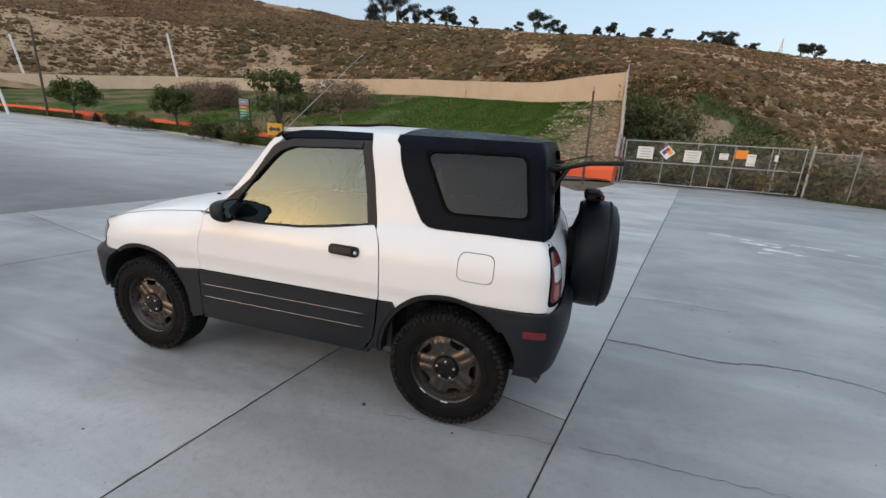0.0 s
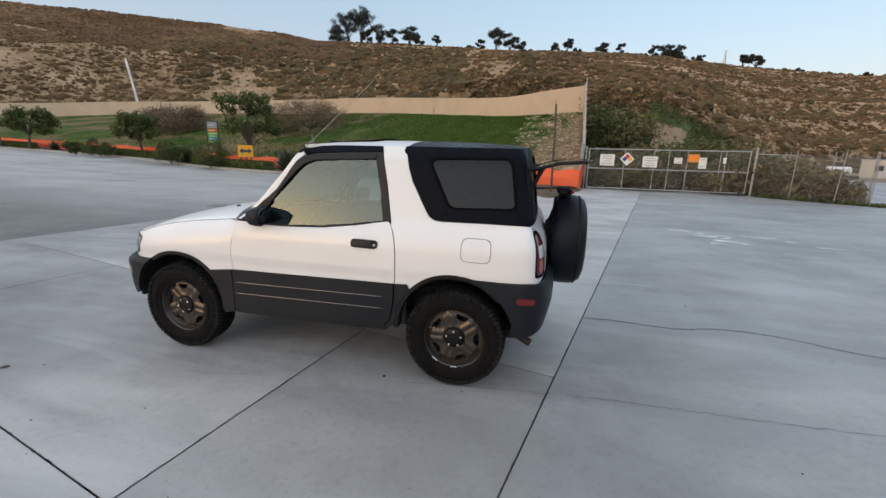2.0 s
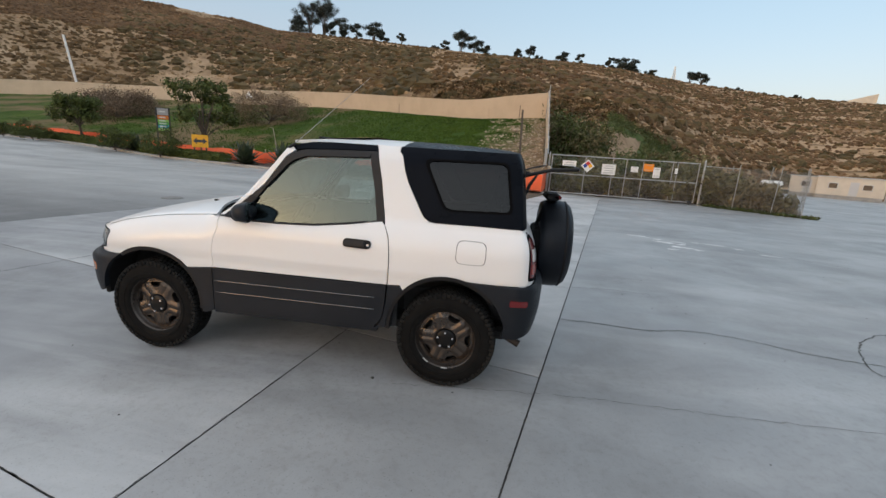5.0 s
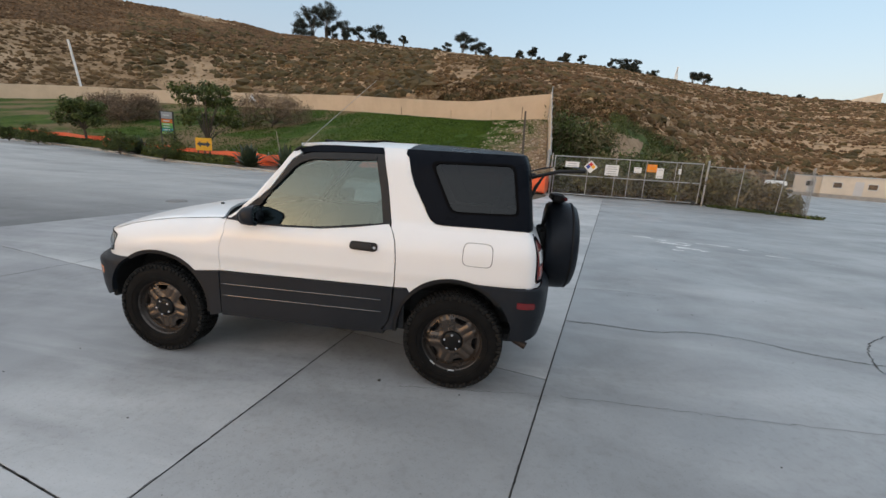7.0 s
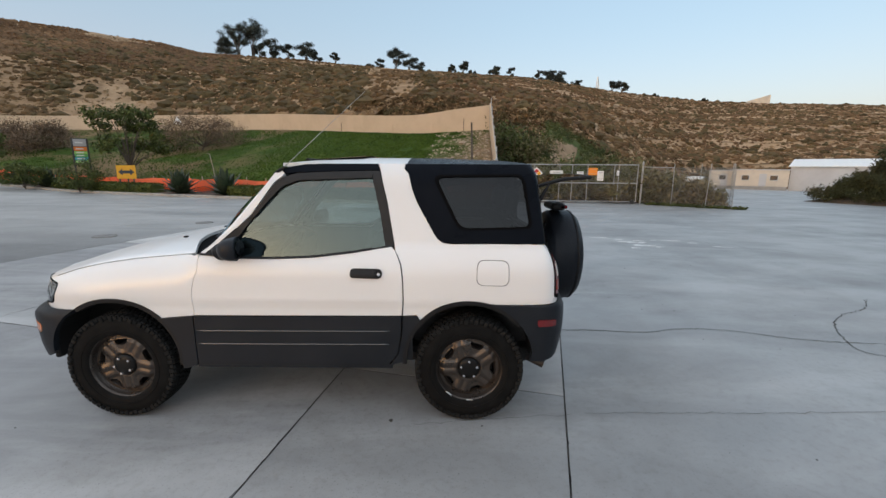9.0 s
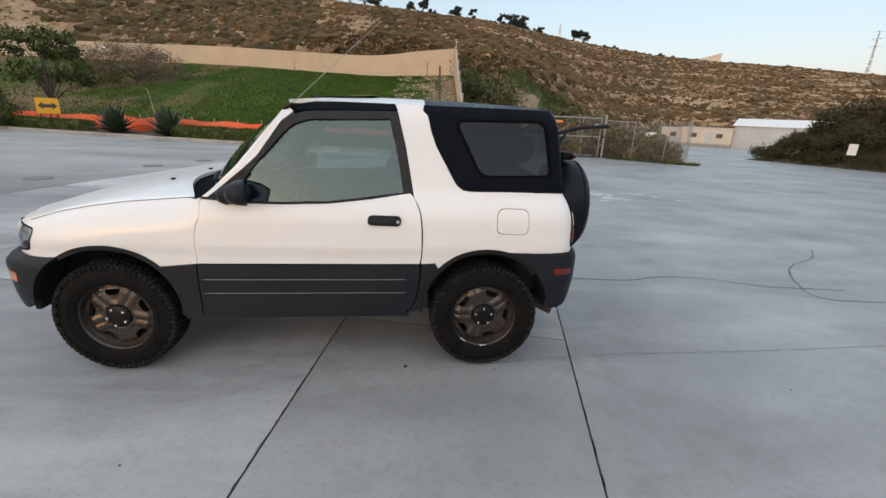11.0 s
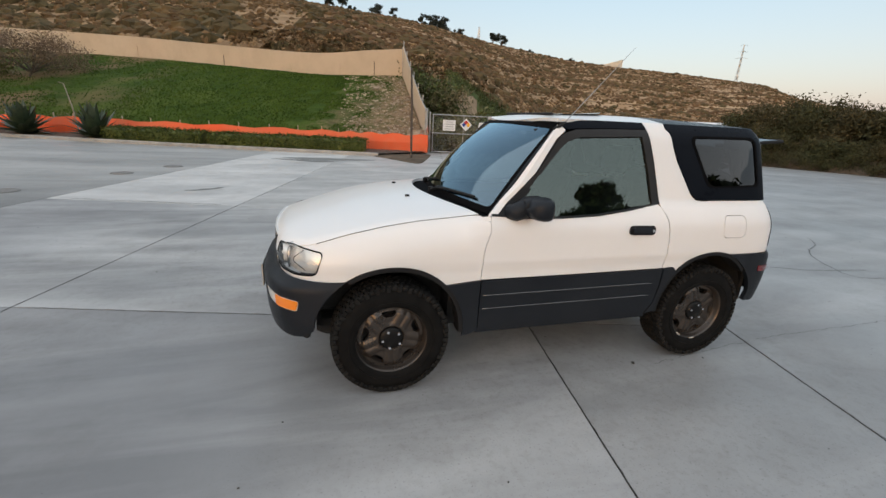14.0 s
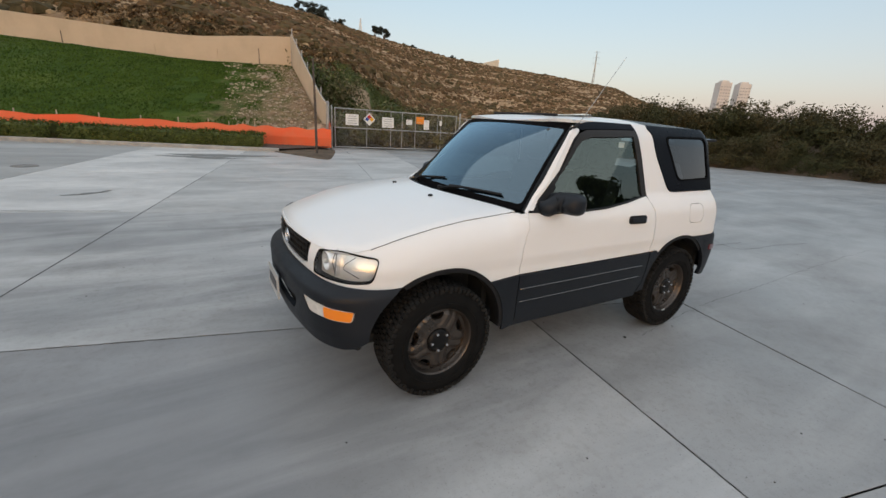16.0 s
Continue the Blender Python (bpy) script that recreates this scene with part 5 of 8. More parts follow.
tagged(put("east_bank", vs, fs, DIRT, smooth=True), "low earth bank overgrown with brush beside the yard", "bank", kind="structure")
r = np.random.default_rng(77)
for k in range(64):
    d = 0.6 + 42.0 * (k % 32) / 31 + abs(r.normal()) * 0.3
    x, y, tx, ty = along(BERM_LINE, d)
    nx, ny = (-ty, tx) if -ty > 0 else (ty, -tx)
    row = k // 32
    a = 1.3 + 3.0 * row + 0.8 * r.random()
    g = float(np.interp(d, [0, 3.7, 8, 12, 16, 22, 42], [0.4, 1.0, 0.95, 0.82, 0.82, 1.0, 1.05]))
    h = g * (1.4 + 0.8 * r.random() + 1.15 * row)
    bush(x + nx * a, y + ny * a, (0.3 + 0.8 * row) * g + 0.6 * lie(x, y), h, h * 0.85, 200 + k, EAST_BRUSH, "dry brown-green brush on the bank", 5200, 0.042 + 0.018 * row)
for k in range(46):
    d = 0.4 + 42.0 * k / 45 + abs(r.normal()) * 0.2
    x, y, tx, ty = along(BERM_LINE, d)
    nx, ny = (-ty, tx) if -ty > 0 else (ty, -tx)
    a = 0.35 + 0.3 * r.random()
    bush(x + nx * a, y + ny * a, -0.05 + 0.6 * lie(x, y), 0.75 + 0.4 * r.random(), 0.8, 700 + k, EAST_BRUSH, "low dark brush at the foot of the bank", 1300, 0.035)
for k in range(16):
    d = 11.0 + 31.0 * k / 15 + r.normal() * 0.6
    x, y, tx, ty = along(BERM_LINE, d)
    nx, ny = (-ty, tx) if -ty > 0 else (ty, -tx)
    a = 5.5 + 3.0 * r.random()
    tree("tree", x + nx * a, y + ny * a, 1.1, 2.0 + 1.3 * r.random(), 1.2, 300 + k, EAST_BRUSH, "thin scrubby tree on the bank", 1200, 0.045, 16, 0.05, 0.35, 0.6)

# ---------------------------------------------------------------- ridge trees
def ridge_tree(az, h, w, base, lobes, seed):
    """Eucalypt on the ridge: bare forking stems under rounded clouds of leaf with gaps between."""
    r = np.random.default_rng(seed)
    el, rr = ridge_at(az)
    x, y, z = hill_point(az, rr * 0.995)
    ob = empty("eucalypt", Matrix.Translation((x, y, z - 0.4)), label="dark eucalypt tree standing on the ridge", category="tree", group="eucalypts on the ridge")
    cs, rs, bits = [], [], []
    for k in range(lobes):
        a = 2.4 * k + r.normal() * 0.5
        u = (k + 0.5) / lobes
        zz = h * (base + (1 - base) * (0.12 + 0.76 * u))
        reach = w * (0.35 + 0.45 * r.random()) * math.sqrt(max(0.2, 1 - (1.7 * u - 0.75) ** 2))
        c = Vector((reach * math.cos(a), reach * math.sin(a), zz))
        q = w * (0.40 + 0.20 * r.random())
        fork = Vector((0.25 * c.x, 0.25 * c.y, max(0.3, zz * 0.45)))
        bits.append(tube([(0.12 * c.x, 0.12 * c.y, -0.5), tuple(fork), tuple(c)], [0.20, 0.15, 0.05], 6))
        for _ in range(5):
            d = Vector(r.normal(size=3)) * q * 0.45
            cs.append((c.x + d.x, c.y + d.y, c.z + d.z * 0.6))
            rs.append(q * (0.50 + 0.35 * r.random()))
    put("trunk", *join(*bits), BARK, ob)
    v, f = leaves(cs, rs, 900 * lobes, 0.17, seed + 100, flat=0.75, shell=0.1)
    put("crown", v, f, EUCALYPT, ob)


for k, (az, h, w, base, lobes) in enumerate((
        (-26.5, 8.5, 4.2, 0.0, 6), (-25.2, 13.0, 4.6, 0.35, 6), (-23.6, 14.0, 5.2, 0.55, 7), (-22.9, 6.8, 3.0, 0.05, 4), (-21.4, 7.0, 3.8, 0.1, 5), (-19.7, 7.6, 2.4, 0.1, 4), (-17.6, 7.6, 4.4, 0.2, 6),
        (-16.3, 4.8, 2.6, 0.1, 3), (-14.1, 5.0, 2.4, 0.25, 3), (-9.9, 2.2, 1.8, 0.0, 2), (-8.6, 5.2, 2.4, 0.05, 4), (-6.6, 9.6, 4.4, 0.25, 7), (-4.9, 7.6, 3.6, 0.1, 5), (-3.5, 4.8, 2.4, 0.0, 4),
        (0.5, 4.2, 2.4, 0.1, 3), (2.1, 6.0, 2.6, 0.35, 4), (3.3, 2.4, 2.0, 0.0, 2), (6.2, 5.2, 2.6, 0.15, 4), (8.2, 4.6, 2.0, 0.1, 3), (11.7, 5.2, 2.3, 0.05, 4), (13.1, 5.8, 3.6, 0.0, 6), (14.5, 5.6, 3.4, 0.0, 6),
        (16.4, 2.6, 2.4, 0.1, 3), (20.6, 5.0, 3.0, 0.3, 4), (21.8, 5.4, 3.2, 0.35, 5), (25.5, 1.8, 1.5, 0.0, 2), (30.5, 1.6, 1.6, 0.0, 2))):
    ridge_tree(az, h, w, base, lobes, 400 + 3 * k)

# trees south of the yard, seen in the car's glass
for k in range(12):
    x = 3.4 + 2.2 * k + 0.6 * math.sin(k * 2.7)
    tree("tree", x, -25 + 0.30 * (x - 9) - 1.5 * math.cos(k * 1.7), 0.0, 7.3 + 0.9 * math.sin(k * 2.3) - 0.40 * max(0, k - 6), 2.1, 500 + k, LEAF, "tall leafy tree along the yard's south edge", 3200, 0.22, 30, 0.2, 0.1, 0.9)

# ---------------------------------------------------------------- signs and posts in the bed
GREEN_BAND = material("sign_green", (0.12, 0.42, 0.10), 0.5)
LIME_BAND = material("sign_lime", (0.30, 0.55, 0.12), 0.5)
TEAL_BAND = material("sign_teal", (0.05, 0.35, 0.38), 0.5)
ORANGE_BAND = material("sign_band_orange", (0.72, 0.20, 0.03), 0.5)
GREY_BAND = material("sign_grey", (0.38, 0.38, 0.38), 0.5)


def turned(x, y, z, face):
    """Pose whose -y side looks towards face."""
    d = Vector((face[0] - x, face[1] - y))
    return Matrix.Translation((x, y, z)) @ Matrix.Rotation(math.atan2(d.y, d.x) + math.pi / 2, 4, 'Z')


# yellow two-way arrow sign
x, y = place_on_ray(-36.9, 31.6)
m = turned(x, y, 0.12, (2, 0))
arrow_sign = empty("arrow_sign", label="yellow sign with a black two-way arrow", category="sign")
w, h, z0 = 0.47, 0.40, 0.76
put("board", *moved(box(-w, -0.01, z0, w, 0.01, z0 + 2 * h, 0.006), m), SIGN_YELLOW, arrow_sign)
zc = z0 + h
a = [(p * 0.60, zc + q * 0.66) for p, q in ((-0.66, 0), (-0.30, 0.30), (-0.30, 0.13), (0.30, 0.13), (0.30, 0.30), (0.66, 0), (0.30, -0.30), (0.30, -0.13), (-0.30, -0.13), (-0.30, -0.30))]
put("arrow", *moved(([(p, -0.014, q) for p, q in a], [(0, 1, 9), (2, 3, 7, 8), (4, 5, 6)]), m), SIGN_INK, arrow_sign)
for px in (-0.34, 0.05, 0.34):
    put("post", *moved(box(px - 0.04, 0.015, -0.25, px + 0.04, 0.07, z0 + 0.5), m), RUST_POLE, arrow_sign)

# directory board
x, y = place_on_ray(-40.5, 36.8)
m = turned(x, y, 0.2, (2, 0))
board = empty("directory_sign", label="tall black-framed directory sign with coloured bands", category="sign")
for px in (-0.39, 0.39):
    put("post", *moved(box(px - 0.045, -0.05, -0.3, px + 0.045, 0.05, 3.22, 0.01), m), DARK_METAL, board)
put("backing", *moved(box(-0.34, -0.03, 1.56, 0.34, 0.03, 3.20), m), DARK_METAL, board)
for z0, z1, mat in ((2.70, 3.16, GREY_BAND), (2.40, 2.67, ORANGE_BAND), (2.21, 2.38, LIME_BAND), (2.02, 2.19, GREEN_BAND), (1.81, 2.00, TEAL_BAND), (1.60, 1.79, LIME_BAND)):
    band = put("panel", *moved(box(-0.335, -0.045, z0, 0.335, -0.032, z1), m), mat, board)
    put("bar", *moved(box(-0.24, -0.05, (z0 + z1) / 2 - 0.035, 0.15, -0.0455, (z0 + z1) / 2 + 0.035), m), SIGN_WHITE, band)

# white pipes and a lamp post further west
for az, dist, z0, z1, rad in ((-47.8, 88.0, 7.2, 15.0, 0.16), (-60.3, 98.0, 6.2, 12.8, 0.17), (-61.6, 60.0, 1.0, 7.4, 0.12)):
    x, y = place_on_ray(az, dist)
    tagged(put("white_pole", *tube([(x, y, z0 - 0.5), (x - 0.9, y - 0.6, z1)], rad, 10), WHITE_PAINT), "plain white upright pole", "pole", "white poles on the slope")
x, y = place_on_ray(-58.9, 58.0)
tagged(put("lamp_pole", *tube([(x, y, 0.8), (x - 0.1, y, 9.3), (x - 0.9, y, 9.6)], [0.12, 0.09, 0.05], 8), RUST_POLE), "tall dark weathered pole beside the road", "pole")
# small white tents of utility caps on the wall
x, y = place_on_ray(-31.8, 52.0)
tagged(put("roof_cap", *lathe([(0.42, 0.0), (0.05, 0.8), (0.0, 0.82)], (x, y, 5.9), 10, "z"), WHITE_PAINT), "small white pointed cap before the screen wall", "vent")

# ---------------------------------------------------------------- trailers and shed to the north-east
CREAM = material("cream_cladding", (0.60, 0.53, 0.43), 0.6, second=(0.54, 0.475, 0.385), scale=0.8)
WHITE_CLAD = material("white_sheet_cladding", (0.50, 0.51, 0.52), 0.55, second=(0.45, 0.46, 0.47), scale=0.5)
WINDOW_DARK = material("dark_window", (0.03, 0.035, 0.04), 0.15)


def trailer(az, dist, length, h, turn, label, windows):
    x, y = place_on_ray(az, dist)
    z = lie(x, y)
    m = Matrix.Translation((x, y, z)) @ Matrix.Rotation(radians(turn), 4, 'Z')
    ob = empty("trailer", label=label, category="trailer", group="site trailers")
    put("body", *moved(box(-length / 2, -1.3, 0.55, length / 2, 1.3, h, 0.04), m), CREAM, ob)
    put("roof", *moved(box(-length / 2 - 0.1, -1.4, h, length / 2 + 0.1, 1.4, h + 0.12, 0.03), m), WHITE_CLAD, ob)
    put("skirt", *moved(box(-length / 2 + 0.1, -1.25, -0.1, length / 2 - 0.1, 1.25, 0.545), m), KERB, ob)
    for k in range(windows):
        px = -length / 2 + length * (k + 0.5) / windows
        wd = put("window", *moved(box(px - 0.5, -1.34, 1.45, px + 0.5, -1.302, 2.25), m), WHITE_CLAD, ob)
        put("pane", *moved(box(px - 0.43, -1.355, 1.52, px + 0.43, -1.3405, 2.18), m), WINDOW_DARK, wd)
    put("door", *moved(box(length * 0.06 - 0.45, -1.34, 0.56, length * 0.06 + 0.45, -1.302, 2.45), m), WHITE_CLAD, ob)


trailer(36.6, 82, 7.0, 3.0, -36, "cream site trailer with small windows", 2)
trailer(33.2, 83, 3.6, 2.9, -30, "short cream site trailer beside a longer one", 1)
# water tank cart
x, y = place_on_ray(30.6, 70)
tank = empty("tank_trailer", label="white cylindrical tank on a small trailer", category="tank")
tm = Matrix.Translation((x, y, lie(x, y))) @ Matrix.Rotation(radians(-30), 4, 'Z')
put("tank", *moved(lathe([(0.0, -1.2), (0.36, -1.16), (0.5, -1.0), (0.5, 1.0), (0.36, 1.16), (0.0, 1.2)], (0, 0, 1.3), 20, "x"), tm), WHITE_PAINT, tank, "", True)
put("chassis", *moved(box(-1.9, -0.5, 0.5, 1.9, 0.5, 0.78, 0.03), tm), DARK_METAL, tank)
for dx in (-0.6, 0.6):
    put("wheel", *moved(lathe([(0.0, -0.6), (0.38, -0.6), (0.38, 0.6), (0.0, 0.6)], (dx, 0, 0.38), 18), tm), DARK_METAL, tank)

x, y = place_on_ray(45.0, 88)
sm = Matrix.Translation((x, y, lie(x, y))) @ Matrix.Rotation(radians(-44), 4, 'Z')
shed = empty("shed", label="large white metal shed with a low pitched roof", category="shed")
L, W, H, R = 8.5, 6.0, 3.7, 4.7
v = [(-L, -W, -0.3), (L, -W, -0.3), (L, W, -0.3), (-L, W, -0.3), (-L, -W, H), (L, -W, H), (L, W, H), (-L, W, H), (-L, 0, R), (L, 0, R)]
put("wall", *moved((v, [(0, 1, 5, 4), (2, 3, 7, 6), (1, 2, 6, 9, 5), (3, 0, 4, 8, 7)]), sm), WHITE_CLAD, shed)
o = 0.3
v = [(-L - o, -W - o, H - 0.08), (L + o, -W - o, H - 0.08), (L + o, 0, R + 0.08), (-L - o, 0, R + 0.08), (L + o, W + o, H - 0.08), (-L - o, W + o, H - 0.08)]
v += [(p, q, s + 0.1) for p, q, s in v]
put("roof", *moved((v, [(0, 1, 2, 3), (3, 2, 4, 5), (6, 7, 8, 9), (9, 8, 10, 11), (0, 1, 7, 6), (4, 5, 11, 10), (1, 2, 8, 7), (2, 4, 10, 8), (0, 3, 9, 6), (3, 5, 11, 9)]), sm), WHITE_PAINT, shed)
put("door", *moved(box(-L - 0.08, -1.6, 0.0, -L - 0.01, 1.6, 3.1), sm), GREY_BAND, shed)
# white plastic board stuck in the east bank
x, y = place_on_ray(49.0, 30)
tagged(put("notice_board", *moved(box(-0.18, -0.01, 0.2, 0.18, 0.01, 0.75), turned(x, y, 0.4, (0, 0))), SIGN_WHITE), "small white board standing on the bank", "sign")

# ---------------------------------------------------------------- far things
FAR_STONE = material("far_pale_concrete", (0.62, 0.57, 0.53), 0.8, second=(0.55, 0.505, 0.47), scale=0.05)

FAR_PANE = material("far_window_pane", (0.30, 0.285, 0.275), 0.4)


def tower_block(az, dist, width, top_el, label, floors=16):
    x, y = place_on_ray(az, dist)
    top = EYE_C.z + dist * math.tan(radians(top_el))
    m = Matrix.Translation((x, y, 0)) @ Matrix.Rotation(-radians(az) + 0.5, 4, 'Z')
    ob = empty("tower_block", label=label, category="building", group="distant tower blocks")
    put("wall", *moved(box(-width / 2, -width / 2, -5, width / 2, width / 2, top), m), FAR_STONE, ob)
    put("roof", *moved(box(-width * 0.3, -width * 0.3, top, width * 0.3, width * 0.3, top + 2.5), m), FAR_STONE, ob)
    for f in range(floors):
        z = top * (0.45 + 0.52 * f / floors)
        for k in range(4):
            px = width * (-0.36 + 0.24 * k)
            put("window", *moved(box(px - width * 0.07, -width / 2 - 0.12, z, px + width * 0.07, -width / 2 - 0.02, z + top * 0.014), m), FAR_PANE, ob)


tower_block(62.2, 700, 14.5, 5.95, "distant pale concrete tower block", 10)
tower_block(64.0, 720, 14.5, 5.80, "distant pale concrete tower block", 10)


def pylon(az, dist, base_el, top_el, label, mat, arms=3, width=0.16, stout=1.0):
    x, y = place_on_ray(az, dist)
    z0, z1 = EYE_C.z + dist * math.tan(radians(base_el)), EYE_C.z + dist * math.tan(radians(top_el))
    h = z1 - z0
    b = h * width * 0.5
    t = 0.004 * h * stout
    bits = []
    legs = lambda k, u: (x + (b * (1 - u) + 0.15 * b * u) * (1 if k in (0, 1) else -1), y + (b * (1 - u) + 0.15 * b * u) * (1 if k in (1, 2) else -1), z0 + h * u)
    for k in range(4):
        bits.append(tube([legs(k, -0.3), legs(k, 1.0)], t, 4))
        for i in range(7):
            u0, u1 = i / 7, (i + 1) / 7
            bits.append(tube([legs(k, u0), legs((k + 1) % 4, u1)], t * 0.6, 3))
            bits.append(tube([legs(k, u1), legs((k + 1) % 4, u0)], t * 0.6, 3))
    ob = empty("pylon", label=label, category="pylon", group="pylons on the ridge")
    put("lattice", *join(*bits), mat, ob)
    for i in range(arms):
        u = 0.98 - 0.15 * i
        s = h * (0.09 + 0.02 * i)
        put("arm", *tube([(x - s * math.cos(radians(az)), y + s * math.sin(radians(az)), z0 + h * u), (x, y, z0 + h * (u + 0.03)), (x + s * math.cos(radians(az)), y - s * math.sin(radians(az)), z0 + h * u)], [t * 0.5, t, t * 0.5], 4), mat, ob)


pylon(48.3, 420, 5.0, 9.05, "lattice power pylon standing on the ridge", STEEL, 3, 0.055, 1.2)
pylon(18.9, 236, 9.2, 11.1, "distant pale lattice mast behind the ridge", WHITE_PAINT, 1, 0.20, 3.2)
# flat tan building on the ridge
x, y = place_on_ray(35.3, 262)
zb = EYE_C.z + 262 * math.tan(radians(7.0))
m = Matrix.Translation((x, y, zb)) @ Matrix.Rotation(radians(-35.3), 4, 'Z')
v = [(-5.5, -3, -2), (5.0, -3, -2), (5.0, 3, -2), (-5.5, 3, -2), (-5.5, -3, 0.8), (5.0, -3, 3.6), (5.0, 3, 3.6), (-5.5, 3, 0.8)]
tagged(put("ridge_building", *moved((v, [(3, 2, 1, 0), (4, 5, 6, 7), (0, 1, 5, 4), (1, 2, 6, 5), (2, 3, 7, 6), (3, 0, 4, 7)]), m), CREAM), "tan sloping-roofed building on the ridge", "building")

# ---------------------------------------------------------------- marks on the concrete
CRACK = material("crack_dirt", (0.055, 0.052, 0.048), 0.9)
STAIN = material("dark_stain", (0.15, 0.145, 0.135), 0.55, second=(0.20, 0.195, 0.18), scale=3)
CHALK = material("worn_white_marking", (0.80, 0.79, 0.77), 0.8, second=(0.56, 0.55, 0.53), scale=7, low=0.35, high=0.6)
IRON = material("cast_iron", (0.15, 0.14, 0.13), 0.6, second=(0.20, 0.185, 0.17), scale=15, bump=0.5, bump_scale=60)


def crack(points, width, seed, label="thin dark crack wandering through the concrete", stray=0.007):
    r = np.random.default_rng(seed)
    pts = spline(points, 14)
    vs, fs = [], []
    for i, p in enumerate(pts):
        q, w = pts[max(0, i - 1)], pts[min(len(pts) - 1, i + 1)]
        d = np.array([w[0] - q[0], w[1] - q[1]])
        d /= max(1e-6, np.linalg.norm(d))
        jx, jy = stray * r.normal(size=2)
        k = width * (0.5 + 0.9 * r.random())
        x, y = p[0] + jx, p[1] + jy
        z = lie(x, y) + 0.004
        vs += [(x + d[1] * k, y - d[0] * k, z), (x - d[1] * k, y + d[0] * k, z)]
    for i in range(len(pts) - 1):
        fs.append((2 * i, 2 * i + 2, 2 * i + 3, 2 * i + 1))
    tagged(put("crack", vs, fs, CRACK), label, "crack", kind="structure")


crack([(2.10, 0.74), (2.44, 0.74), (2.86, 0.70), (3.05, 0.72), (3.3, 0.80), (3.6, 0.80), (3.88, 0.75), (4.23, 0.60), (4.55, 0.52), (5.2, 0.45)], 0.005, 1)
crack([(1.88, -0.73), (2.12, -0.71), (2.55, -0.70), (2.99, -0.70), (3.94, -0.66), (5.2, -0.62), (7.0, -0.6)], 0.0016, 2)
crack([(6.26, 1.87), (5.9, 1.5), (5.42, 1.27), (5.0, 0.9), (4.7, 0.30), (5.08, 0.17), (5.6, 0.15), (6.4, 0.0)], 0.0045, 3)
crack([(0.76, -0.86), (1.2, -0.80), (1.80, -0.74)], 0.0012, 4)
crack([(-5.6, 5.5), (-4.83, 5.3), (-3.96, 5.08), (-3.2, 4.9)], 0.008, 5)
crack([(2.3, 1.9), (2.9, 2.0), (3.4, 1.95)], 0.003, 6)
crack([(6.6, 6.3), (7.2, 5.5), (7.9, 4.9)], 0.006, 7)


def frayed(m0, n0, m1, n1, seed):
    """Worn ragged edge along a joint."""
    k = max(3, int(math.hypot(m1 - m0, n1 - n0) / 0.5))
    pts = []
    for i in range(k + 1):
        n = n0 + (n1 - n0) * i / k
        p = U * line_m(m0 + (m1 - m0) * i / k, n) + V * n
        pts.append((p.x, p.y))
    crack(pts, 0.0022, seed, "frayed dark edge along a paving joint", 0.003)


frayed(1.87, -4.0, 1.87, 12.0, 60)
frayed(0.20, -3.5, 0.20, -0.2, 61)
frayed(-3.9, -2.17, 0.1, -2.17, 62)
frayed(-3.9, -0.07, 0.1, -0.07, 63)
frayed(-3.95, -4.0, -3.95, 8.0, 64)
frayed(-7.1, -4.0, -7.1, 12.0, 65)


def blot(cx, cy, rx, ry, turn, seed, mat, label, cat, lift=0.004):
    r = np.random.default_rng(seed)
    n = 28
    vs = []
    for k in range(n):
        a = 2 * math.pi * k / n
        q = 1 + 0.35 * math.sin(3 * a + seed) * r.random() + 0.25 * r.normal() * 0.5
        x, y = rx * q * math.cos(a), ry * q * math.sin(a)
        c, s = math.cos(turn), math.sin(turn)
        vs.append((cx + x * c - y * s, cy + x * s + y * c, lie(cx, cy) + lift))
    tagged(put(cat, vs, [tuple(range(n))], mat), label, "mark", kind="structure")


for k, (cx, cy, rx, ry, tn) in enumerate(((4.62, 6.62, 0.22, 0.07, -0.3), (4.98, 6.36, 0.10, 0.06, -0.2), (5.0, 6.05, 0.26, 0.08, -0.3), (5.30, 5.95, 0.12, 0.07, 0.1), (5.2, 5.6, 0.24, 0.08, -0.3), (5.45, 5.42, 0.09, 0.05, 0.3), (5.35, 6.2, 0.15, 0.05, -0.3), (5.75, 6.3, 0.08, 0.04, -0.1), (6.1, 6.25, 0.22, 0.05, -0.3), (6.45, 5.95, 0.12, 0.04, -0.3), (6.8, 5.5, 0.2, 0.04, -0.3), (4.9, 5.3, 0.11, 0.05, 0.2))):
    blot(cx, cy, rx, ry, tn, 10 + k, CHALK, "worn white paint mark on the concrete", "paint_mark")
blot(-2.0, 12.6, 1.15, 0.28, -0.35, 31, STAIN, "dark oil stain on the concrete", "oil_stain")
blot(-1.3, 13.3, 1.5, 0.42, -0.1, 32, STAIN, "dark oil stain on the concrete", "oil_stain")
for k, (cx, cy, rx, ry, tn) in enumerate(((-3.74, 6.50, 0.20, 0.07, 0.5), (-3.98, 6.36, 0.17, 0.04, 0.1), (-3.58, 6.66, 0.12, 0.05, 0.9))):
    blot(cx, cy, rx, ry, tn, 33 + k, STAIN, "dark oil stain on the concrete", "oil_stain", 0.004 + 0.001 * k)
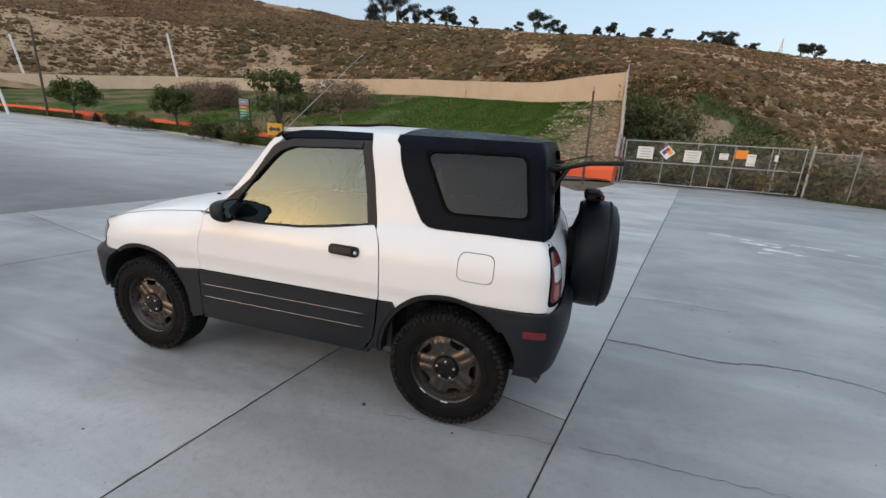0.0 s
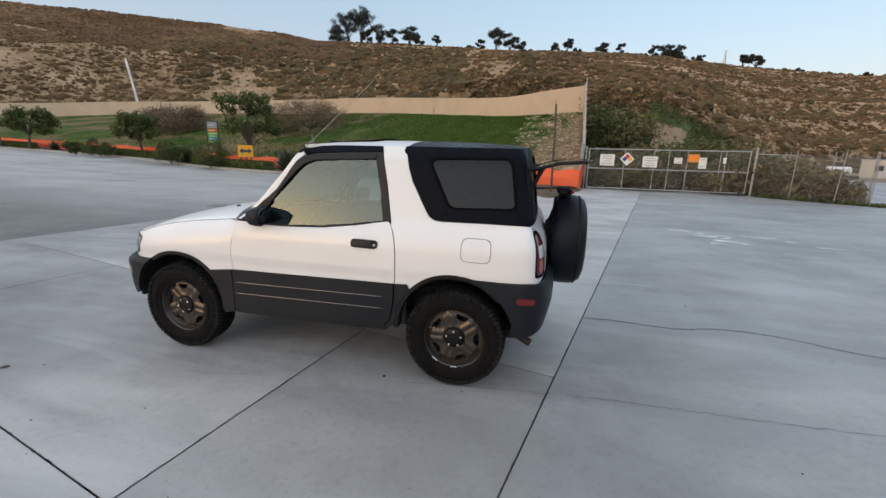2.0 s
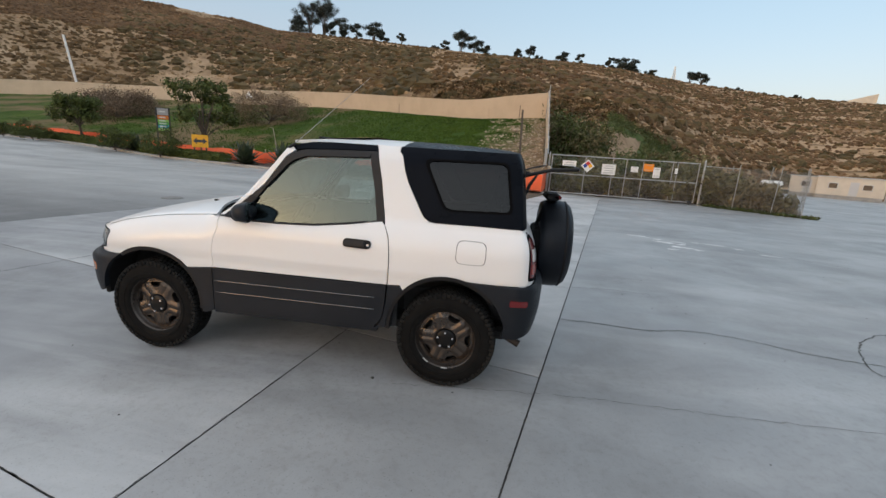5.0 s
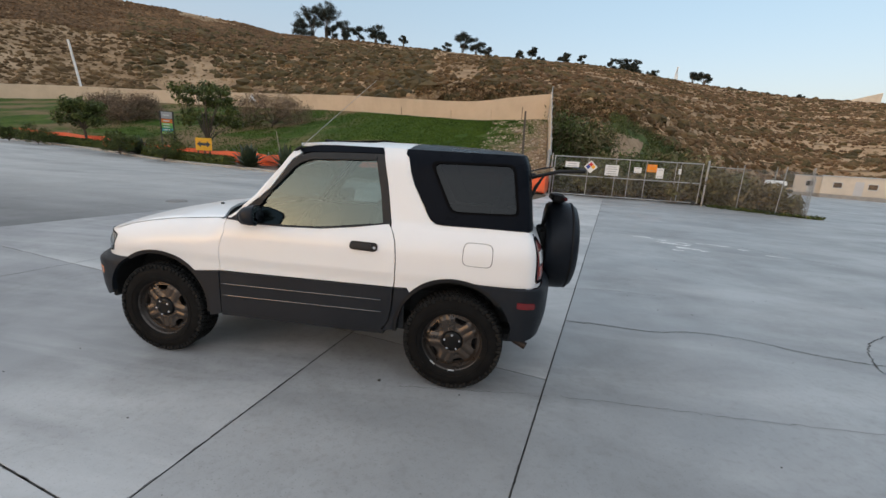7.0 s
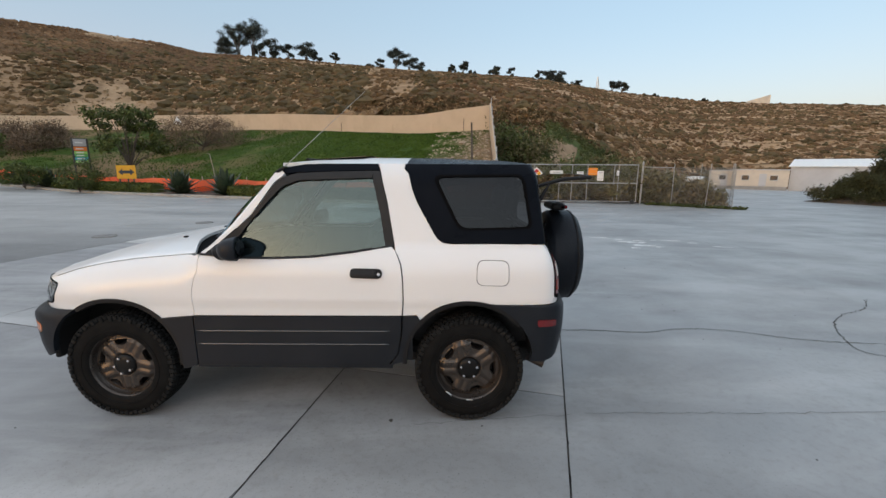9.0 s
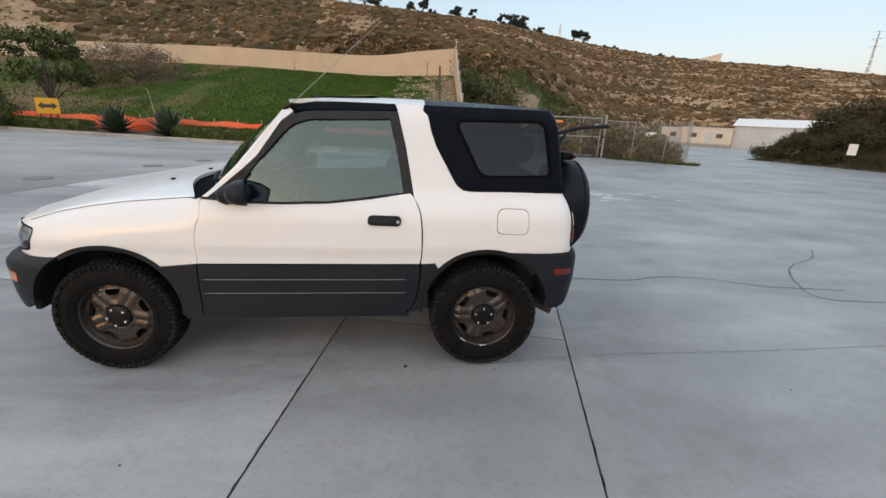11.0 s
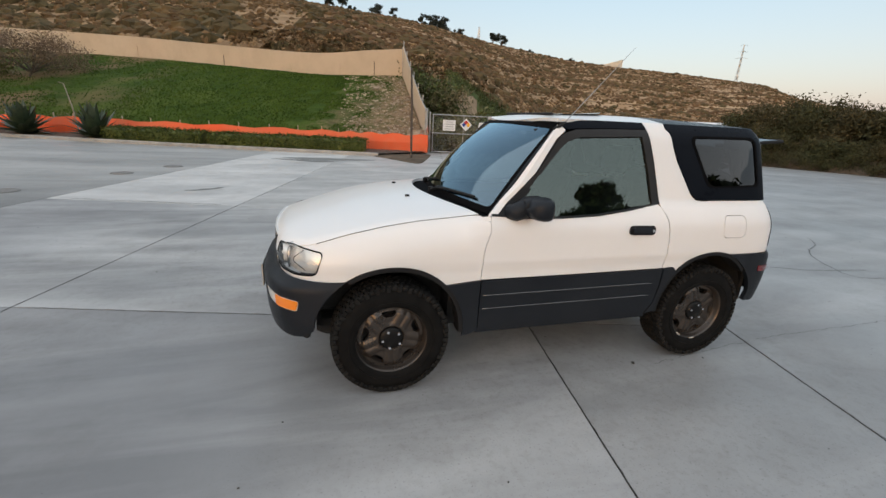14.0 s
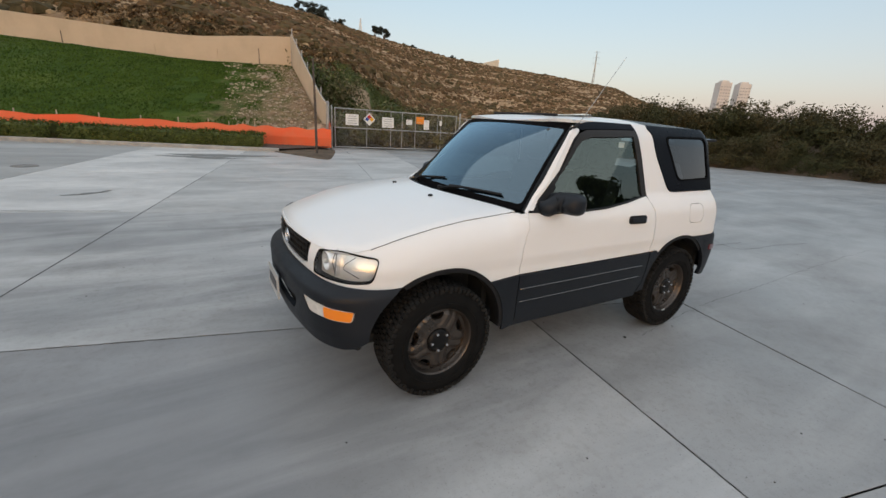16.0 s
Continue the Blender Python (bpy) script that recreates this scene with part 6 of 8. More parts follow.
for cx, cy, rad in ((-6.95, 6.19, 0.24), (-6.1, 8.75, 0.23), (-5.46, 10.25, 0.23)):
    ob = empty("manhole_cover", label="round cast iron manhole cover set in the paving", category="manhole", group="manhole covers in the yard")
    put("cover", *lathe([(0.0, 0.012), (rad * 0.9, 0.012), (rad * 0.92, 0.004)], (cx, cy, lie(cx, cy)), 28, "z"), IRON, ob)
    put("ring", *lathe([(rad * 0.94, 0.004), (rad * 0.94, 0.014), (rad, 0.014), (rad * 1.03, 0.002)], (cx, cy, lie(cx, cy)), 28, "z"), IRON, ob)
# dead leaf and grit
LEAF_DEAD = material("dead_leaf", (0.05, 0.032, 0.024), 0.8)
v = [(-0.032, 0, 0.003), (-0.014, 0.014, 0.010), (0.018, 0.015, 0.013), (0.034, 0.0, 0.006), (0.016, -0.012, 0.004), (-0.013, -0.011, 0.003)]
tagged(put("leaf", *moved((v, [(0, 1, 5), (1, 2, 4, 5), (2, 3, 4)]), Matrix.Translation((-2.064, -1.441, 0.0)) @ Matrix.Rotation(0.6, 4, 'Z')), LEAF_DEAD), "curled dead brown leaf on the concrete", "leaf")
r = np.random.default_rng(88)
bits = [pebble_shape(r, -6 + 14 * r.random(), -2.4 + 7 * r.random(), 0.0, 0.002 + 0.006 * r.random() ** 4) for _ in range(300)]
bits.append(pebble_shape(r, 0.604, -0.827, 0.004, 0.014))
tagged(put("grit", *join(*bits), CRACK), "scattered dark grit on the concrete", "grit", kind="stuff")

# ---------------------------------------------------------------- the car
from mathutils.geometry import delaunay_2d_cdt

PAINT = material("white_car_paint", (0.77, 0.763, 0.752), 0.30, second=(0.755, 0.748, 0.737), scale=1.5, coat=0.25)
PAINT.node_tree.nodes["Principled BSDF"].inputs["Coat Roughness"].default_value = 0.12
BLACK_PLASTIC = material("dark_grey_cladding", (0.0095, 0.0120, 0.0162), 0.47, second=(0.0130, 0.0160, 0.0210), scale=3, spec=0.24, bump=0.25, bump_scale=500, rough_var=0.08, bump_distance=0.002)
TOP_BLACK = material("satin_black_hardtop", (0.0035, 0.0048, 0.0080), 0.34, second=(0.0052, 0.0068, 0.0105), scale=4, spec=0.05, bump=0.2, bump_scale=400, rough_var=0.08, bump_distance=0.002)
RUBBER = material("tyre_rubber", (0.006, 0.006, 0.006), 0.66, second=(0.010, 0.0098, 0.0095), scale=9, spec=0.08, bump=0.2, bump_scale=150)
GLOSS_TRIM = material("glossy_dark_trim", (0.020, 0.020, 0.020), 0.08, spec=1.0, coat=1.0)
FRAME_GREY = material("matt_grey_frame", (0.014, 0.0133, 0.0132), 0.55, second=(0.019, 0.0180, 0.0176), scale=12, spec=0.3)
SEAL_MATT = material("matt_black_gasket", (0.003, 0.003, 0.0035), 0.9, spec=0.08)
# tread set paler than the sidewall rubber
TREAD = material("dusty_tread_rubber", (0.013, 0.0128, 0.0125), 0.85, second=(0.021, 0.0205, 0.0195), scale=14, spec=0.08, bump=0.2, bump_scale=120)
SEAL = material("black_rubber_seal", (0.008, 0.008, 0.009), 0.6, spec=0.3)
BRONZE = material("bronze_wheel_paint", (0.073, 0.062, 0.054), 0.33, metal=0.75, second=(0.080, 0.066, 0.056), scale=6, rough_var=0.06)
CAP_BLACK = material("gloss_black_cap", (0.006, 0.006, 0.006), 0.4, spec=0.2)
CHROME = material("chrome", (0.75, 0.75, 0.76), 0.12, metal=1.0)
SATIN_STEEL = material("exhaust_steel", (0.07, 0.06, 0.055), 0.55, metal=0.7, second=(0.045, 0.035, 0.03), scale=20)
INSIDE = material("dark_trim", (0.03, 0.03, 0.032), 0.8, second=(0.04, 0.04, 0.042), scale=8)
SEAT_CLOTH = material("grey_seat_cloth", (0.040, 0.042, 0.046), 0.95, second=(0.030, 0.031, 0.034), scale=20, bump=0.3, bump_scale=300)
UNDER = material("underbody", (0.014, 0.014, 0.014), 0.85)
AMBER = material("amber_lens", (0.85, 0.24, 0.01), 0.15, coat=0.6)
RED_LENS = material("red_lens", (0.13, 0.008, 0.010), 0.2, coat=0.3)
VINYL = material("blue_black_vinyl", (0.0065, 0.0085, 0.0125), 0.42, spec=0.2, second=(0.0095, 0.012, 0.0165), scale=5, bump=0.2, bump_scale=90)
CLEAR_LENS = material("clear_lens", (0.6, 0.6, 0.58), 0.12, coat=0.6, second=(0.5, 0.5, 0.49), scale=30)
REFLECTOR = material("lamp_reflector", (0.85, 0.85, 0.84), 0.2, metal=0.45, bump=0.15, bump_scale=40)
GLASS_CLEAR = glass("door_glass", (0.35, 0.41, 0.40), head_on=0.115, grazing=0.6, sheen=(0.86, 1.0, 0.92))
GLASS_SCREEN = glass("windscreen_glass", (0.13, 0.18, 0.20), head_on=0.19, grazing=0.9, power=3.0, sheen=(0.64, 0.86, 1.0))
GLASS_TINT = glass("smoked_glass", (0.055, 0.058, 0.062), head_on=0.030, power=3.2)
GLASS_LAMP = glass("lamp_cover_glass", (0.93, 0.94, 0.94))
MIRROR = material("mirror_glass", (0.20, 0.22, 0.25), 0.02, metal=1.0)
SIGNWHITE_PLATE = material("plate_white", (0.42, 0.42, 0.41), 0.5)

# plan of the lower body: from the middle of the nose along the left side to the middle of the tail
PLAN = spline([(-1.775, 0.0), (-1.765, 0.22), (-1.738, 0.42), (-1.695, 0.58), (-1.615, 0.70), (-1.50, 0.772), (-1.34, 0.808), (-1.15, 0.823), (-0.8, 0.83), (0.0, 0.833),
               (0.8, 0.832), (1.15, 0.832), (1.35, 0.830), (1.50, 0.824), (1.59, 0.802), (1.642, 0.74), (1.667, 0.60), (1.682, 0.30), (1.687, 0.0)], 14)
PLAN_U = [0.0]
for p, q in zip(PLAN, PLAN[1:]):
    PLAN_U.append(PLAN_U[-1] + float(np.hypot(q[0] - p[0], q[1] - p[1])))
PLAN_X, PLAN_Y = np.array([p[0] for p in PLAN]), np.array([p[1] for p in PLAN])
PLAN_U = np.array(PLAN_U)
PLAN_U -= np.interp(0.0, PLAN_X, PLAN_U)
U_NOSE, U_TAIL = PLAN_U[0], PLAN_U[-1]


def ux(x):
    """Place along the side line for a place along the car."""
    return float(np.interp(x, PLAN_X, PLAN_U))


def uy_front(y):
    k = len(PLAN) // 2
    return float(np.interp(y, PLAN_Y[:k], PLAN_U[:k]))


def uy_rear(y):
    k = len(PLAN) // 2
    return float(np.interp(-y, -PLAN_Y[k:], PLAN_U[k:]))


def hood_z(x, y):
    c = np.interp(x, [-1.80, -1.77, -1.70, -1.575, -1.365, -1.16, -0.956, -0.6, -0.3], [0.868, 0.886, 0.918, 0.960, 1.018, 1.062, 1.093, 1.125, 1.14])
    k = 0.052 + 0.024 * min(1.0, max(0.0, (-1.30 - x) / 0.35))
    return float(c - k * (abs(y) / 0.7) ** 2.4)


def inset(u, z):
    """How far the side lies inside the plan line at a height."""
    d = 0.0
    if z < 0.80:
        d += 0.010 * min(1.0, (0.80 - z) / 0.05) + 0.03 * max(0.0, 0.62 - z)
    d += 0.006 * max(0.0, (z - 0.80)) / 0.1
    if z > 0.93:
        d += 0.075 * min((z - 0.93) / 0.20, 1.0) ** 2.2
    # the wings roll in towards the bonnet line
    if u < -0.55:
        w = min(1.0, (-0.55 - u) / 0.12)
        s = seam_inset(u)
        zs = seam_z(u)
        t = max(0.0, min(1.1, (z - (zs - 0.20)) / 0.20))
        d = d * (1 - w) + w * (0.004 + s * t ** 2.3)
        if z < 0.80:
            d += w * 0.010 * min(1.0, (0.80 - z) / 0.05)
    return d


def seam_inset(u):
    return float(np.interp(u, [U_NOSE, uy_front(0.40), ux(-1.60), ux(-1.45), ux(-1.1), ux(-0.55)], [0.012, 0.02, 0.045, 0.068, 0.090, 0.098]))


def plan_at(u):
    x, y = float(np.interp(u, PLAN_U, PLAN_X)), float(np.interp(u, PLAN_U, PLAN_Y))
    e = 0.02
    tx = float(np.interp(u + e, PLAN_U, PLAN_X) - np.interp(u - e, PLAN_U, PLAN_X))
    ty = float(np.interp(u + e, PLAN_U, PLAN_Y) - np.interp(u - e, PLAN_U, PLAN_Y))
    k = math.hypot(tx, ty)
    return x, y, -ty / k, tx / k   # the outward normal


def seam_z(u):
    x, y, nx, ny = plan_at(u)
    s = seam_inset(u)
    return hood_z(x - nx * s, y - ny * s)


# plan of the roof's edge, point for point with the lower plan
ROOF = spline([(-1.775, 0.0), (-1.765, 0.22), (-1.735, 0.42), (-1.68, 0.5), (-1.59, 0.54), (-1.48, 0.55), (-1.34, 0.555), (-1.15, 0.56), (-0.8, 0.565), (0.0, 0.57),
               (0.8, 0.575), (1.13, 0.575), (1.30, 0.575), (1.41, 0.570), (1.462, 0.548), (1.484, 0.49), (1.495, 0.36), (1.503, 0.18), (1.507, 0.0)], 14)
ROOF_X, ROOF_Y = np.array([p[0] for p in ROOF]), np.array([p[1] for p in ROOF])
Z_BELT, Z_ROOF = 1.13, 1.62


def skin(u, z, out=0.0):
    """Point of the left side's skin; out lifts it off the skin."""
    x, y, nx, ny = plan_at(u)
    d = inset(u, min(z, Z_BELT))
    px, py = x - nx * d, y - ny * d
    if z > Z_BELT:
        t = (0.20 * (z - Z_BELT) + 0.042 * max(0.0, (z - 1.50) / 0.12) ** 2) / (0.20 * (Z_ROOF - Z_BELT) + 0.042)
        rx, ry = float(np.interp(u, PLAN_U, ROOF_X)), float(np.interp(u, PLAN_U, ROOF_Y))
        px, py = px + (rx - px) * t, py + (ry - py) * t
    return Vector((px + nx * out, -(py + ny * out), z))


def at_x(x, z):
    """Place along the skin whose point lies at x, on the side or the rear corner."""
    lo, hi = -1.5, uy_rear(0.3)
    for _ in range(40):
        mid = (lo + hi) / 2
        if skin(mid, z).x < x:
            lo = mid
        else:
            hi = mid
    return (lo + hi) / 2


def skin_normal(u, z):
    e = 0.012
    a = skin(u + e, z) - skin(u - e, z)
    b = skin(u, z + e) - skin(u, z - e)
    n = b.cross(a)
    n.normalize()
    x, y, nx, ny = plan_at(u)
    if n.dot(Vector((nx, -ny, 0.15))) < 0:
        n = -n
    return n


def inside(p, poly):
    x, y = p
    c = False
    for (x0, y0), (x1, y1) in zip(poly, poly[1:] + poly[:1]):
        if (y0 > y) != (y1 > y) and x < (x1 - x0) * (y - y0) / (y1 - y0) + x0:
            c = not c
    return c


def dense(poly, step):
    out = []
    for (x0, y0), (x1, y1) in zip(poly, poly[1:] + poly[:1]):
        n = max(1, int(math.ceil(math.hypot(x1 - x0, y1 - y0) / step)))
        out += [(x0 + (x1 - x0) * k / n, y0 + (y1 - y0) * k / n) for k in range(n)]
    return out


def rounded(poly, r, n=5):
    """Corners of a polygon rounded; r may be one number or one a corner."""
    out = []
    k = len(poly)
    for i, p in enumerate(poly):
        q = r[i] if hasattr(r, "__len__") else r
        p, a, b = Vector(p), Vector(poly[i - 1]), Vector(poly[(i + 1) % k])
        if q <= 0:
            out.append(tuple(p))
            continue
        da, db = (a - p), (b - p)
        q = min(q, da.length * 0.49, db.length * 0.49)
        s, e = p + da.normalized() * q, p + db.normalized() * q
        for j in range(n + 1):
            t = j / n
            v = s * (1 - t) ** 2 + p * 2 * t * (1 - t) + e * t * t
            out.append((v.x, v.y))
    return out


def sheet(outline, holes, place, normal, name, mat, parent, step=0.03, depth=0.014, label="", flip=False):
    """A panel cut from a curved skin: its outline and holes in the skin's own plane, a folded-in rim all round."""
    loops = [dense(outline, step)] + [dense(h, step) for h in holes]
    pts, edges = [], []
    for lp in loops:
        o = len(pts)
        pts += lp
        edges += [(o + i, o + (i + 1) % len(lp)) for i in range(len(lp))]
    xs, zs = [p[0] for p in loops[0]], [p[1] for p in loops[0]]
    nx, nz = int((max(xs) - min(xs)) / step), int((max(zs) - min(zs)) / step)
    edge_arr = np.array(pts)
    for i in range(1, nx + 1):
        for j in range(1, nz + 1):
            p = (min(xs) + i * step, min(zs) + j * step)
            if np.min(np.abs(edge_arr[:, 0] - p[0]) + np.abs(edge_arr[:, 1] - p[1])) < step * 0.6:
                continue
            if inside(p, loops[0]) and not any(inside(p, h) for h in loops[1:]):
                pts.append(p)
    v2, e2, f2, _, _, _ = delaunay_2d_cdt([Vector(p) for p in pts], edges, [], 0, 1e-6)
    faces = []
    for f in f2:
        c = (sum(v2[i].x for i in f) / len(f), sum(v2[i].y for i in f) / len(f))
        if inside(c, loops[0]) and not any(inside(c, h) for h in loops[1:]):
            faces.append(tuple(f))
    used = sorted({i for f in faces for i in f})
    remap = {i: k for k, i in enumerate(used)}
    verts = [place(v2[i].x, v2[i].y) for i in used]
    nrms = [normal(v2[i].x, v2[i].y) for i in used]
    faces = [tuple(remap[i] for i in f) for f in faces]
    fixed = []
    for f in faces:
        a, b, c = (verts[i] for i in f[:3])
        fixed.append(f if (b - a).cross(c - a).dot(nrms[f[0]]) > 0 else tuple(reversed(f)))
    # rim
    count = {}
    for f in fixed:
        for a, b in zip(f, f[1:] + f[:1]):
            count[(a, b)] = True
    rim = [(a, b) for (a, b) in count if (b, a) not in count]
    n0 = len(verts)
    allv, alln = list(verts), list(nrms)
    allf = list(fixed)
    if depth > 0:
        for a, b in rim:
            k = len(allv)
            ia, ib = verts[a] - nrms[a] * depth, verts[b] - nrms[b] * depth
            wall_n = (verts[b] - verts[a]).cross(-nrms[a])
            if wall_n.length < 1e-9:
                continue
            wall_n.normalize()
            allv += [verts[a], verts[b], ib, ia]
            alln += [-wall_n] * 4
            allf.append((k + 1, k, k + 3, k + 2))
    me = mesh_of(name, allv, allf, mat, True)
    me.normals_split_custom_set_from_vertices([tuple(n) for n in alln])
    ob = new(name, me)
    ob.parent = parent
    if label:
        ob["label"] = label
    return ob


def mirrored(ob, name=None):
    """The same part on the right side: a mesh of its own, turned about the middle plane."""
    src = ob.data
    me = src.copy()
    me.name = ob.name
    co = np.empty(len(me.vertices) * 3)
    me.vertices.foreach_get("co", co)
    co = co.reshape(-1, 3)
    nr = np.array([tuple(c.vector) for c in src.corner_normals])
    li = np.empty(len(src.loops), int)
    src.loops.foreach_get("vertex_index", li)
    vn = np.zeros((len(co), 3))
    vn[li] = nr
    co[:, 1] *= -1
    vn[:, 1] *= -1
    faces = [tuple(reversed(p.vertices)) for p in src.polygons]
    me2 = mesh_of(ob.name, co.tolist(), faces, src.materials[0], bool(src.polygons[0].use_smooth))
    if src.polygons[0].use_smooth:
        me2.normals_split_custom_set_from_vertices([tuple(n) for n in vn])
    bpy.data.meshes.remove(me)
    o = new(ob.name, me2)
    o.parent = ob.parent
    if "label" in ob:
        o["label"] = ob["label"]
    return o


car = empty("car", label="white two-door off-road car with black hardtop and grey cladding", category="car")
both = []      # parts of the left side that also stand on the right


def side_part(name, outline, mat, holes=(), out=0.0, depth=0.014, step=0.03, label="", parent=None, both_sides=True):
    ob = sheet(outline, list(holes), lambda u, z: skin(u, z, out), skin_normal, name, mat, parent or car, step, depth, label)
    if both_sides:
        both.append(ob)
    return ob


def front_arch(a):
    """Point of the front wheel opening at an angle; it reaches further ahead of the tyre than behind it."""
    c = math.cos(radians(a))
    return ux(FX) + RA * c * (1.085 if c < 0 else 1.0), AZ + RA * math.sin(radians(a)) * 0.965


G = 0.0019     # half a panel gap
FX, RX, AZ = -1.09, 1.09, 0.405
RA = 0.405
seam_u = [ux(-0.60) + (ux(-1.52) - ux(-0.60)) * i / 18 for i in range(19)]


# --- wing
def bonnet_normal(x, y):
    e = 0.01
    n = Vector((-(hood_z(x + e, y) - hood_z(x - e, y)) / (2 * e), -(hood_z(x, y + e) - hood_z(x, y - e)) / (2 * e), 1))
    return n.normalized()


U_LAMP_OUT, U_LAMP_IN = ux(-1.475), uy_front(0.455)
lamp = rounded([(U_LAMP_IN, 0.740), (U_LAMP_IN + 0.045, 0.872), (ux(-1.65), 0.892), (U_LAMP_OUT, 0.868), (ux(-1.512), 0.752), (ux(-1.61), 0.740)], [0.02, 0.03, 0.05, 0.03, 0.035, 0.05])
U_G = uy_front(0.385)
grille_hole = [(U_NOSE, 0.748), (uy_front(0.30), 0.752), (U_G, 0.775), (uy_front(0.405), 0.885), (uy_front(0.34), 0.893), (U_NOSE, 0.897)]
wing_arch = [front_arch(a) for a in np.linspace(44, 126, 18)]
nose_seam = [(u, seam_z(u)) for u in np.linspace(ux(-1.52), U_NOSE, 14)[1:]]
wing = ([(-0.590 - G, 0.697)] + wing_arch + [(ux(-1.36), 0.712), (ux(-1.44), 0.702), (ux(-1.52), 0.700), (ux(-1.60), 0.700), (uy_front(0.55), 0.702), (uy_front(0.3), 0.704), (U_NOSE, 0.704)]
        + [(U_NOSE, 0.746)] + [(u, z - 0.004) for u, z in grille_hole[1:3]] + [(u + 0.004, z) for u, z in grille_hole[3:4]] + [(uy_front(0.36), 0.900), (U_NOSE, 0.902)]
        + [(u, z - 0.0005) for u, z in reversed(nose_seam)] + [(u, seam_z(u) - 0.0015) for u in reversed(seam_u)]
        + [(-0.548 - G, 1.035), (-0.545 - G, 0.985), (-0.570 - G, 0.922), (-0.585 - G, 0.86), (-0.588 - G, 0.80)])
lamp_hole = rounded([(U_LAMP_IN - 0.006, 0.735), (U_LAMP_IN + 0.041, 0.878), (ux(-1.65), 0.898), (U_LAMP_OUT + 0.006, 0.874), (ux(-1.506), 0.746), (ux(-1.61), 0.734)], [0.02, 0.03, 0.05, 0.03, 0.035, 0.05])


def nose_w(u):
    """1 round the nose, where bonnet and wing run into one another, less along the open seam, where both edges are rolled."""
    return 0.62 + 0.38 * smooth01((ux(-1.47) - u) / (ux(-1.47) - ux(-1.57)))


def seam_normal(u):
    """Shared normal of the rolled edge between nose and bonnet."""
    x, y, nx, ny = plan_at(u)
    d = seam_inset(u)
    return (skin_normal(max(u, U_NOSE + 0.03), seam_z(u) - 0.05) + bonnet_normal(x - nx * d, -(y - ny * d))).normalized()


def wing_normal(u, z):
    n = skin_normal(u, z)
    w = nose_w(u)
    if w > 0:
        n = n.lerp(seam_normal(u), w * smooth01(1 - (seam_z(u) - z) / 0.06)).normalized()
    return n


both.append(sheet(wing, [lamp_hole], skin, wing_normal, "wing", PAINT, car, 0.03, 0.014, "white front wing with flared arch"))


def nose(v, z, out=0.0):
    """Skin round the nose; v is the way from the middle, positive to the left side."""
    p = skin(U_NOSE + abs(v), z, out)
    return p if v >= 0 else Vector((p.x, -p.y, p.z))


def tail(v, z, out=0.0):
    p = skin(U_TAIL - abs(v), z, out)
    return p if v >= 0 else Vector((p.x, -p.y, p.z))


def nose_normal(v, z):
    n = skin_normal(max(U_NOSE + abs(v), U_NOSE + 0.03), z)
    return n if v >= 0 else Vector((n.x, -n.y, n.z))


def tail_normal(v, z):
    n = skin_normal(min(U_TAIL - abs(v), U_TAIL - 0.03), z)
    return n if v >= 0 else Vector((n.x, -n.y, n.z))


def two_sided(half):
    """Outline given from the middle outwards and back to the middle, completed on the other side."""
    return half + [(-v, z) for v, z in reversed(half)]


# --- bonnet
left_edge = []
for u in list(seam_u) + [q[0] for q in nose_seam]:
    x, y, nx, ny = plan_at(u)
    s = seam_inset(u) + 0.0032 * (1 - smooth01((ux(-1.47) - u) / 0.08))
    left_edge.append((x - nx * s, -(y - ny * s)))
rear_edge = [(-0.82 + 0.21 * (y / 0.69) ** 2, y) for y in np.linspace(0.69, -0.69, 21)]
bonnet_outline = left_edge + [(x, -y) for x, y in reversed(left_edge[:-1])] + [p for p in rear_edge[1:-1]]


NOSE_EDGE = [(u, *p) for u, p in zip(list(seam_u) + [q[0] for q in nose_seam], left_edge) if nose_w(u) > 0]


def rolled_normal(x, y):
    n = bonnet_normal(x, -abs(y))
    d, u = min((math.hypot(ex - x, ey + abs(y)), eu) for eu, ex, ey in NOSE_EDGE)
    n = n.lerp(seam_normal(u), nose_w(u) * smooth01(1 - d / 0.08)).normalized()
    return n if y <= 0 else Vector((n.x, -n.y, n.z))


bonnet = sheet(bonnet_outline, [], lambda x, y: Vector((x, y, hood_z(x, y) + 0.0005)), rolled_normal, "bonnet", PAINT, car, 0.035, 0.02, "smooth white bonnet")
for x, y in ((-0.93, -0.28), (-0.93, 0.28)):
    z = hood_z(x, y)
    put("washer_jet", *moved(box(-0.014, -0.012, -0.004, 0.014, 0.012, 0.012, 0.004), Matrix.Translation((x, y, z))), SEAL, bonnet)

both.append(put("bonnet_seal", *tube([(x, y - 0.0016, hood_z(x, y) - 0.0012) for x, y in left_edge[:len(seam_u)]], 0.0014, 6), SEAL_MATT, car, "thin dark gap along the bonnet", True))

# --- cowl, windscreen, wipers
def screen_foot(s):
    return Vector((-0.690 + 0.165 * s * s, 0.722 * s, 1.082 - 0.020 * s * s))


def screen_head(s):
    return Vector((-0.170 + 0.095 * s * s, 0.584 * s, 1.590 - 0.014 * s * s))


def screen(s, t):
    p = screen_foot(s).lerp(screen_head(s), t)
    return p + Vector((-0.045, 0, 0.04)) * (4 * t * (1 - t)) * (1 - 0.90 * s * s)


def screen_normal(s, t):
    e = 0.02
    n = (screen(s + e, t) - screen(s - e, t)).cross(screen(s, t + e) - screen(s, t - e))
    return -n.normalized() if n.x > 0 else n.normalized()


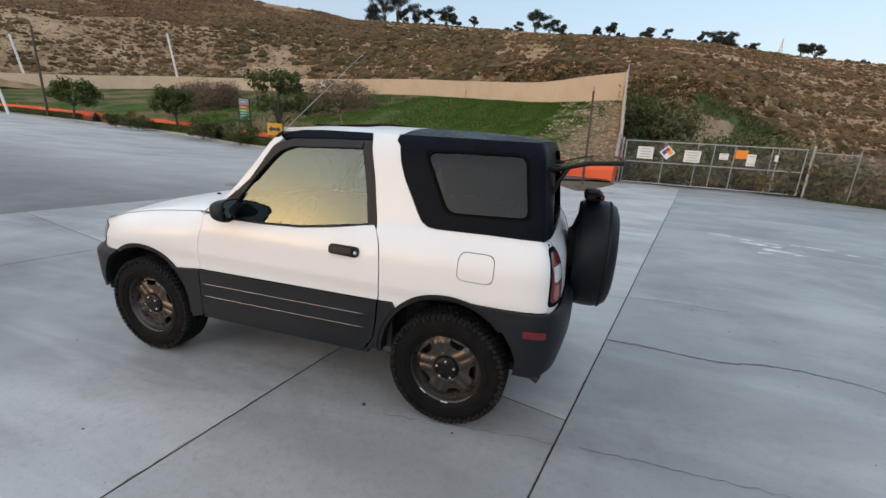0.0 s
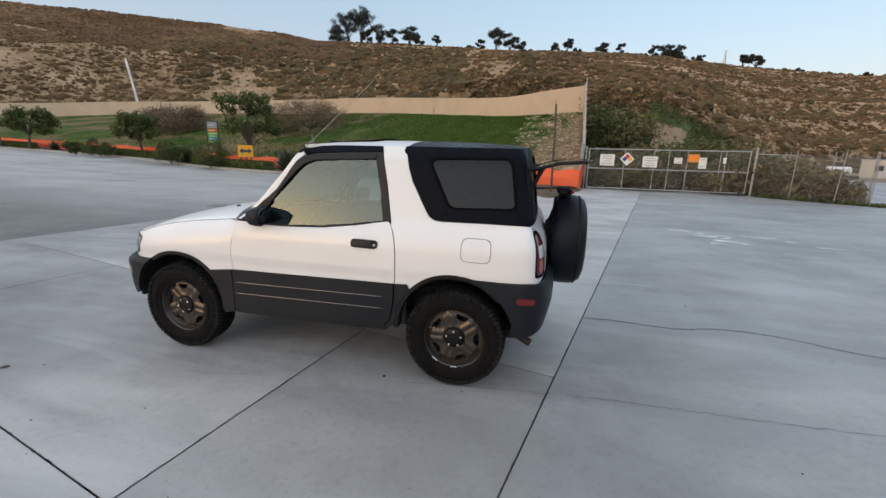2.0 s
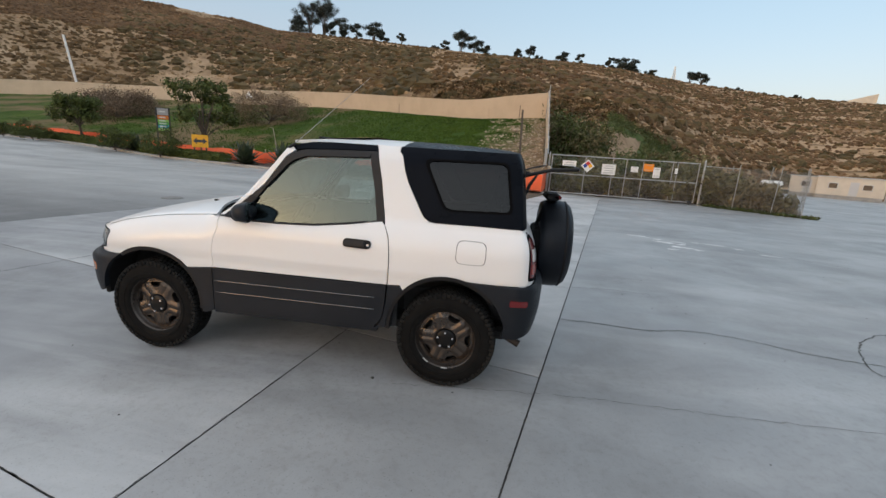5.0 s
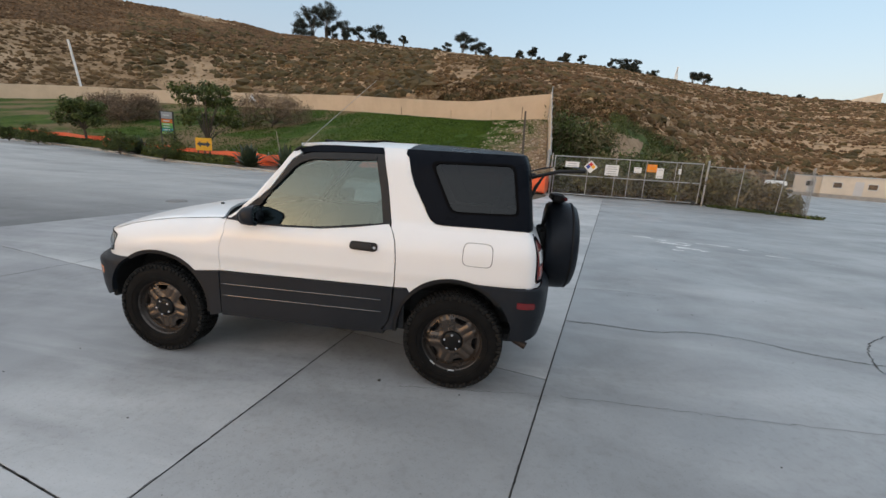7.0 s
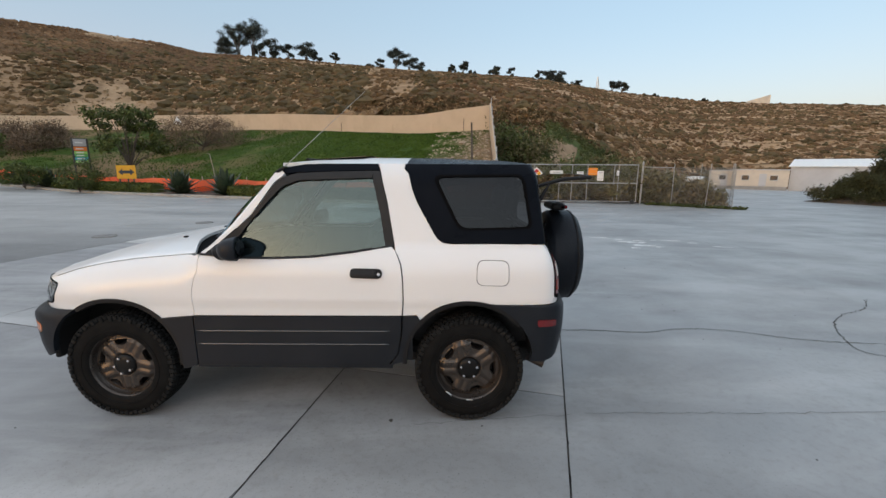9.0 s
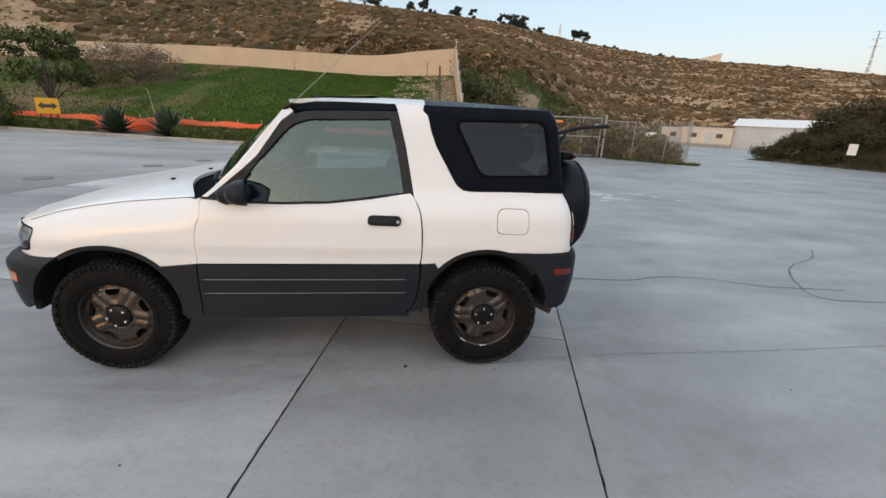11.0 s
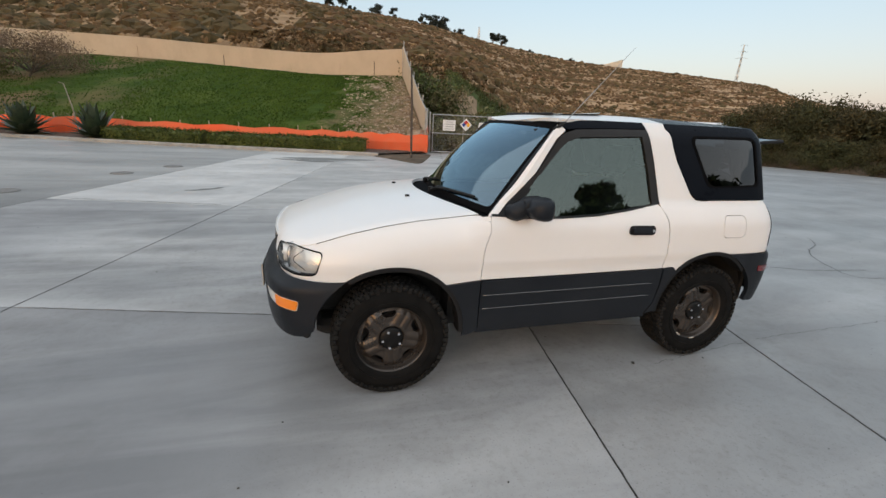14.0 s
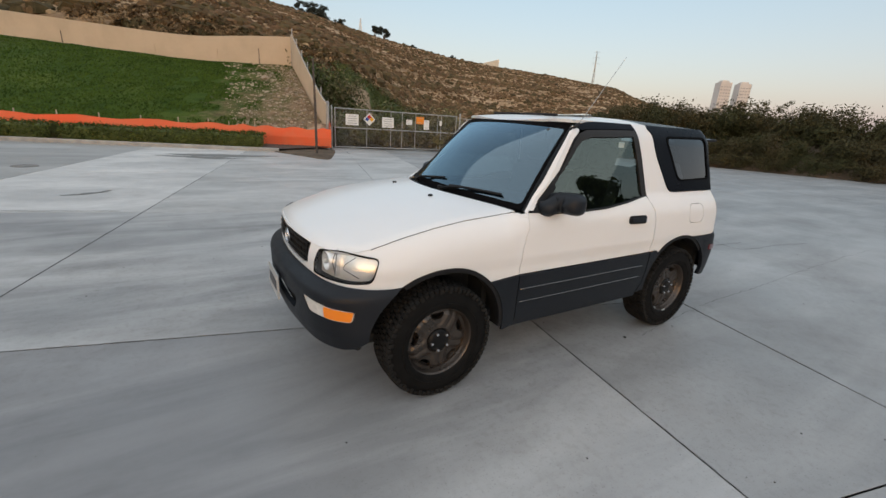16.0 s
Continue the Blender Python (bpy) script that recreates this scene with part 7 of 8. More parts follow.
vs, fs = [], []
for i in range(25):
    y = 0.70 * (1 - i / 12)
    s = y / 0.722
    a = Vector((-0.82 + 0.21 * (y / 0.69) ** 2 - 0.02, y, 0))
    a.z = hood_z(a.x, y) - 0.022
    b = screen_foot(max(-1, min(1, s))) + Vector((0.03, 0, -0.004))
    vs += [a, a.lerp(b, 0.5) + Vector((0, 0, -0.006)), b]
for i in range(24):
    fs += [(3 * i, 3 * i + 3, 3 * i + 4, 3 * i + 1), (3 * i + 1, 3 * i + 4, 3 * i + 5, 3 * i + 2)]
put("cowl", vs, fs, SEAL_MATT, car, "black plastic cowl below the windscreen", True)


def glass_normal(s, t):
    """Shading normal, bent more evenly than the frame and tilted up to mirror sky."""
    n = screen_normal(s, t)
    return Vector((n.x, n.y * 0.62, n.z + 0.08)).normalized()


windscreen = sheet([(-0.985, 0.005), (0.985, 0.005), (0.985, 0.99), (-0.985, 0.99)], [], screen, glass_normal, "windscreen", GLASS_SCREEN, car, 0.07, 0.0, "raked clear windscreen glass")
sheet([(-0.995, 0.0), (0.995, 0.0), (0.995, 1.018), (-0.995, 1.018)], [rounded([(-0.955, 0.055), (0.955, 0.055), (0.95, 0.955), (-0.95, 0.955)], 0.05)],
      lambda s, t: screen(s, t) + screen_normal(s, t) * 0.002, screen_normal, "windscreen_border", SEAL_MATT, car, 0.05, 0.004, "black band round the windscreen")
for y0, y1, t1 in ((-0.02, -0.55, 0.10), (0.50, 0.02, 0.12)):
    p0 = screen(y0 / 0.722, 0.0) + Vector((-0.02, 0, 0.012))
    n = screen_normal(0, 0.1) * 0.022
    p1, p2 = screen((y0 + y1) / 2 / 0.722, 0.075) + n, screen(y1 / 0.722, t1) + n
    wiper = put("wiper", *tube([p0, p0.lerp(p1, 0.5) + n * 0.8, p1], [0.011, 0.010, 0.007], 6), SEAL, car, "black wiper arm")
    put("blade", *tube([p1 + (p1 - p2) * 0.6 - n * 0.5, p1 - n * 0.2, p2 - n * 0.5], 0.009, 6), SEAL, wiper)
    put("spindle", *lathe([(0.0, 0.02), (0.018, 0.018), (0.022, -0.03)], p0, 12, "z"), SEAL, wiper)

# --- door, its cladding, frame and glass
BELT = [(0.618, 1.120), (0.50, 1.103), (0.377, 1.084), (0.155, 1.058), (-0.099, 1.048), (-0.349, 1.049), (-0.478, 1.063), (-0.540, 1.066)]
door_face = [(-0.590 + G, 0.699), (0.682 - G, 0.709), (0.689 - G, 0.76), (0.690 - G, 0.82), (0.689 - G, 0.90), (0.684 - G, 0.965), (0.676 - G, 1.02), (0.660 - G, 1.062), (0.640, 1.098)] + BELT[0:] + [(-0.549 + G, 1.035), (-0.546 + G, 0.985), (-0.570 + G, 0.922), (-0.585 + G, 0.86), (-0.588 + G, 0.80)]
door = side_part("door", door_face, PAINT, label="white door, closed")
frame_out = [(-0.500, 1.069), (-0.478, 1.066), (-0.349, 1.052), (-0.099, 1.051), (0.155, 1.061), (0.377, 1.087), (0.50, 1.106), (0.632, 1.124), (0.585, 1.383), (0.536, 1.575), (0.25, 1.568), (0.022, 1.557), (-0.062, 1.530), (-0.105, 1.499), (-0.246, 1.301)]
pane_out = [(-0.415, 1.066), (-0.349, 1.059), (-0.099, 1.057), (0.155, 1.067), (0.377, 1.093), (0.50, 1.112), (0.578, 1.125), (0.546, 1.31), (0.492, 1.533), (0.25, 1.527), (0.040, 1.512), (-0.045, 1.482), (-0.092, 1.445), (-0.222, 1.298)]
side_part("door_frame", frame_out, FRAME_GREY, [pane_out], out=0.002, label="black window frame", parent=door)
n_low, n_high = skin_normal(0.1, 1.16), skin_normal(0.1, 1.50)


def pane_normal(u, z):
    """Evenly bent glass."""
    n = n_low.lerp(n_high, (z - 1.06) / 0.47)
    return (n + Vector((0.03 * (u - 0.1), 0, 0))).normalized()


pane = sheet([(u * 1.01, z) for u, z in pane_out], [], lambda u, z: skin(u, z, -0.010), pane_normal, "door_window", GLASS_CLEAR, door, 0.03, 0.0, "clear door glass, wound up")
both.append(pane)
side_part("rain_guard", [(-0.262, 1.275), (-0.222, 1.298), (-0.092, 1.446), (-0.045, 1.484), (0.040, 1.514), (0.49, 1.533), (0.49, 1.563), (0.25, 1.560), (0.022, 1.549), (-0.062, 1.522), (-0.105, 1.491)], FRAME_GREY, out=0.012, depth=0.02, label="dark smoked rain guard along the window", parent=door)
side_part("belt_seal", [(u, z + 0.002) for u, z in BELT[1:]] + [(u, z + 0.014) for u, z in reversed(BELT[1:])], SEAL, out=0.006, depth=0.01, parent=door)
side_part("door_cladding", [(-0.592 + G, 0.39), (0.60, 0.392), (0.655, 0.47), (0.676 - G, 0.58), (0.682 - G, 0.703), (-0.590 + G, 0.693)], BLACK_PLASTIC, out=0.012, label="dark grey plastic door cladding", parent=door)
for za, zb in ((0.604, 0.612), (0.518, 0.526)):
    both.append(put("rib", *tube([skin(u, za + (zb - za) * (u + 0.58) / 1.18, 0.0135) for u in np.linspace(-0.575, 0.605, 30)], 0.0045, 8), GLOSS_TRIM, door, "glossy moulded rib", True))
side_part("sill_strip", [(-0.60, 0.355), (0.62, 0.358), (0.62, 0.388), (-0.60, 0.386)], BLACK_PLASTIC, out=-0.002, depth=0.05)
# handle: a flat grip in a dark bezel
handle_out = rounded([(0.372, 0.945), (0.565, 0.940), (0.568, 1.000), (0.378, 1.003)], [0.03, 0.03, 0.03, 0.03], 6)
handle = side_part("door_handle", handle_out, SEAL, out=0.010, depth=0.012, step=0.02, label="black door handle", parent=door)
side_part("grip", rounded([(0.385, 0.962), (0.53, 0.960), (0.53, 0.993), (0.388, 0.995)], 0.014, 5), BLACK_PLASTIC, out=0.028, depth=0.02, step=0.02, parent=door)
p = skin(0.548, 0.968, 0.012)
lock = put("lock", *lathe([(0.0, -0.004), (0.010, -0.003), (0.011, 0.004)], p, 14), CHROME, door)
both.append(lock)

# --- pillars and roof
pillar = [(-0.560, 1.071), (-0.504, 1.071), (-0.251, 1.303), (-0.112, 1.502), (-0.068, 1.535), (-0.050, 1.553), (-0.080, 1.578), (-0.105, 1.566), (-0.204, 1.43), (-0.352, 1.235), (-0.560, 1.060)]
side_part("windscreen_pillar", pillar, PAINT, out=0.004, depth=0.03, label="white windscreen pillar")
vs, fs = [], []
for i in range(21):
    t = i / 20
    b = screen(-0.985, t) + screen_normal(-0.98, t) * 0.003
    za = 1.062 + (1.574 - 1.062) * t
    front = [(1.060, -0.560), (1.235, -0.352), (1.43, -0.204), (1.566, -0.105), (1.578, -0.080)]
    a = skin(float(np.interp(za, [q[0] for q in front], [q[1] for q in front])) + 0.004, za, 0.004)
    vs += [a, a.lerp(b, 0.5) + Vector((-0.006, -0.004, 0.004)), b, b - screen_normal(-0.98, t) * 0.02]
for i in range(20):
    fs += [(4 * i + k, 4 * i + 4 + k, 4 * i + 5 + k, 4 * i + 1 + k) for k in range(3)]
both.append(put("screen_seal", vs, [f for i, f in enumerate(fs) if i % 3], SEAL, car, "black rubber seal beside the windscreen", True))
both.append(put("pillar_face", vs, fs[::3], PAINT, car, "white front face of the windscreen pillar", True))
both.append(put("pillar_lining", [(Vector(v) + Vector((0.045, 0.03, -0.02))) for v in vs], fs, INSIDE, car))
side_part("pillar_trim", [(-0.545, 1.08), (-0.25, 1.303), (-0.095, 1.49), (-0.050, 1.54), (-0.08, 1.572), (-0.195, 1.43), (-0.342, 1.235)], INSIDE, out=-0.036, depth=0.0)
side_part("hoop_trim", [(0.53, 1.60), (0.575, 1.40), (0.628, 1.13), (0.90, 1.13), (0.86, 1.21), (0.76, 1.40), (0.70, 1.60)], INSIDE, out=-0.03, depth=0.0)
side_part("cowl_side", [(-0.548, 1.039), (-0.545, 1.066), (-0.590, 1.060), (-0.640, 1.055), (-0.602, 1.046)], PAINT, out=0.001)
side_part("roof_rail", [(-0.085, 1.571), (-0.030, 1.556), (0.022, 1.563), (0.25, 1.573), (0.533, 1.580), (0.520, 1.617), (0.20, 1.616), (0.06, 1.610), (-0.02, 1.595), (-0.085, 1.576)], TOP_BLACK, out=0.003, depth=0.014, label="black band above the door")
roof_c = lambda x: float(np.interp(x, [-0.175, -0.12, -0.04, 0.08, 0.4, 0.9, 1.30, 1.45, 1.51], [1.592, 1.618, 1.636, 1.650, 1.664, 1.664, 1.652, 1.638, 1.624]))


def roof_z(x, y):
    c = roof_c(x)
    return c - (c - min(c - 0.002, 1.617)) * min(1.0, abs(y) / 0.57) ** 2.6


def roof_normal(x, y):
    e = 0.015
    return Vector((-(roof_z(x + e, y) - roof_z(x - e, y)) / (2 * e), -(roof_z(x, y + e) - roof_z(x, y - e)) / (2 * e), 1)).normalized()


front = [(screen_head(s).x, screen_head(s).y) for s in np.linspace(1, -1, 15)]
white_roof = [(-0.06, -0.571), (0.25, -0.571), (0.70, -0.574), (0.70, 0.574), (0.25, 0.571), (-0.06, 0.571)] + front
hole = rounded([(0.02, -0.36), (0.40, -0.36), (0.40, 0.36), (0.02, 0.36)], 0.06)
sheet(white_roof, [hole], lambda x, y: Vector((x, y, roof_z(x, y))), roof_normal, "roof", PAINT, car, 0.045, 0.02, "white front roof with a sunroof")
sunroof = sheet(rounded([(0.03, -0.35), (0.39, -0.35), (0.39, 0.35), (0.03, 0.35)], 0.05), [], lambda x, y: Vector((x, y, roof_z(x, y) + 0.006 + 0.03 * (x - 0.03))), roof_normal, "sunroof", GLASS_TINT, car, 0.05, 0.008, "dark sunroof glass, tilted up")
put("deflector", *moved(box(-0.012, -0.36, 0.0, 0.012, 0.36, 0.018, 0.005), Matrix.Translation((0.005, 0, roof_c(0.0) - 0.004))), SEAL, sunroof)
sheet([(0.703, -0.574)] + [(x, -y) for x, y in zip(ROOF_X, ROOF_Y) if x > 0.75 and y > 0.0] + [(x, y) for x, y in reversed(list(zip(ROOF_X, ROOF_Y))) if x > 0.75] + [(0.703, 0.574)],
      [], lambda x, y: Vector((x, y, roof_z(x, y))), roof_normal, "hardtop_roof", TOP_BLACK, car, 0.045, 0.02, "black hardtop roof")

# --- rear quarter with the white hoop, filler flap
def shrink(poly, k):
    cx, cz = sum(p[0] for p in poly) / len(poly), sum(p[1] for p in poly) / len(poly)
    return [(cx + (x - cx) * k, cz + (z - cz) * k * 0.985) for x, z in poly]


rear_arch = [(RX + RA * math.cos(radians(a)), AZ + RA * math.sin(radians(a)) * 0.99) for a in np.linspace(137, 74, 18)]
U_LAMP_A, U_LAMP_B = uy_rear(0.782), uy_rear(0.62)
quarter = ([(0.687 + G, 0.709), (0.775, 0.713)] + rear_arch + [(1.26, 0.786), (1.40, 0.784), (at_x(1.50, 0.78), 0.785), (at_x(1.58, 0.78), 0.787), (U_LAMP_B - 0.02, 0.790), (U_LAMP_B - 0.02, 1.128)]
           + [(at_x(1.585, 1.12), 1.128), (at_x(1.50, 1.13), 1.138), (1.25, 1.140), (0.985, 1.137), (0.932, 1.143), (0.895, 1.168), (0.872, 1.202), (0.825, 1.285), (0.766, 1.389), (0.735, 1.47), (0.722, 1.524), (0.712, 1.56), (0.685, 1.585), (0.688, 1.618)]
           + [(0.524, 1.618), (0.540, 1.575), (0.589, 1.383), (0.637, 1.124), (0.642, 1.100), (0.663 + G, 1.062), (0.680 + G, 1.02), (0.688 + G, 0.965), (0.693 + G, 0.90), (0.694 + G, 0.82), (0.692 + G, 0.76)])
flap = rounded([(1.135, 0.905), (1.325, 0.902), (1.325, 1.048), (1.140, 1.050)], 0.045, 6)
flap_hole = rounded([(1.131, 0.901), (1.329, 0.898), (1.329, 1.052), (1.136, 1.054)], 0.047, 6)
lamp_rear = rounded([(U_LAMP_A, 0.83), (U_LAMP_B, 0.825), (U_LAMP_B, 1.095), (U_LAMP_A + 0.035, 1.098), (U_LAMP_A + 0.005, 1.0)], [0.02, 0.02, 0.05, 0.05, 0.06])
side_part("quarter_panel", quarter, PAINT, [flap_hole, [(u * 1.0, z) for u, z in lamp_rear]], label="white rear quarter with a broad roof hoop")
side_part("filler_flap", flap, PAINT, label="square white filler flap")
side_part("filler_recess", rounded([(1.12, 0.89), (1.34, 0.887), (1.34, 1.063), (1.125, 1.065)], 0.047, 6), SEAL, out=-0.009, depth=0.0)
side_part("lamp_surround", shrink(lamp_rear, 1.10), SEAL_MATT, [shrink(lamp_rear, 0.95)], out=0.005, depth=0.012, step=0.02)
tl = side_part("tail_lamp", lamp_rear, RED_LENS, out=0.004, depth=0.02, label="tall red tail lamp")
side_part("lens", rounded([(U_LAMP_A + 0.030, 0.945), (U_LAMP_B - 0.012, 0.945), (U_LAMP_B - 0.012, 1.02), (U_LAMP_A + 0.032, 1.022)], 0.015), CLEAR_LENS, out=0.008, depth=0.006, step=0.02, label="clear upper lens", parent=tl)
side_part("lens", rounded([(U_LAMP_A + 0.025, 0.86), (U_LAMP_B - 0.012, 0.855), (U_LAMP_B - 0.012, 0.925), (U_LAMP_A + 0.028, 0.927)], 0.012), material("amber_smoked", (0.30, 0.075, 0.06), 0.25, coat=0.3), out=0.008, depth=0.006, step=0.02, parent=tl)

# --- hardtop with its side windows and the rear opening
def hv(x, z):
    return U_TAIL - at_x(x, z)


win = rounded([(hv(1.04, 1.232), 1.232), (hv(1.455, 1.245), 1.245), (hv(1.405, 1.545), 1.548), (hv(0.885, 1.54), 1.540)], [0.05, 0.04, 0.05, 0.06], 6)
half = [(0.0, 1.135), (U_TAIL - U_LAMP_B, 1.133), (hv(1.585, 1.133), 1.134), (hv(1.50, 1.145), 1.144), (hv(1.25, 1.146), 1.146), (hv(0.985, 1.144), 1.144), (hv(0.936, 1.149), 1.149), (hv(0.899, 1.173), 1.173), (hv(0.878, 1.204), 1.204),
        (hv(0.830, 1.287), 1.287), (hv(0.771, 1.391), 1.391), (hv(0.740, 1.472), 1.472), (hv(0.727, 1.526), 1.526), (hv(0.716, 1.564), 1.564), (hv(0.690, 1.588), 1.588), (hv(0.692, 1.618), 1.618), (hv(1.30, 1.618), 1.618), (0.0, 1.618)]
rear_hole = rounded([(-0.50, 1.165), (0.50, 1.165), (0.42, 1.575), (-0.42, 1.575)], 0.06)
win_r = [(-v, z) for v, z in win]
hardtop = sheet(two_sided(half), [shrink(win, 1.06), shrink(win_r, 1.06), rear_hole], lambda v, z: tail(v, z, 0.006), tail_normal, "hardtop", TOP_BLACK, car, 0.032, 0.03, "satin black hardtop over the rear")


for w in (win, win_r):
    sheet(shrink(w, 1.09), [shrink(w, 1.005)], lambda v, z: tail(v, z, 0.009), tail_normal, "window_seal", SEAL_MATT, hardtop, 0.035, 0.012)
    sheet(shrink(w, 1.06), [], lambda v, z: tail(v, z, 0.002), tail_normal, "side_window", GLASS_TINT, hardtop, 0.05, 0.0, "smoked rear side window")

# --- tailgate with spare wheel
tailgate = sheet(two_sided([(0.0, 0.80), (U_TAIL - U_LAMP_B - 0.008, 0.80), (U_TAIL - U_LAMP_B - 0.008, 1.126), (0.0, 1.128)]), [], tail, tail_normal, "tailgate", PAINT, car, 0.04, 0.02, "white side-hinged tailgate")
SPX, SPZ, SPR = 1.840, 0.930, 0.350
cover = put("spare_wheel_cover", *lathe([(0.0, 0.118), (0.20, 0.122), (0.27, 0.118), (0.315, 0.100), (0.340, 0.065), (0.350, 0.02), (SPR, -0.05), (0.345, -0.10), (0.33, -0.125), (0.0, -0.125)], (SPX, 0.03, SPZ), 56, "x"), VINYL, car, "soft black spare wheel cover", True)
put("seam", *lathe([(0.338, 0.06), (0.347, 0.066), (0.347, 0.056), (0.340, 0.05)], (SPX, 0.03, SPZ), 56, "x"), SEAL, cover)
put("spare_bracket", *box(1.66, -0.14, 0.84, 1.76, 0.20, 1.07, 0.02), UNDER, car)
brake = put("brake_lamp", *moved(box(-0.06, -0.14, -0.028, 0.05, 0.14, 0.024, 0.016), Matrix.Translation((1.79, 0.0, 1.318))), SEAL, car, "black housing of the high brake lamp")
put("lens", *moved(box(0.0, -0.12, -0.016, 0.056, 0.12, 0.012, 0.006), Matrix.Translation((1.79, -0.02, 1.318))), RED_LENS, brake)
put("stalk", *tube([(1.69, -0.02, 1.08), (1.735, -0.02, 1.22), (1.775, -0.02, 1.30)], 0.016, 8), SEAL, brake)

# --- raised rear window


def hatch(a, y):
    """a runs from the hinge to the free end."""
    return Vector((1.535 + a * 0.38 - 0.025 * (abs(y) / 0.5) ** 2 * a, y, 1.482 + 0.080 * a + 0.014 * 4 * a * (1 - a) - 0.008 * (abs(y) / 0.5) ** 2 - 0.014 * smooth01((a - 0.86) / 0.14)))


hn = lambda a, y: Vector((-0.20, 0, 1)).normalized()
hatch_glass = sheet(rounded([(0.0, -0.45), (1.0, -0.50), (1.0, 0.50), (0.0, 0.45)], [0.05, 0.1, 0.1, 0.05]), [], hatch, hn, "rear_window", glass("hatch_glass", (0.07, 0.058, 0.05), head_on=0.04), car, 0.06, 0.014, "smoked rear window, raised open")
put("rim", *tube([hatch(0.02, -0.45), hatch(0.5, -0.475), hatch(0.97, -0.49), hatch(1.0, -0.4), hatch(1.0, 0.0), hatch(1.0, 0.4), hatch(0.97, 0.49), hatch(0.5, 0.475), hatch(0.02, 0.45)], 0.012, 8), SEAL, hatch_glass)
put("handle", *moved(box(-0.02, -0.06, -0.022, 0.012, 0.06, 0.008, 0.006), Matrix.Translation(hatch(0.97, -0.12))), SEAL, hatch_glass)
for y in (-0.47, 0.47):
    put("strut", *tube([(1.545, y * 1.03, 1.34), (1.575, y * 1.02, 1.42), hatch(0.24, y) - Vector((0, 0, 0.01))], [0.012, 0.012, 0.007], 8), SEAL, hatch_glass)
for y in (-0.3, 0.3):
    put("hinge", *moved(box(-0.035, -0.035, -0.012, 0.05, 0.035, 0.016, 0.008), Matrix.Translation((1.53, y, 1.488))), SEAL, hatch_glass)

# --- cladding round the arches and the bumpers
arch_f = [(ux(FX) + RA * math.cos(radians(a)), AZ + RA * math.sin(radians(a)) * 0.965) for a in np.linspace(44, -8, 12)]
side_part("wing_cladding", [(-0.594 - G, 0.693)] + arch_f + [(-0.655, 0.355), (-0.60, 0.372), (-0.594 - G, 0.40)], BLACK_PLASTIC, out=0.012, label="dark grey cladding behind the front arch")
arch_r = [(RX + RA * math.cos(radians(a)), AZ + RA * math.sin(radians(a)) * 0.99) for a in np.linspace(180, 137, 10)]
side_part("quarter_cladding", [(0.66, 0.46), (0.612, 0.388)] + arch_r + [(0.775, 0.709), (0.690 + G, 0.705), (0.683 + G, 0.58)], BLACK_PLASTIC, out=0.012, label="dark grey cladding ahead of the rear arch")


def lip(cx, k, a0, a1, name):
    ahead = lambda a: 1.085 if cx < 0 and math.cos(radians(a)) < 0 else 1.0
    out = [(cx + (RA + 0.002) * ahead(a) * math.cos(radians(a)), AZ + (RA + 0.002) * math.sin(radians(a)) * k) for a in np.linspace(a0, a1, 26)]
    inn = [(cx + (RA - 0.024) * ahead(a) * math.cos(radians(a)), AZ + (RA - 0.024) * math.sin(radians(a)) * k) for a in np.linspace(a1, a0, 26)]
    side_part(name, out + inn, SEAL, out=0.006, depth=0.09, label="dark arch lip")


lip(ux(FX), 0.965, -5, 126, "arch_lip")
lip(RX, 0.99, 40, 182, "arch_lip")

NB = ux(-1.34) - U_NOSE


def bump_out(v, z):
    f = abs(v) / NB
    b = float(np.interp(f, [0, 0.42, 0.66, 0.82, 1.0], [0.074, 0.082, 0.080, 0.045, 0.018]))
    s = float(np.interp(z, [0.34, 0.40, 0.46, 0.55, 0.635, 0.655, 0.680, 0.700, 0.716, 0.735], [0.50, 0.70, 0.86, 0.94, 0.98, 1.0, 0.90, 0.62, 0.22, 0.04]))
    return b * s


def bumper_place(v, z):
    return nose(v, z, bump_out(v, z))


def numeric_normal(place, ref):
    def n(a, b):
        e = 0.008
        q = (place(a + e, b) - place(a - e, b)).cross(place(a, b + e) - place(a, b - e)).normalized()
        return q if q.dot(ref(a, b)) > 0 else -q
    return n


arch_front = [(front_arch(a)[0] - U_NOSE, front_arch(a)[1]) for a in np.linspace(126, 176, 12)]
bump_half = [(0.0, 0.734), (0.30, 0.734), (uy_front(0.55) - U_NOSE, 0.728), (ux(-1.60) - U_NOSE, 0.722), (ux(-1.50) - U_NOSE, 0.717), (ux(-1.42) - U_NOSE, 0.716), (ux(-1.36) - U_NOSE, 0.718)] + arch_front + [(ux(-1.57) - U_NOSE, 0.395), (ux(-1.615) - U_NOSE, 0.385), (ux(-1.69) - U_NOSE, 0.395), (0.4, 0.425), (0.0, 0.435)]
va, vb = uy_front(0.50) - U_NOSE, ux(-1.585) - U_NOSE
sig = rounded([(va - 0.02, 0.642), (va + 0.03, 0.565), (vb, 0.548), (vb + 0.015, 0.612)], 0.02)
sig_r = [(-v, z) for v, z in sig]
slot = rounded([(-0.36, 0.50), (0.36, 0.50), (0.40, 0.59), (-0.40, 0.59)], 0.03)
front_bumper = sheet(two_sided(bump_half), [sig, sig_r, slot], bumper_place, numeric_normal(bumper_place, nose_normal), "front_bumper", BLACK_PLASTIC, car, 0.022, 0.03, "dark grey plastic front bumper")
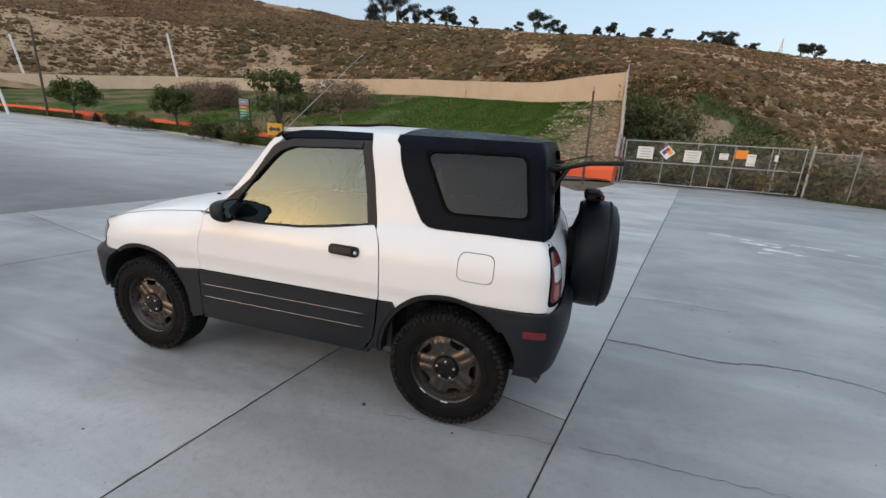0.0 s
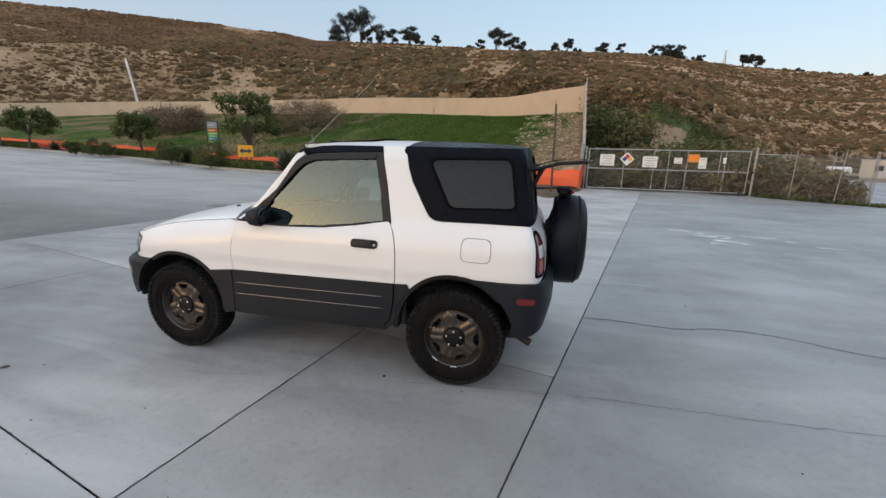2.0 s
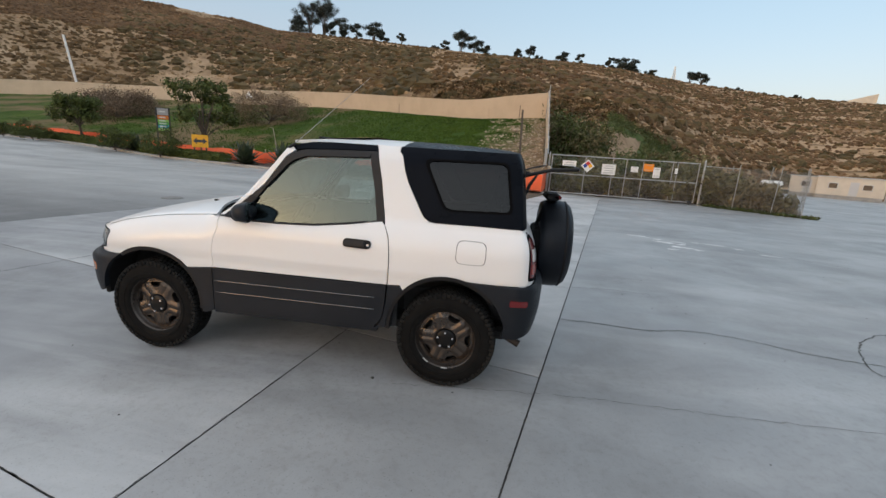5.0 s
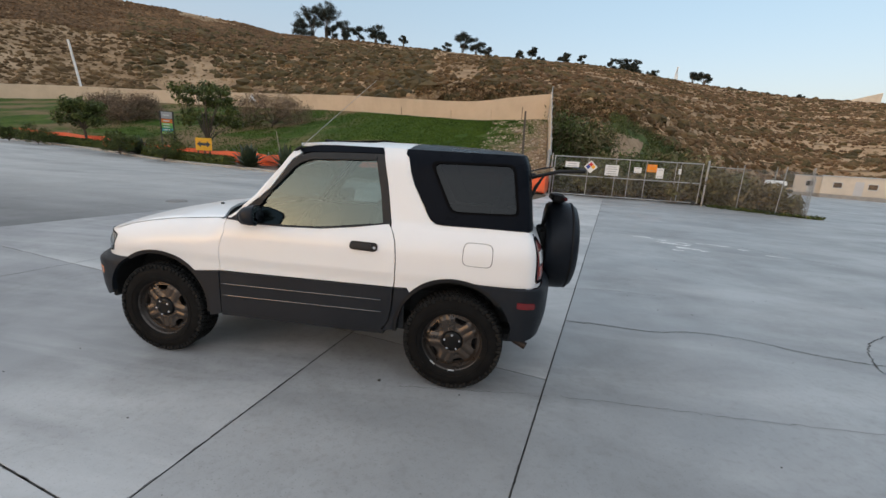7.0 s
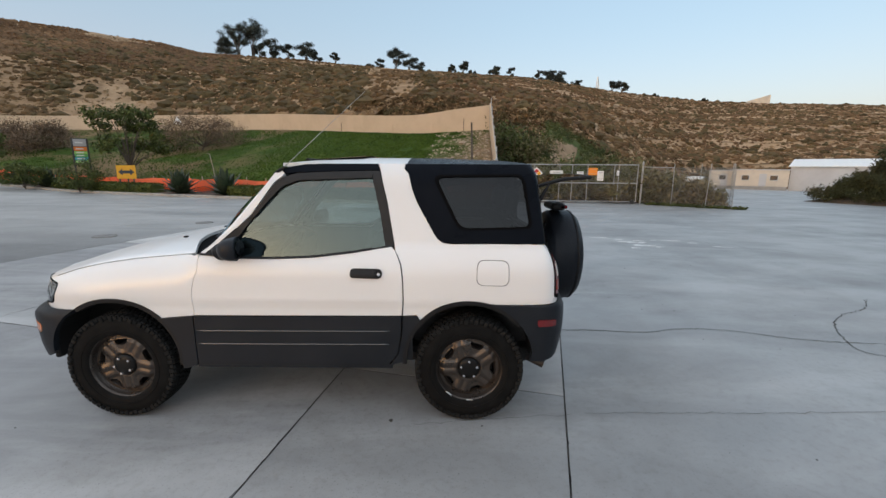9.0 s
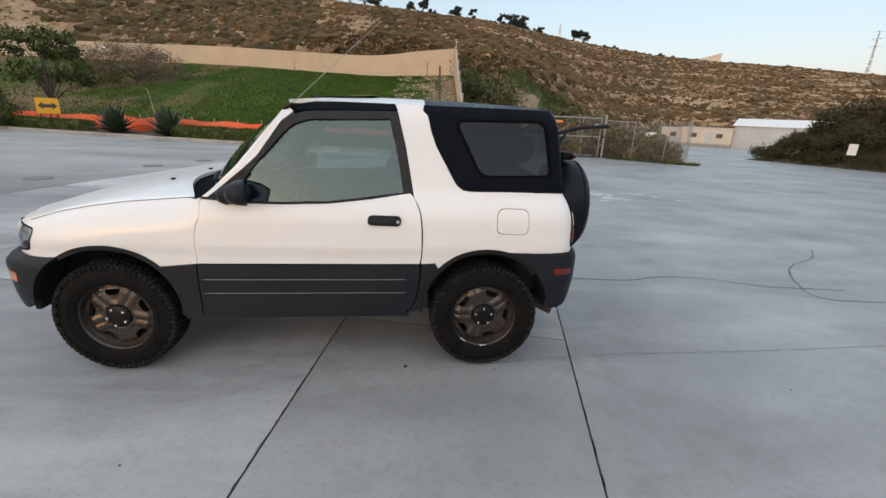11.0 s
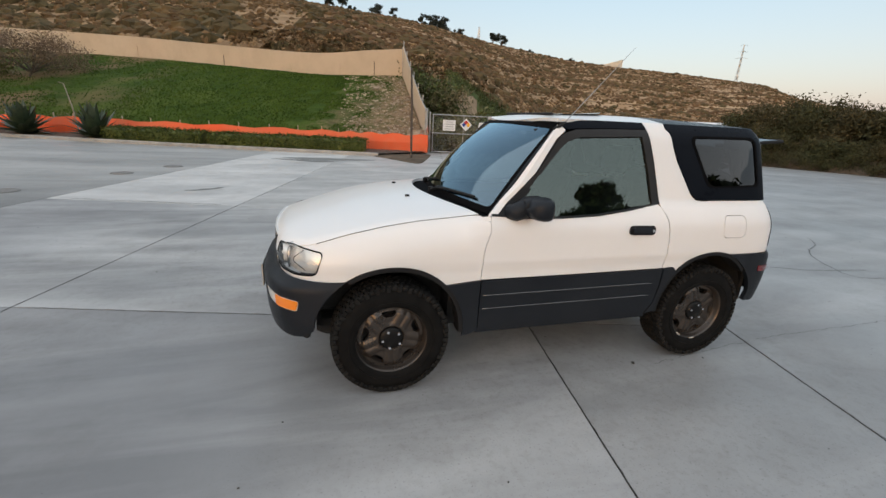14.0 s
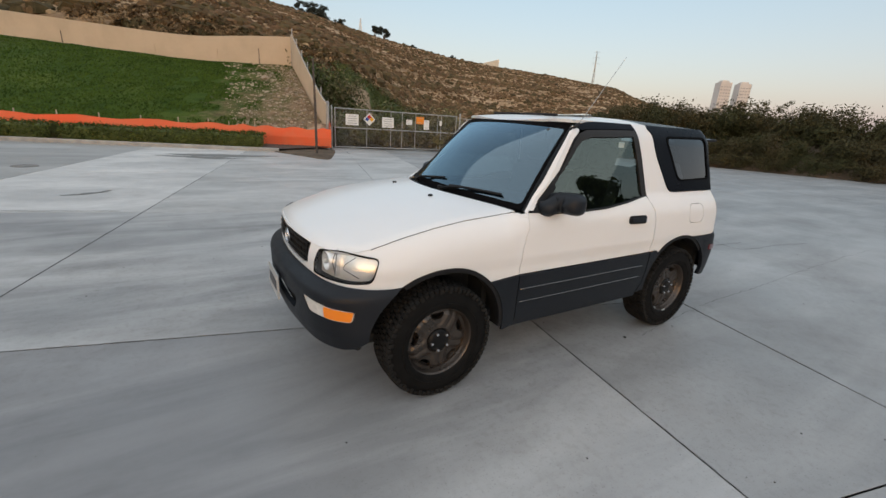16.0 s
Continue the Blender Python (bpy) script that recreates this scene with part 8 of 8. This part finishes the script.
sheet(rounded([(-0.40, 0.47), (0.40, 0.47), (0.43, 0.61), (-0.43, 0.61)], 0.02), [], lambda v, z: nose(v, z, bump_out(v, z) - 0.045), nose_normal, "intake", UNDER, front_bumper, 0.05, 0.0)
for k in (1, -1):
    base = [(k * v, z) for v, z in sig]
    lamp_body = sheet(base, [], lambda v, z: nose(v, z, bump_out(v, z) - 0.004), nose_normal, "front_indicator", CLEAR_LENS, car, 0.02, 0.02, "clear and amber front indicator")
    m0 = va + (vb - va) * 0.50
    amber = rounded([(k * m0, 0.620), (k * (m0 + 0.004), 0.562), (k * (vb - 0.004), 0.554), (k * (vb + 0.009), 0.607)], 0.012)
    sheet(amber, [], lambda v, z: nose(v, z, bump_out(v, z) + 0.001), nose_normal, "amber_lens", AMBER, lamp_body, 0.02, 0.006, "bright amber lens")
plate_m = Matrix.Translation((-1.856, 0.0, 0.545))
plate_ob = put("number_plate", *moved(box(-0.004, -0.155, -0.075, 0.004, 0.155, 0.075), plate_m), SIGNWHITE_PLATE, car, "white number plate")
put("bar", *moved(box(-0.007, -0.11, -0.03, -0.0045, 0.11, 0.03), plate_m), SIGN_INK, plate_ob)

TB = U_TAIL - (RX + 0.30)


def rear_out(v, z):
    f = abs(v) / TB
    b = float(np.interp(f, [0, 0.45, 0.62, 0.8, 1.0], [0.075, 0.075, 0.062, 0.032, 0.014]))
    s = float(np.interp(z, [0.36, 0.42, 0.50, 0.58, 0.70, 0.745, 0.775, 0.79], [0.1, 0.45, 0.75, 0.95, 1.0, 0.95, 0.65, 0.15]))
    return b * s


def rear_place(v, z):
    return tail(v, z, rear_out(v, z))


arch_rear = [(U_TAIL - (RX + RA * math.cos(radians(a))), AZ + RA * math.sin(radians(a)) * 0.99) for a in np.linspace(74, 12, 14)]
rear_half = [(0.0, 0.792), (U_TAIL - at_x(1.64, 0.78), 0.788), (U_TAIL - at_x(1.58, 0.78), 0.785), (U_TAIL - at_x(1.50, 0.78), 0.783), (U_TAIL - 1.40, 0.782), (U_TAIL - 1.26, 0.784)] + arch_rear + [(U_TAIL - 1.475, 0.42), (U_TAIL - at_x(1.56, 0.42), 0.415), (U_TAIL - at_x(1.62, 0.44), 0.44), (0.45, 0.46), (0.0, 0.46)]
marker = rounded([(U_TAIL - at_x(1.505, 0.66), 0.652), (U_TAIL - at_x(1.60, 0.66), 0.652), (U_TAIL - at_x(1.60, 0.69), 0.692), (U_TAIL - at_x(1.505, 0.69), 0.694)], 0.012)
rear_bumper = sheet(two_sided(rear_half), [], rear_place, numeric_normal(rear_place, tail_normal), "rear_bumper", BLACK_PLASTIC, car, 0.025, 0.03, "dark grey plastic rear bumper")
for k in (1, -1):
    sheet([(k * v, z) for v, z in marker], [], lambda v, z: tail(v, z, rear_out(v, z) + 0.006), tail_normal, "side_marker", RED_LENS, car, 0.02, 0.008, "red side marker lamp")

# --- head lamps and grille
head = side_part("head_lamp", lamp, GLASS_LAMP, out=0.001, depth=0.004, step=0.02, label="clear rectangular head lamp")
side_part("lamp_seal", lamp_hole, SEAL_MATT, [shrink(lamp, 1.006)], out=0.003, depth=0.02, step=0.02, parent=head)
side_part("reflector", lamp_hole, REFLECTOR, out=-0.045, depth=0.0, step=0.02, parent=head)
uc = (U_LAMP_IN + ux(-1.60)) / 2
for du, r in ((-0.045, 0.046),):
    c = skin(uc + du, 0.822, -0.012)
    n = skin_normal(uc + du, 0.80)
    n = Vector((n.x - 0.9, n.y * 0.5, 0)).normalized()
    rot = Vector((0, 0, 1)).rotation_difference(n).to_matrix().to_4x4()
    bowl = moved(lathe([(0.012, -0.055), (r * 0.6, -0.045), (r, 0.0), (r + 0.006, 0.002), (r + 0.006, -0.05)], (0, 0, 0), 24, "z"), Matrix.Translation(c) @ rot)
    both.append(put("bowl", *bowl, REFLECTOR, head, smooth=True))
    bulb = moved(lathe([(0.0, 0.012), (0.012, 0.006), (0.013, -0.05)], (0, 0, 0), 12, "z"), Matrix.Translation(c) @ rot)
    both.append(put("bulb", *bulb, CLEAR_LENS, head))
ud = uc + 0.035
both.append(put("divider", [skin(ud - 0.004, 0.758, -0.04), skin(ud - 0.004, 0.758, -0.004), skin(ud - 0.012, 0.895, -0.004), skin(ud - 0.012, 0.895, -0.04), skin(ud + 0.004, 0.758, -0.04), skin(ud + 0.004, 0.758, -0.004), skin(ud - 0.004, 0.895, -0.004), skin(ud - 0.004, 0.895, -0.04)],
                [(0, 1, 2, 3), (7, 6, 5, 4), (1, 5, 6, 2), (0, 4, 5, 1), (2, 6, 7, 3)], CHROME, head))
span = U_LAMP_OUT - U_LAMP_IN
both.append(put("bezel_edge", *tube([skin(U_LAMP_IN + span * a, z, -0.006) for a, z in ((0.70, 0.872), (0.56, 0.830), (0.55, 0.806), (0.76, 0.768))], 0.002, 6), SEAL, head, "", True))
both.append(put("bezel_edge", *tube([skin(U_LAMP_IN + span * a, z, -0.008) for a, z in ((0.38, 0.880), (0.36, 0.83), (0.42, 0.772))], 0.0018, 6), SEAL, head, "", True))
VG = uy_front(0.385) - U_NOSE
grille_half = [(0.0, 0.748), (uy_front(0.30) - U_NOSE, 0.752), (VG, 0.777), (uy_front(0.40) - U_NOSE, 0.884), (uy_front(0.34) - U_NOSE, 0.892), (0.0, 0.896)]
grille = sheet(two_sided(grille_half), [], lambda v, z: nose(v, z, -0.020), nose_normal, "grille", SEAL, car, 0.04, 0.0, "black mesh grille with a chrome badge")
for z in (0.778, 0.808, 0.838, 0.868):
    w = uy_front(0.37) - U_NOSE
    put("bar", *tube([nose(v, z, -0.006) for v in np.linspace(-w, w, 25)], 0.006, 6), CAP_BLACK, grille)
for k in range(-7, 8):
    v = k * 0.05
    put("bar", *tube([nose(v + 0.01, 0.758, -0.008), nose(v - 0.01, 0.886, -0.008)], 0.004, 6), CAP_BLACK, grille)
c = nose(0.0, 0.825, 0.002)
put("badge", *moved(lathe([(0.046, 0.0), (0.052, 0.004), (0.046, 0.008), (0.040, 0.004), (0.046, 0.0)], (0, 0, 0), 28, "x"), Matrix.LocRotScale(c, None, (1, 1.25, 0.85))), CHROME, grille, "oval chrome badge", True)
put("badge_bar", *moved(lathe([(0.020, 0.0), (0.025, 0.004), (0.020, 0.008), (0.015, 0.004), (0.020, 0.0)], (0, 0, 0), 20, "x"), Matrix.LocRotScale(c, None, (1, 0.7, 1.4))), CHROME, grille, "", True)

# --- door mirrors
def mirror_shell(c):
    vs, fs = [], []
    rows, cols = 12, 24
    for i in range(rows + 1):
        t = i / rows
        a = t * math.pi * 0.5
        k = math.sin(a) ** 0.55 if t > 0 else 0.0
        x = c.x - 0.095 * math.cos(a) + 0.035
        for j in range(cols):
            w = 2 * math.pi * j / cols
            cy, cz = abs(math.cos(w)) ** 0.6 * (1 if math.cos(w) > 0 else -1), abs(math.sin(w)) ** 0.6 * (1 if math.sin(w) > 0 else -1)
            vs.append((x + 0.02 * cy, c.y + 0.124 * k * cy, c.z + 0.074 * k * cz * (0.86 - 0.14 * cy)))
    for i in range(rows):
        for j in range(cols):
            q = (j + 1) % cols
            fs.append((i * cols + j, (i + 1) * cols + j, (i + 1) * cols + q, i * cols + q))
    n = rows * cols
    ring = len(vs)
    for j in range(cols):
        x, y, z = vs[n + j]
        vs.append((x - 0.006, c.y + (y - c.y) * 0.93, c.z + (z - c.z) * 0.90))
    for j in range(cols):
        q = (j + 1) % cols
        fs.append((n + j, ring + j, ring + q, n + q))
    fs.append(tuple(ring + j for j in range(cols)))
    return vs, fs


MC = Vector((-0.310, -0.842, 1.124))
MIRROR_TURN = Matrix.Translation(MC) @ Matrix.Rotation(radians(27), 4, 'Z') @ Matrix.Translation(-MC)
mir = put("door_mirror", *moved(mirror_shell(MC), MIRROR_TURN), BLACK_PLASTIC, car, "black door mirror", True)
vs = []
for j in range(24):
    w = 2 * math.pi * j / 24
    cy, cz = abs(math.cos(w)) ** 0.6 * (1 if math.cos(w) > 0 else -1), abs(math.sin(w)) ** 0.6 * (1 if math.sin(w) > 0 else -1)
    vs.append((MC.x + 0.0315 + 0.02 * cy * 0.9, MC.y + 0.124 * 0.90 * cy, MC.z + 0.074 * 0.88 * cz * (0.86 - 0.14 * cy)))
mg = put("mirror_glass", *moved((vs, [tuple(range(24))]), MIRROR_TURN), MIRROR, mir)
foot = put("mirror_foot", *tube([skin(-0.43, 1.085, -0.01), skin(-0.405, 1.09, 0.03), MC + Vector((-0.012, 0.05, -0.006)), MC + Vector((-0.014, -0.03, -0.002))], [0.044, 0.052, 0.060, 0.056], 16), BLACK_PLASTIC, mir, "", True)
sail = side_part("sail", [(-0.515, 1.070), (-0.405, 1.062), (-0.285, 1.215), (-0.335, 1.225)], SEAL, out=0.012, depth=0.02, parent=mir, both_sides=False)
both += [mir, mg, foot, sail]

# --- aerial, exhaust, underbody
g = skin(-0.085, 1.572, 0.01)
aerial = put("aerial", *tube([g + Vector((-0.035, 0.01, -0.02)), g + Vector((0.0, 0, 0.0)), g + Vector((0.035, 0, 0.022))], [0.008, 0.011, 0.007], 10), SEAL, car, "thin telescopic aerial on a black foot")
put("rod", *tube([g + Vector((0.02, 0, 0.012)), g + Vector((0.52, 0.11, 0.485))], [0.0028, 0.0014], 6), STEEL, aerial)
exhaust = put("exhaust", *tube([(1.20, -0.40, 0.37), (1.40, -0.52, 0.358), (1.52, -0.585, 0.335), (1.61, -0.615, 0.300)], 0.027, 14, False), SATIN_STEEL, car, "short steel exhaust pipe", True)
put("bore", *tube([(1.55, -0.597, 0.324), (1.608, -0.6145, 0.301)], 0.023, 12), UNDER, exhaust)
put("floor_pan", *box(-1.52, -0.60, 0.30, 1.55, 0.60, 0.40, 0.03), UNDER, car)
put("engine_block", *box(-1.60, -0.50, 0.40, -0.74, 0.50, 0.86, 0.05), UNDER, car)
put("firewall", *box(-0.735, -0.66, 0.40, -0.70, 0.66, 1.04), UNDER, car)
put("rear_floor", *box(0.72, -0.50, 0.40, 1.60, 0.50, 0.62, 0.02), INSIDE, car)
for y0, y1 in ((-0.74, -0.72), (0.72, 0.74)):
    put("inner_panel", *box(-0.60, y0, 0.38, 0.74, y1, 1.04), INSIDE, car)
    put("inner_panel", *box(0.74, y0 * 0.93, 0.80, 1.58, y1 * 0.93, 1.12), INSIDE, car)
for cx in (FX, RX):
    for sgn in (-1, 1):
        vs, fs = [], []
        for i in range(21):
            a = math.pi * (0.02 + 0.96 * i / 20)
            for yy in (0.745, 0.50, 0.48):
                rr = RA + 0.012 + (0.05 * max(0.0, -math.cos(a)) if cx < 0 else 0.0) if yy > 0.48 else 0.0
                vs.append((cx + rr * math.cos(a), sgn * yy, AZ + rr * math.sin(a)))
        for i in range(20):
            b = 3 * i
            fs += [(b, b + 1, b + 4, b + 3), (b + 1, b + 2, b + 5, b + 4)]
        put("wheel_well", vs, fs, UNDER, car)
    put("axle", *tube([(cx, -0.62, 0.345), (cx, 0.62, 0.345)], 0.045, 10), UNDER, car)
for sgn in (-1, 1):
    put("splash_guard", *box(-1.585, min(sgn * 0.28, sgn * 0.735), 0.365, -1.548, max(sgn * 0.28, sgn * 0.735), 0.70, 0.01), UNDER, car)
    put("splash_guard", *box(1.505, min(sgn * 0.28, sgn * 0.75), 0.385, 1.535, max(sgn * 0.28, sgn * 0.75), 0.70, 0.01), UNDER, car)
put("gearbox", *box(-0.8, -0.2, 0.24, 0.3, 0.2, 0.32, 0.03), UNDER, car)

# --- cabin
def seat(name, cx, cy, w, label):
    ob = put(name, *moved(box(-0.26, -w / 2, 0.0, 0.26, w / 2, 0.15, 0.05), Matrix.Translation((cx, cy, 0.60))), SEAT_CLOTH, car, label, True)
    m = Matrix.Translation((cx + 0.24, cy, 0.70)) @ Matrix.Rotation(radians(14), 4, 'Y')
    put("backrest", *moved(box(-0.06, -w / 2 + 0.01, 0.0, 0.06, w / 2 - 0.01, 0.56, 0.05), m), SEAT_CLOTH, ob)
    for y in ((0.0,) if w < 0.7 else (-0.32, 0.32)):
        put("headrest", *moved(box(-0.045, y - 0.13, 0.60, 0.045, y + 0.13, 0.78, 0.035), m), SEAT_CLOTH, ob)
        for d in (-0.05, 0.05):
            put("headrest_post", *moved(tube([(0, y + d, 0.54), (0, y + d, 0.62)], 0.006, 6), m), INSIDE, ob)


seat("driver_seat", 0.14, -0.36, 0.50, "grey cloth front seat with headrest")
seat("passenger_seat", 0.14, 0.36, 0.50, "grey cloth front seat with headrest")
seat("rear_seat", 0.98, 0.0, 0.98, "grey cloth rear bench seat")
dash = put("dashboard", *moved(box(-0.22, -0.66, 0.0, 0.20, 0.66, 0.30, 0.07), Matrix.Translation((-0.46, 0, 0.76))), INSIDE, car, "dark grey dashboard")
put("binnacle", *moved(box(-0.1, -0.17, 0.0, 0.12, 0.17, 0.08, 0.03), Matrix.Translation((-0.36, -0.36, 1.04))), INSIDE, dash)
swm = Matrix.Translation((-0.155, -0.36, 1.0)) @ Matrix.Rotation(radians(-62), 4, 'Y')
ringp = [Vector((0.18 * math.cos(a), 0.18 * math.sin(a), 0)) for a in np.linspace(0, 2 * math.pi, 33)]
wheel_ob = put("steering_wheel", *moved(tube(ringp, 0.014, 8, False), swm), INSIDE, car, "black steering wheel", True)
put("boss", *moved(lathe([(0.0, 0.03), (0.06, 0.02), (0.065, -0.04)], (0, 0, 0), 18, "z"), swm), INSIDE, wheel_ob)
for a in (0, 120, 240):
    put("spoke", *moved(tube([(0, 0, 0), (0.18 * math.cos(radians(a + 90)), 0.18 * math.sin(radians(a + 90)), 0)], 0.013, 6), swm), INSIDE, wheel_ob)
put("cabin_mirror", *box(-0.15, -0.11, 1.50, -0.125, 0.11, 1.55, 0.008), INSIDE, car)
for sgn in (-1, 1):
    put("sun_visor", *moved(box(-0.08, -0.17, -0.008, 0.08, 0.17, 0.008, 0.005), Matrix.Translation((-0.09, sgn * 0.30, 1.565)) @ Matrix.Rotation(radians(-20), 4, 'Y')), SEAT_CLOTH, car)
put("headlining", *box(-0.05, -0.53, 1.588, 0.68, 0.53, 1.596), SEAT_CLOTH, car)

# --- road wheels
TYRE_R = 0.345


def rim_face(a, b):
    """Dished wheel face: five broad spokes, each with a groove down the middle, falling back between them."""
    r = math.hypot(a, b)
    side = r * abs(math.atan2(b, a) % (0.4 * math.pi) - 0.2 * math.pi)
    mid = smooth01((r - 0.072) / 0.035) * (1 - smooth01((r - 0.172) / 0.020))
    y = 0.020 - 0.0085 * smooth01((side - 0.028) / 0.030) * mid - 0.0055 * math.exp(-(side / 0.011) ** 2) * mid
    if r > 0.160:
        y -= 0.55 * (r - 0.160)
    if r < 0.075:
        y -= 0.010
    return y


def road_wheel(x, turn, label):
    """Left wheel at its hub; outward is -y."""
    ob = car
    centre = Vector((x, -0.70, TYRE_R))
    prof = [(0.205, 0.095), (0.212, 0.105), (0.235, 0.112), (0.275, 0.114), (0.302, 0.108), (0.318, 0.098), (0.325, 0.086), (0.327, 0.05), (0.327, -0.035), (0.325, -0.062), (0.318, -0.074), (0.29, -0.086), (0.235, -0.088), (0.205, -0.075)]
    hub = empty("wheel", Matrix.Translation(centre))
    hub.parent = car
    hub["label"] = label
    tyre = put("tyre", *lathe([(r, -o) for r, o in prof], (0, 0, 0), 72), RUBBER, hub, "chunky all-terrain tyre", True)
    # tread blocks in staggered rows, shoulders wrapping over
    bits = []
    n = 66
    for k in range(n):
        a = 2 * math.pi * k / n
        for y0, y1, off, r0, r1 in ((-0.102, -0.062, 0.0, 0.312, 0.345), (-0.056, -0.022, 0.5, 0.322, 0.345), (-0.016, 0.016, 0.0, 0.322, 0.345), (0.022, 0.046, 0.5, 0.322, 0.345), (0.051, 0.078, 0.0, 0.312, 0.345)):
            c = a + off * 2 * math.pi / n
            h = 0.0112 + 0.0013 * ((k * 7 + int(off * 2)) % 3)
            b = box(-h, y0, -(r1 - r0), h, y1, 0.0, 0.003)
            sh = y0 < -0.09 or y1 > 0.07
            m = Matrix.Rotation(-c + math.pi / 2, 4, 'Y') @ Matrix.Translation((0, 0, r1 - (0.004 if sh else 0)))
            bits.append(moved(b, m))
    for k in range(n):
        c = 2 * math.pi * (k + 0.25) / n
        deep = 0.032 if k % 2 else 0.022
        b = box(-0.0125, -0.1140, -deep, 0.0125, -0.094, 0.0, 0.003)
        bits.append(moved(b, Matrix.Rotation(-c + math.pi / 2, 4, 'Y') @ Matrix.Translation((0, 0, 0.336))))
    blocks = put("tread", *join(*bits), TREAD, hub)
    # raised ring on the sidewall
    put("sidewall_ring", *lathe([(0.243, -0.112), (0.246, -0.1165), (0.249, -0.1125)], (0, 0, 0), 72), RUBBER, hub)
    holes = []
    for k in range(5):
        c = 2 * math.pi / 5 * k
        q = []
        for rr, da in ((0.134, -0.15), (0.134, 0.15), (0.150, 0.25), (0.176, 0.27), (0.176, -0.27), (0.150, -0.25)):
            q.append((rr * math.cos(c + da), rr * math.sin(c + da)))
        holes.append(rounded(q, 0.016, 4))
    disc = [(0.192 * math.cos(t), 0.192 * math.sin(t)) for t in np.linspace(0, 2 * math.pi, 64)[:-1]]

    def fp(a, b):
        return Vector((a, -0.055 - rim_face(a, b), b))

    def fn(a, b):
        e = 0.003
        n = (fp(a + e, b) - fp(a - e, b)).cross(fp(a, b + e) - fp(a, b - e)).normalized()
        return n if n.y < 0 else -n
    rim = sheet(disc, holes, fp, fn, "rim", BRONZE, hub, 0.0065, 0.022, "bronze five-spoke wheel")
    rim.matrix_basis = Matrix.Rotation(-radians(turn), 4, 'Y')
    put("rim_lip", *lathe([(0.186, -0.052), (0.192, -0.058), (0.200, -0.082), (0.206, -0.098), (0.212, -0.100), (0.213, -0.094), (0.206, -0.07), (0.20, 0.08)], (0, 0, 0), 72), BRONZE, hub, "", True)
    put("barrel", *lathe([(0.0, 0.0), (0.19, 0.0), (0.19, -0.055)], (0, 0, 0), 40), UNDER, hub)
    put("brake_disc", *lathe([(0.0, -0.022), (0.128, -0.022), (0.132, -0.006), (0.0, -0.006)], (0, 0, 0), 40), SATIN_STEEL, hub)
    put("centre_cap", *lathe([(0.0, -0.088), (0.030, -0.088), (0.060, -0.084), (0.070, -0.076), (0.072, -0.055)], (0, 0, 0), 36), CAP_BLACK, hub, "black centre cap", True)
    for k in range(5):
        c = 2 * math.pi * k / 5 + radians(90 + turn)
        put("wheel_nut", *lathe([(0.0, -0.101), (0.0075, -0.100), (0.0095, -0.093), (0.0095, -0.075)], (0.053 * math.cos(c), 0, 0.053 * math.sin(c)), 10), CHROME, hub)
    for a in (-128, -88):
        clip = moved(box(-0.022, -0.103, -0.004, 0.022, -0.099, 0.004, 0.0015), Matrix.Rotation(-radians(a) + math.pi / 2, 4, 'Y') @ Matrix.Translation((0, 0, 0.205)))
        if x > 0:
            put("wheel_weight", *clip, SATIN_WEIGHT, hub, "small pale balance weight")
    return hub


SATIN_WEIGHT = material("zinc_weight", (0.6, 0.6, 0.58), 0.4, metal=0.5)
front_wheel = road_wheel(-1.10, 23, "bronze wheel with chunky tyre")
rear_wheel = road_wheel(1.10, 0, "bronze wheel with chunky tyre")
for w, x in ((front_wheel, -1.10), (rear_wheel, 1.10)):
    copy_thing(w, Matrix.Translation((x, 0.70, TYRE_R)) @ Matrix.Rotation(math.pi, 4, 'Z'))

# the right side of the car
for ob in list(both):
    mirrored(ob)
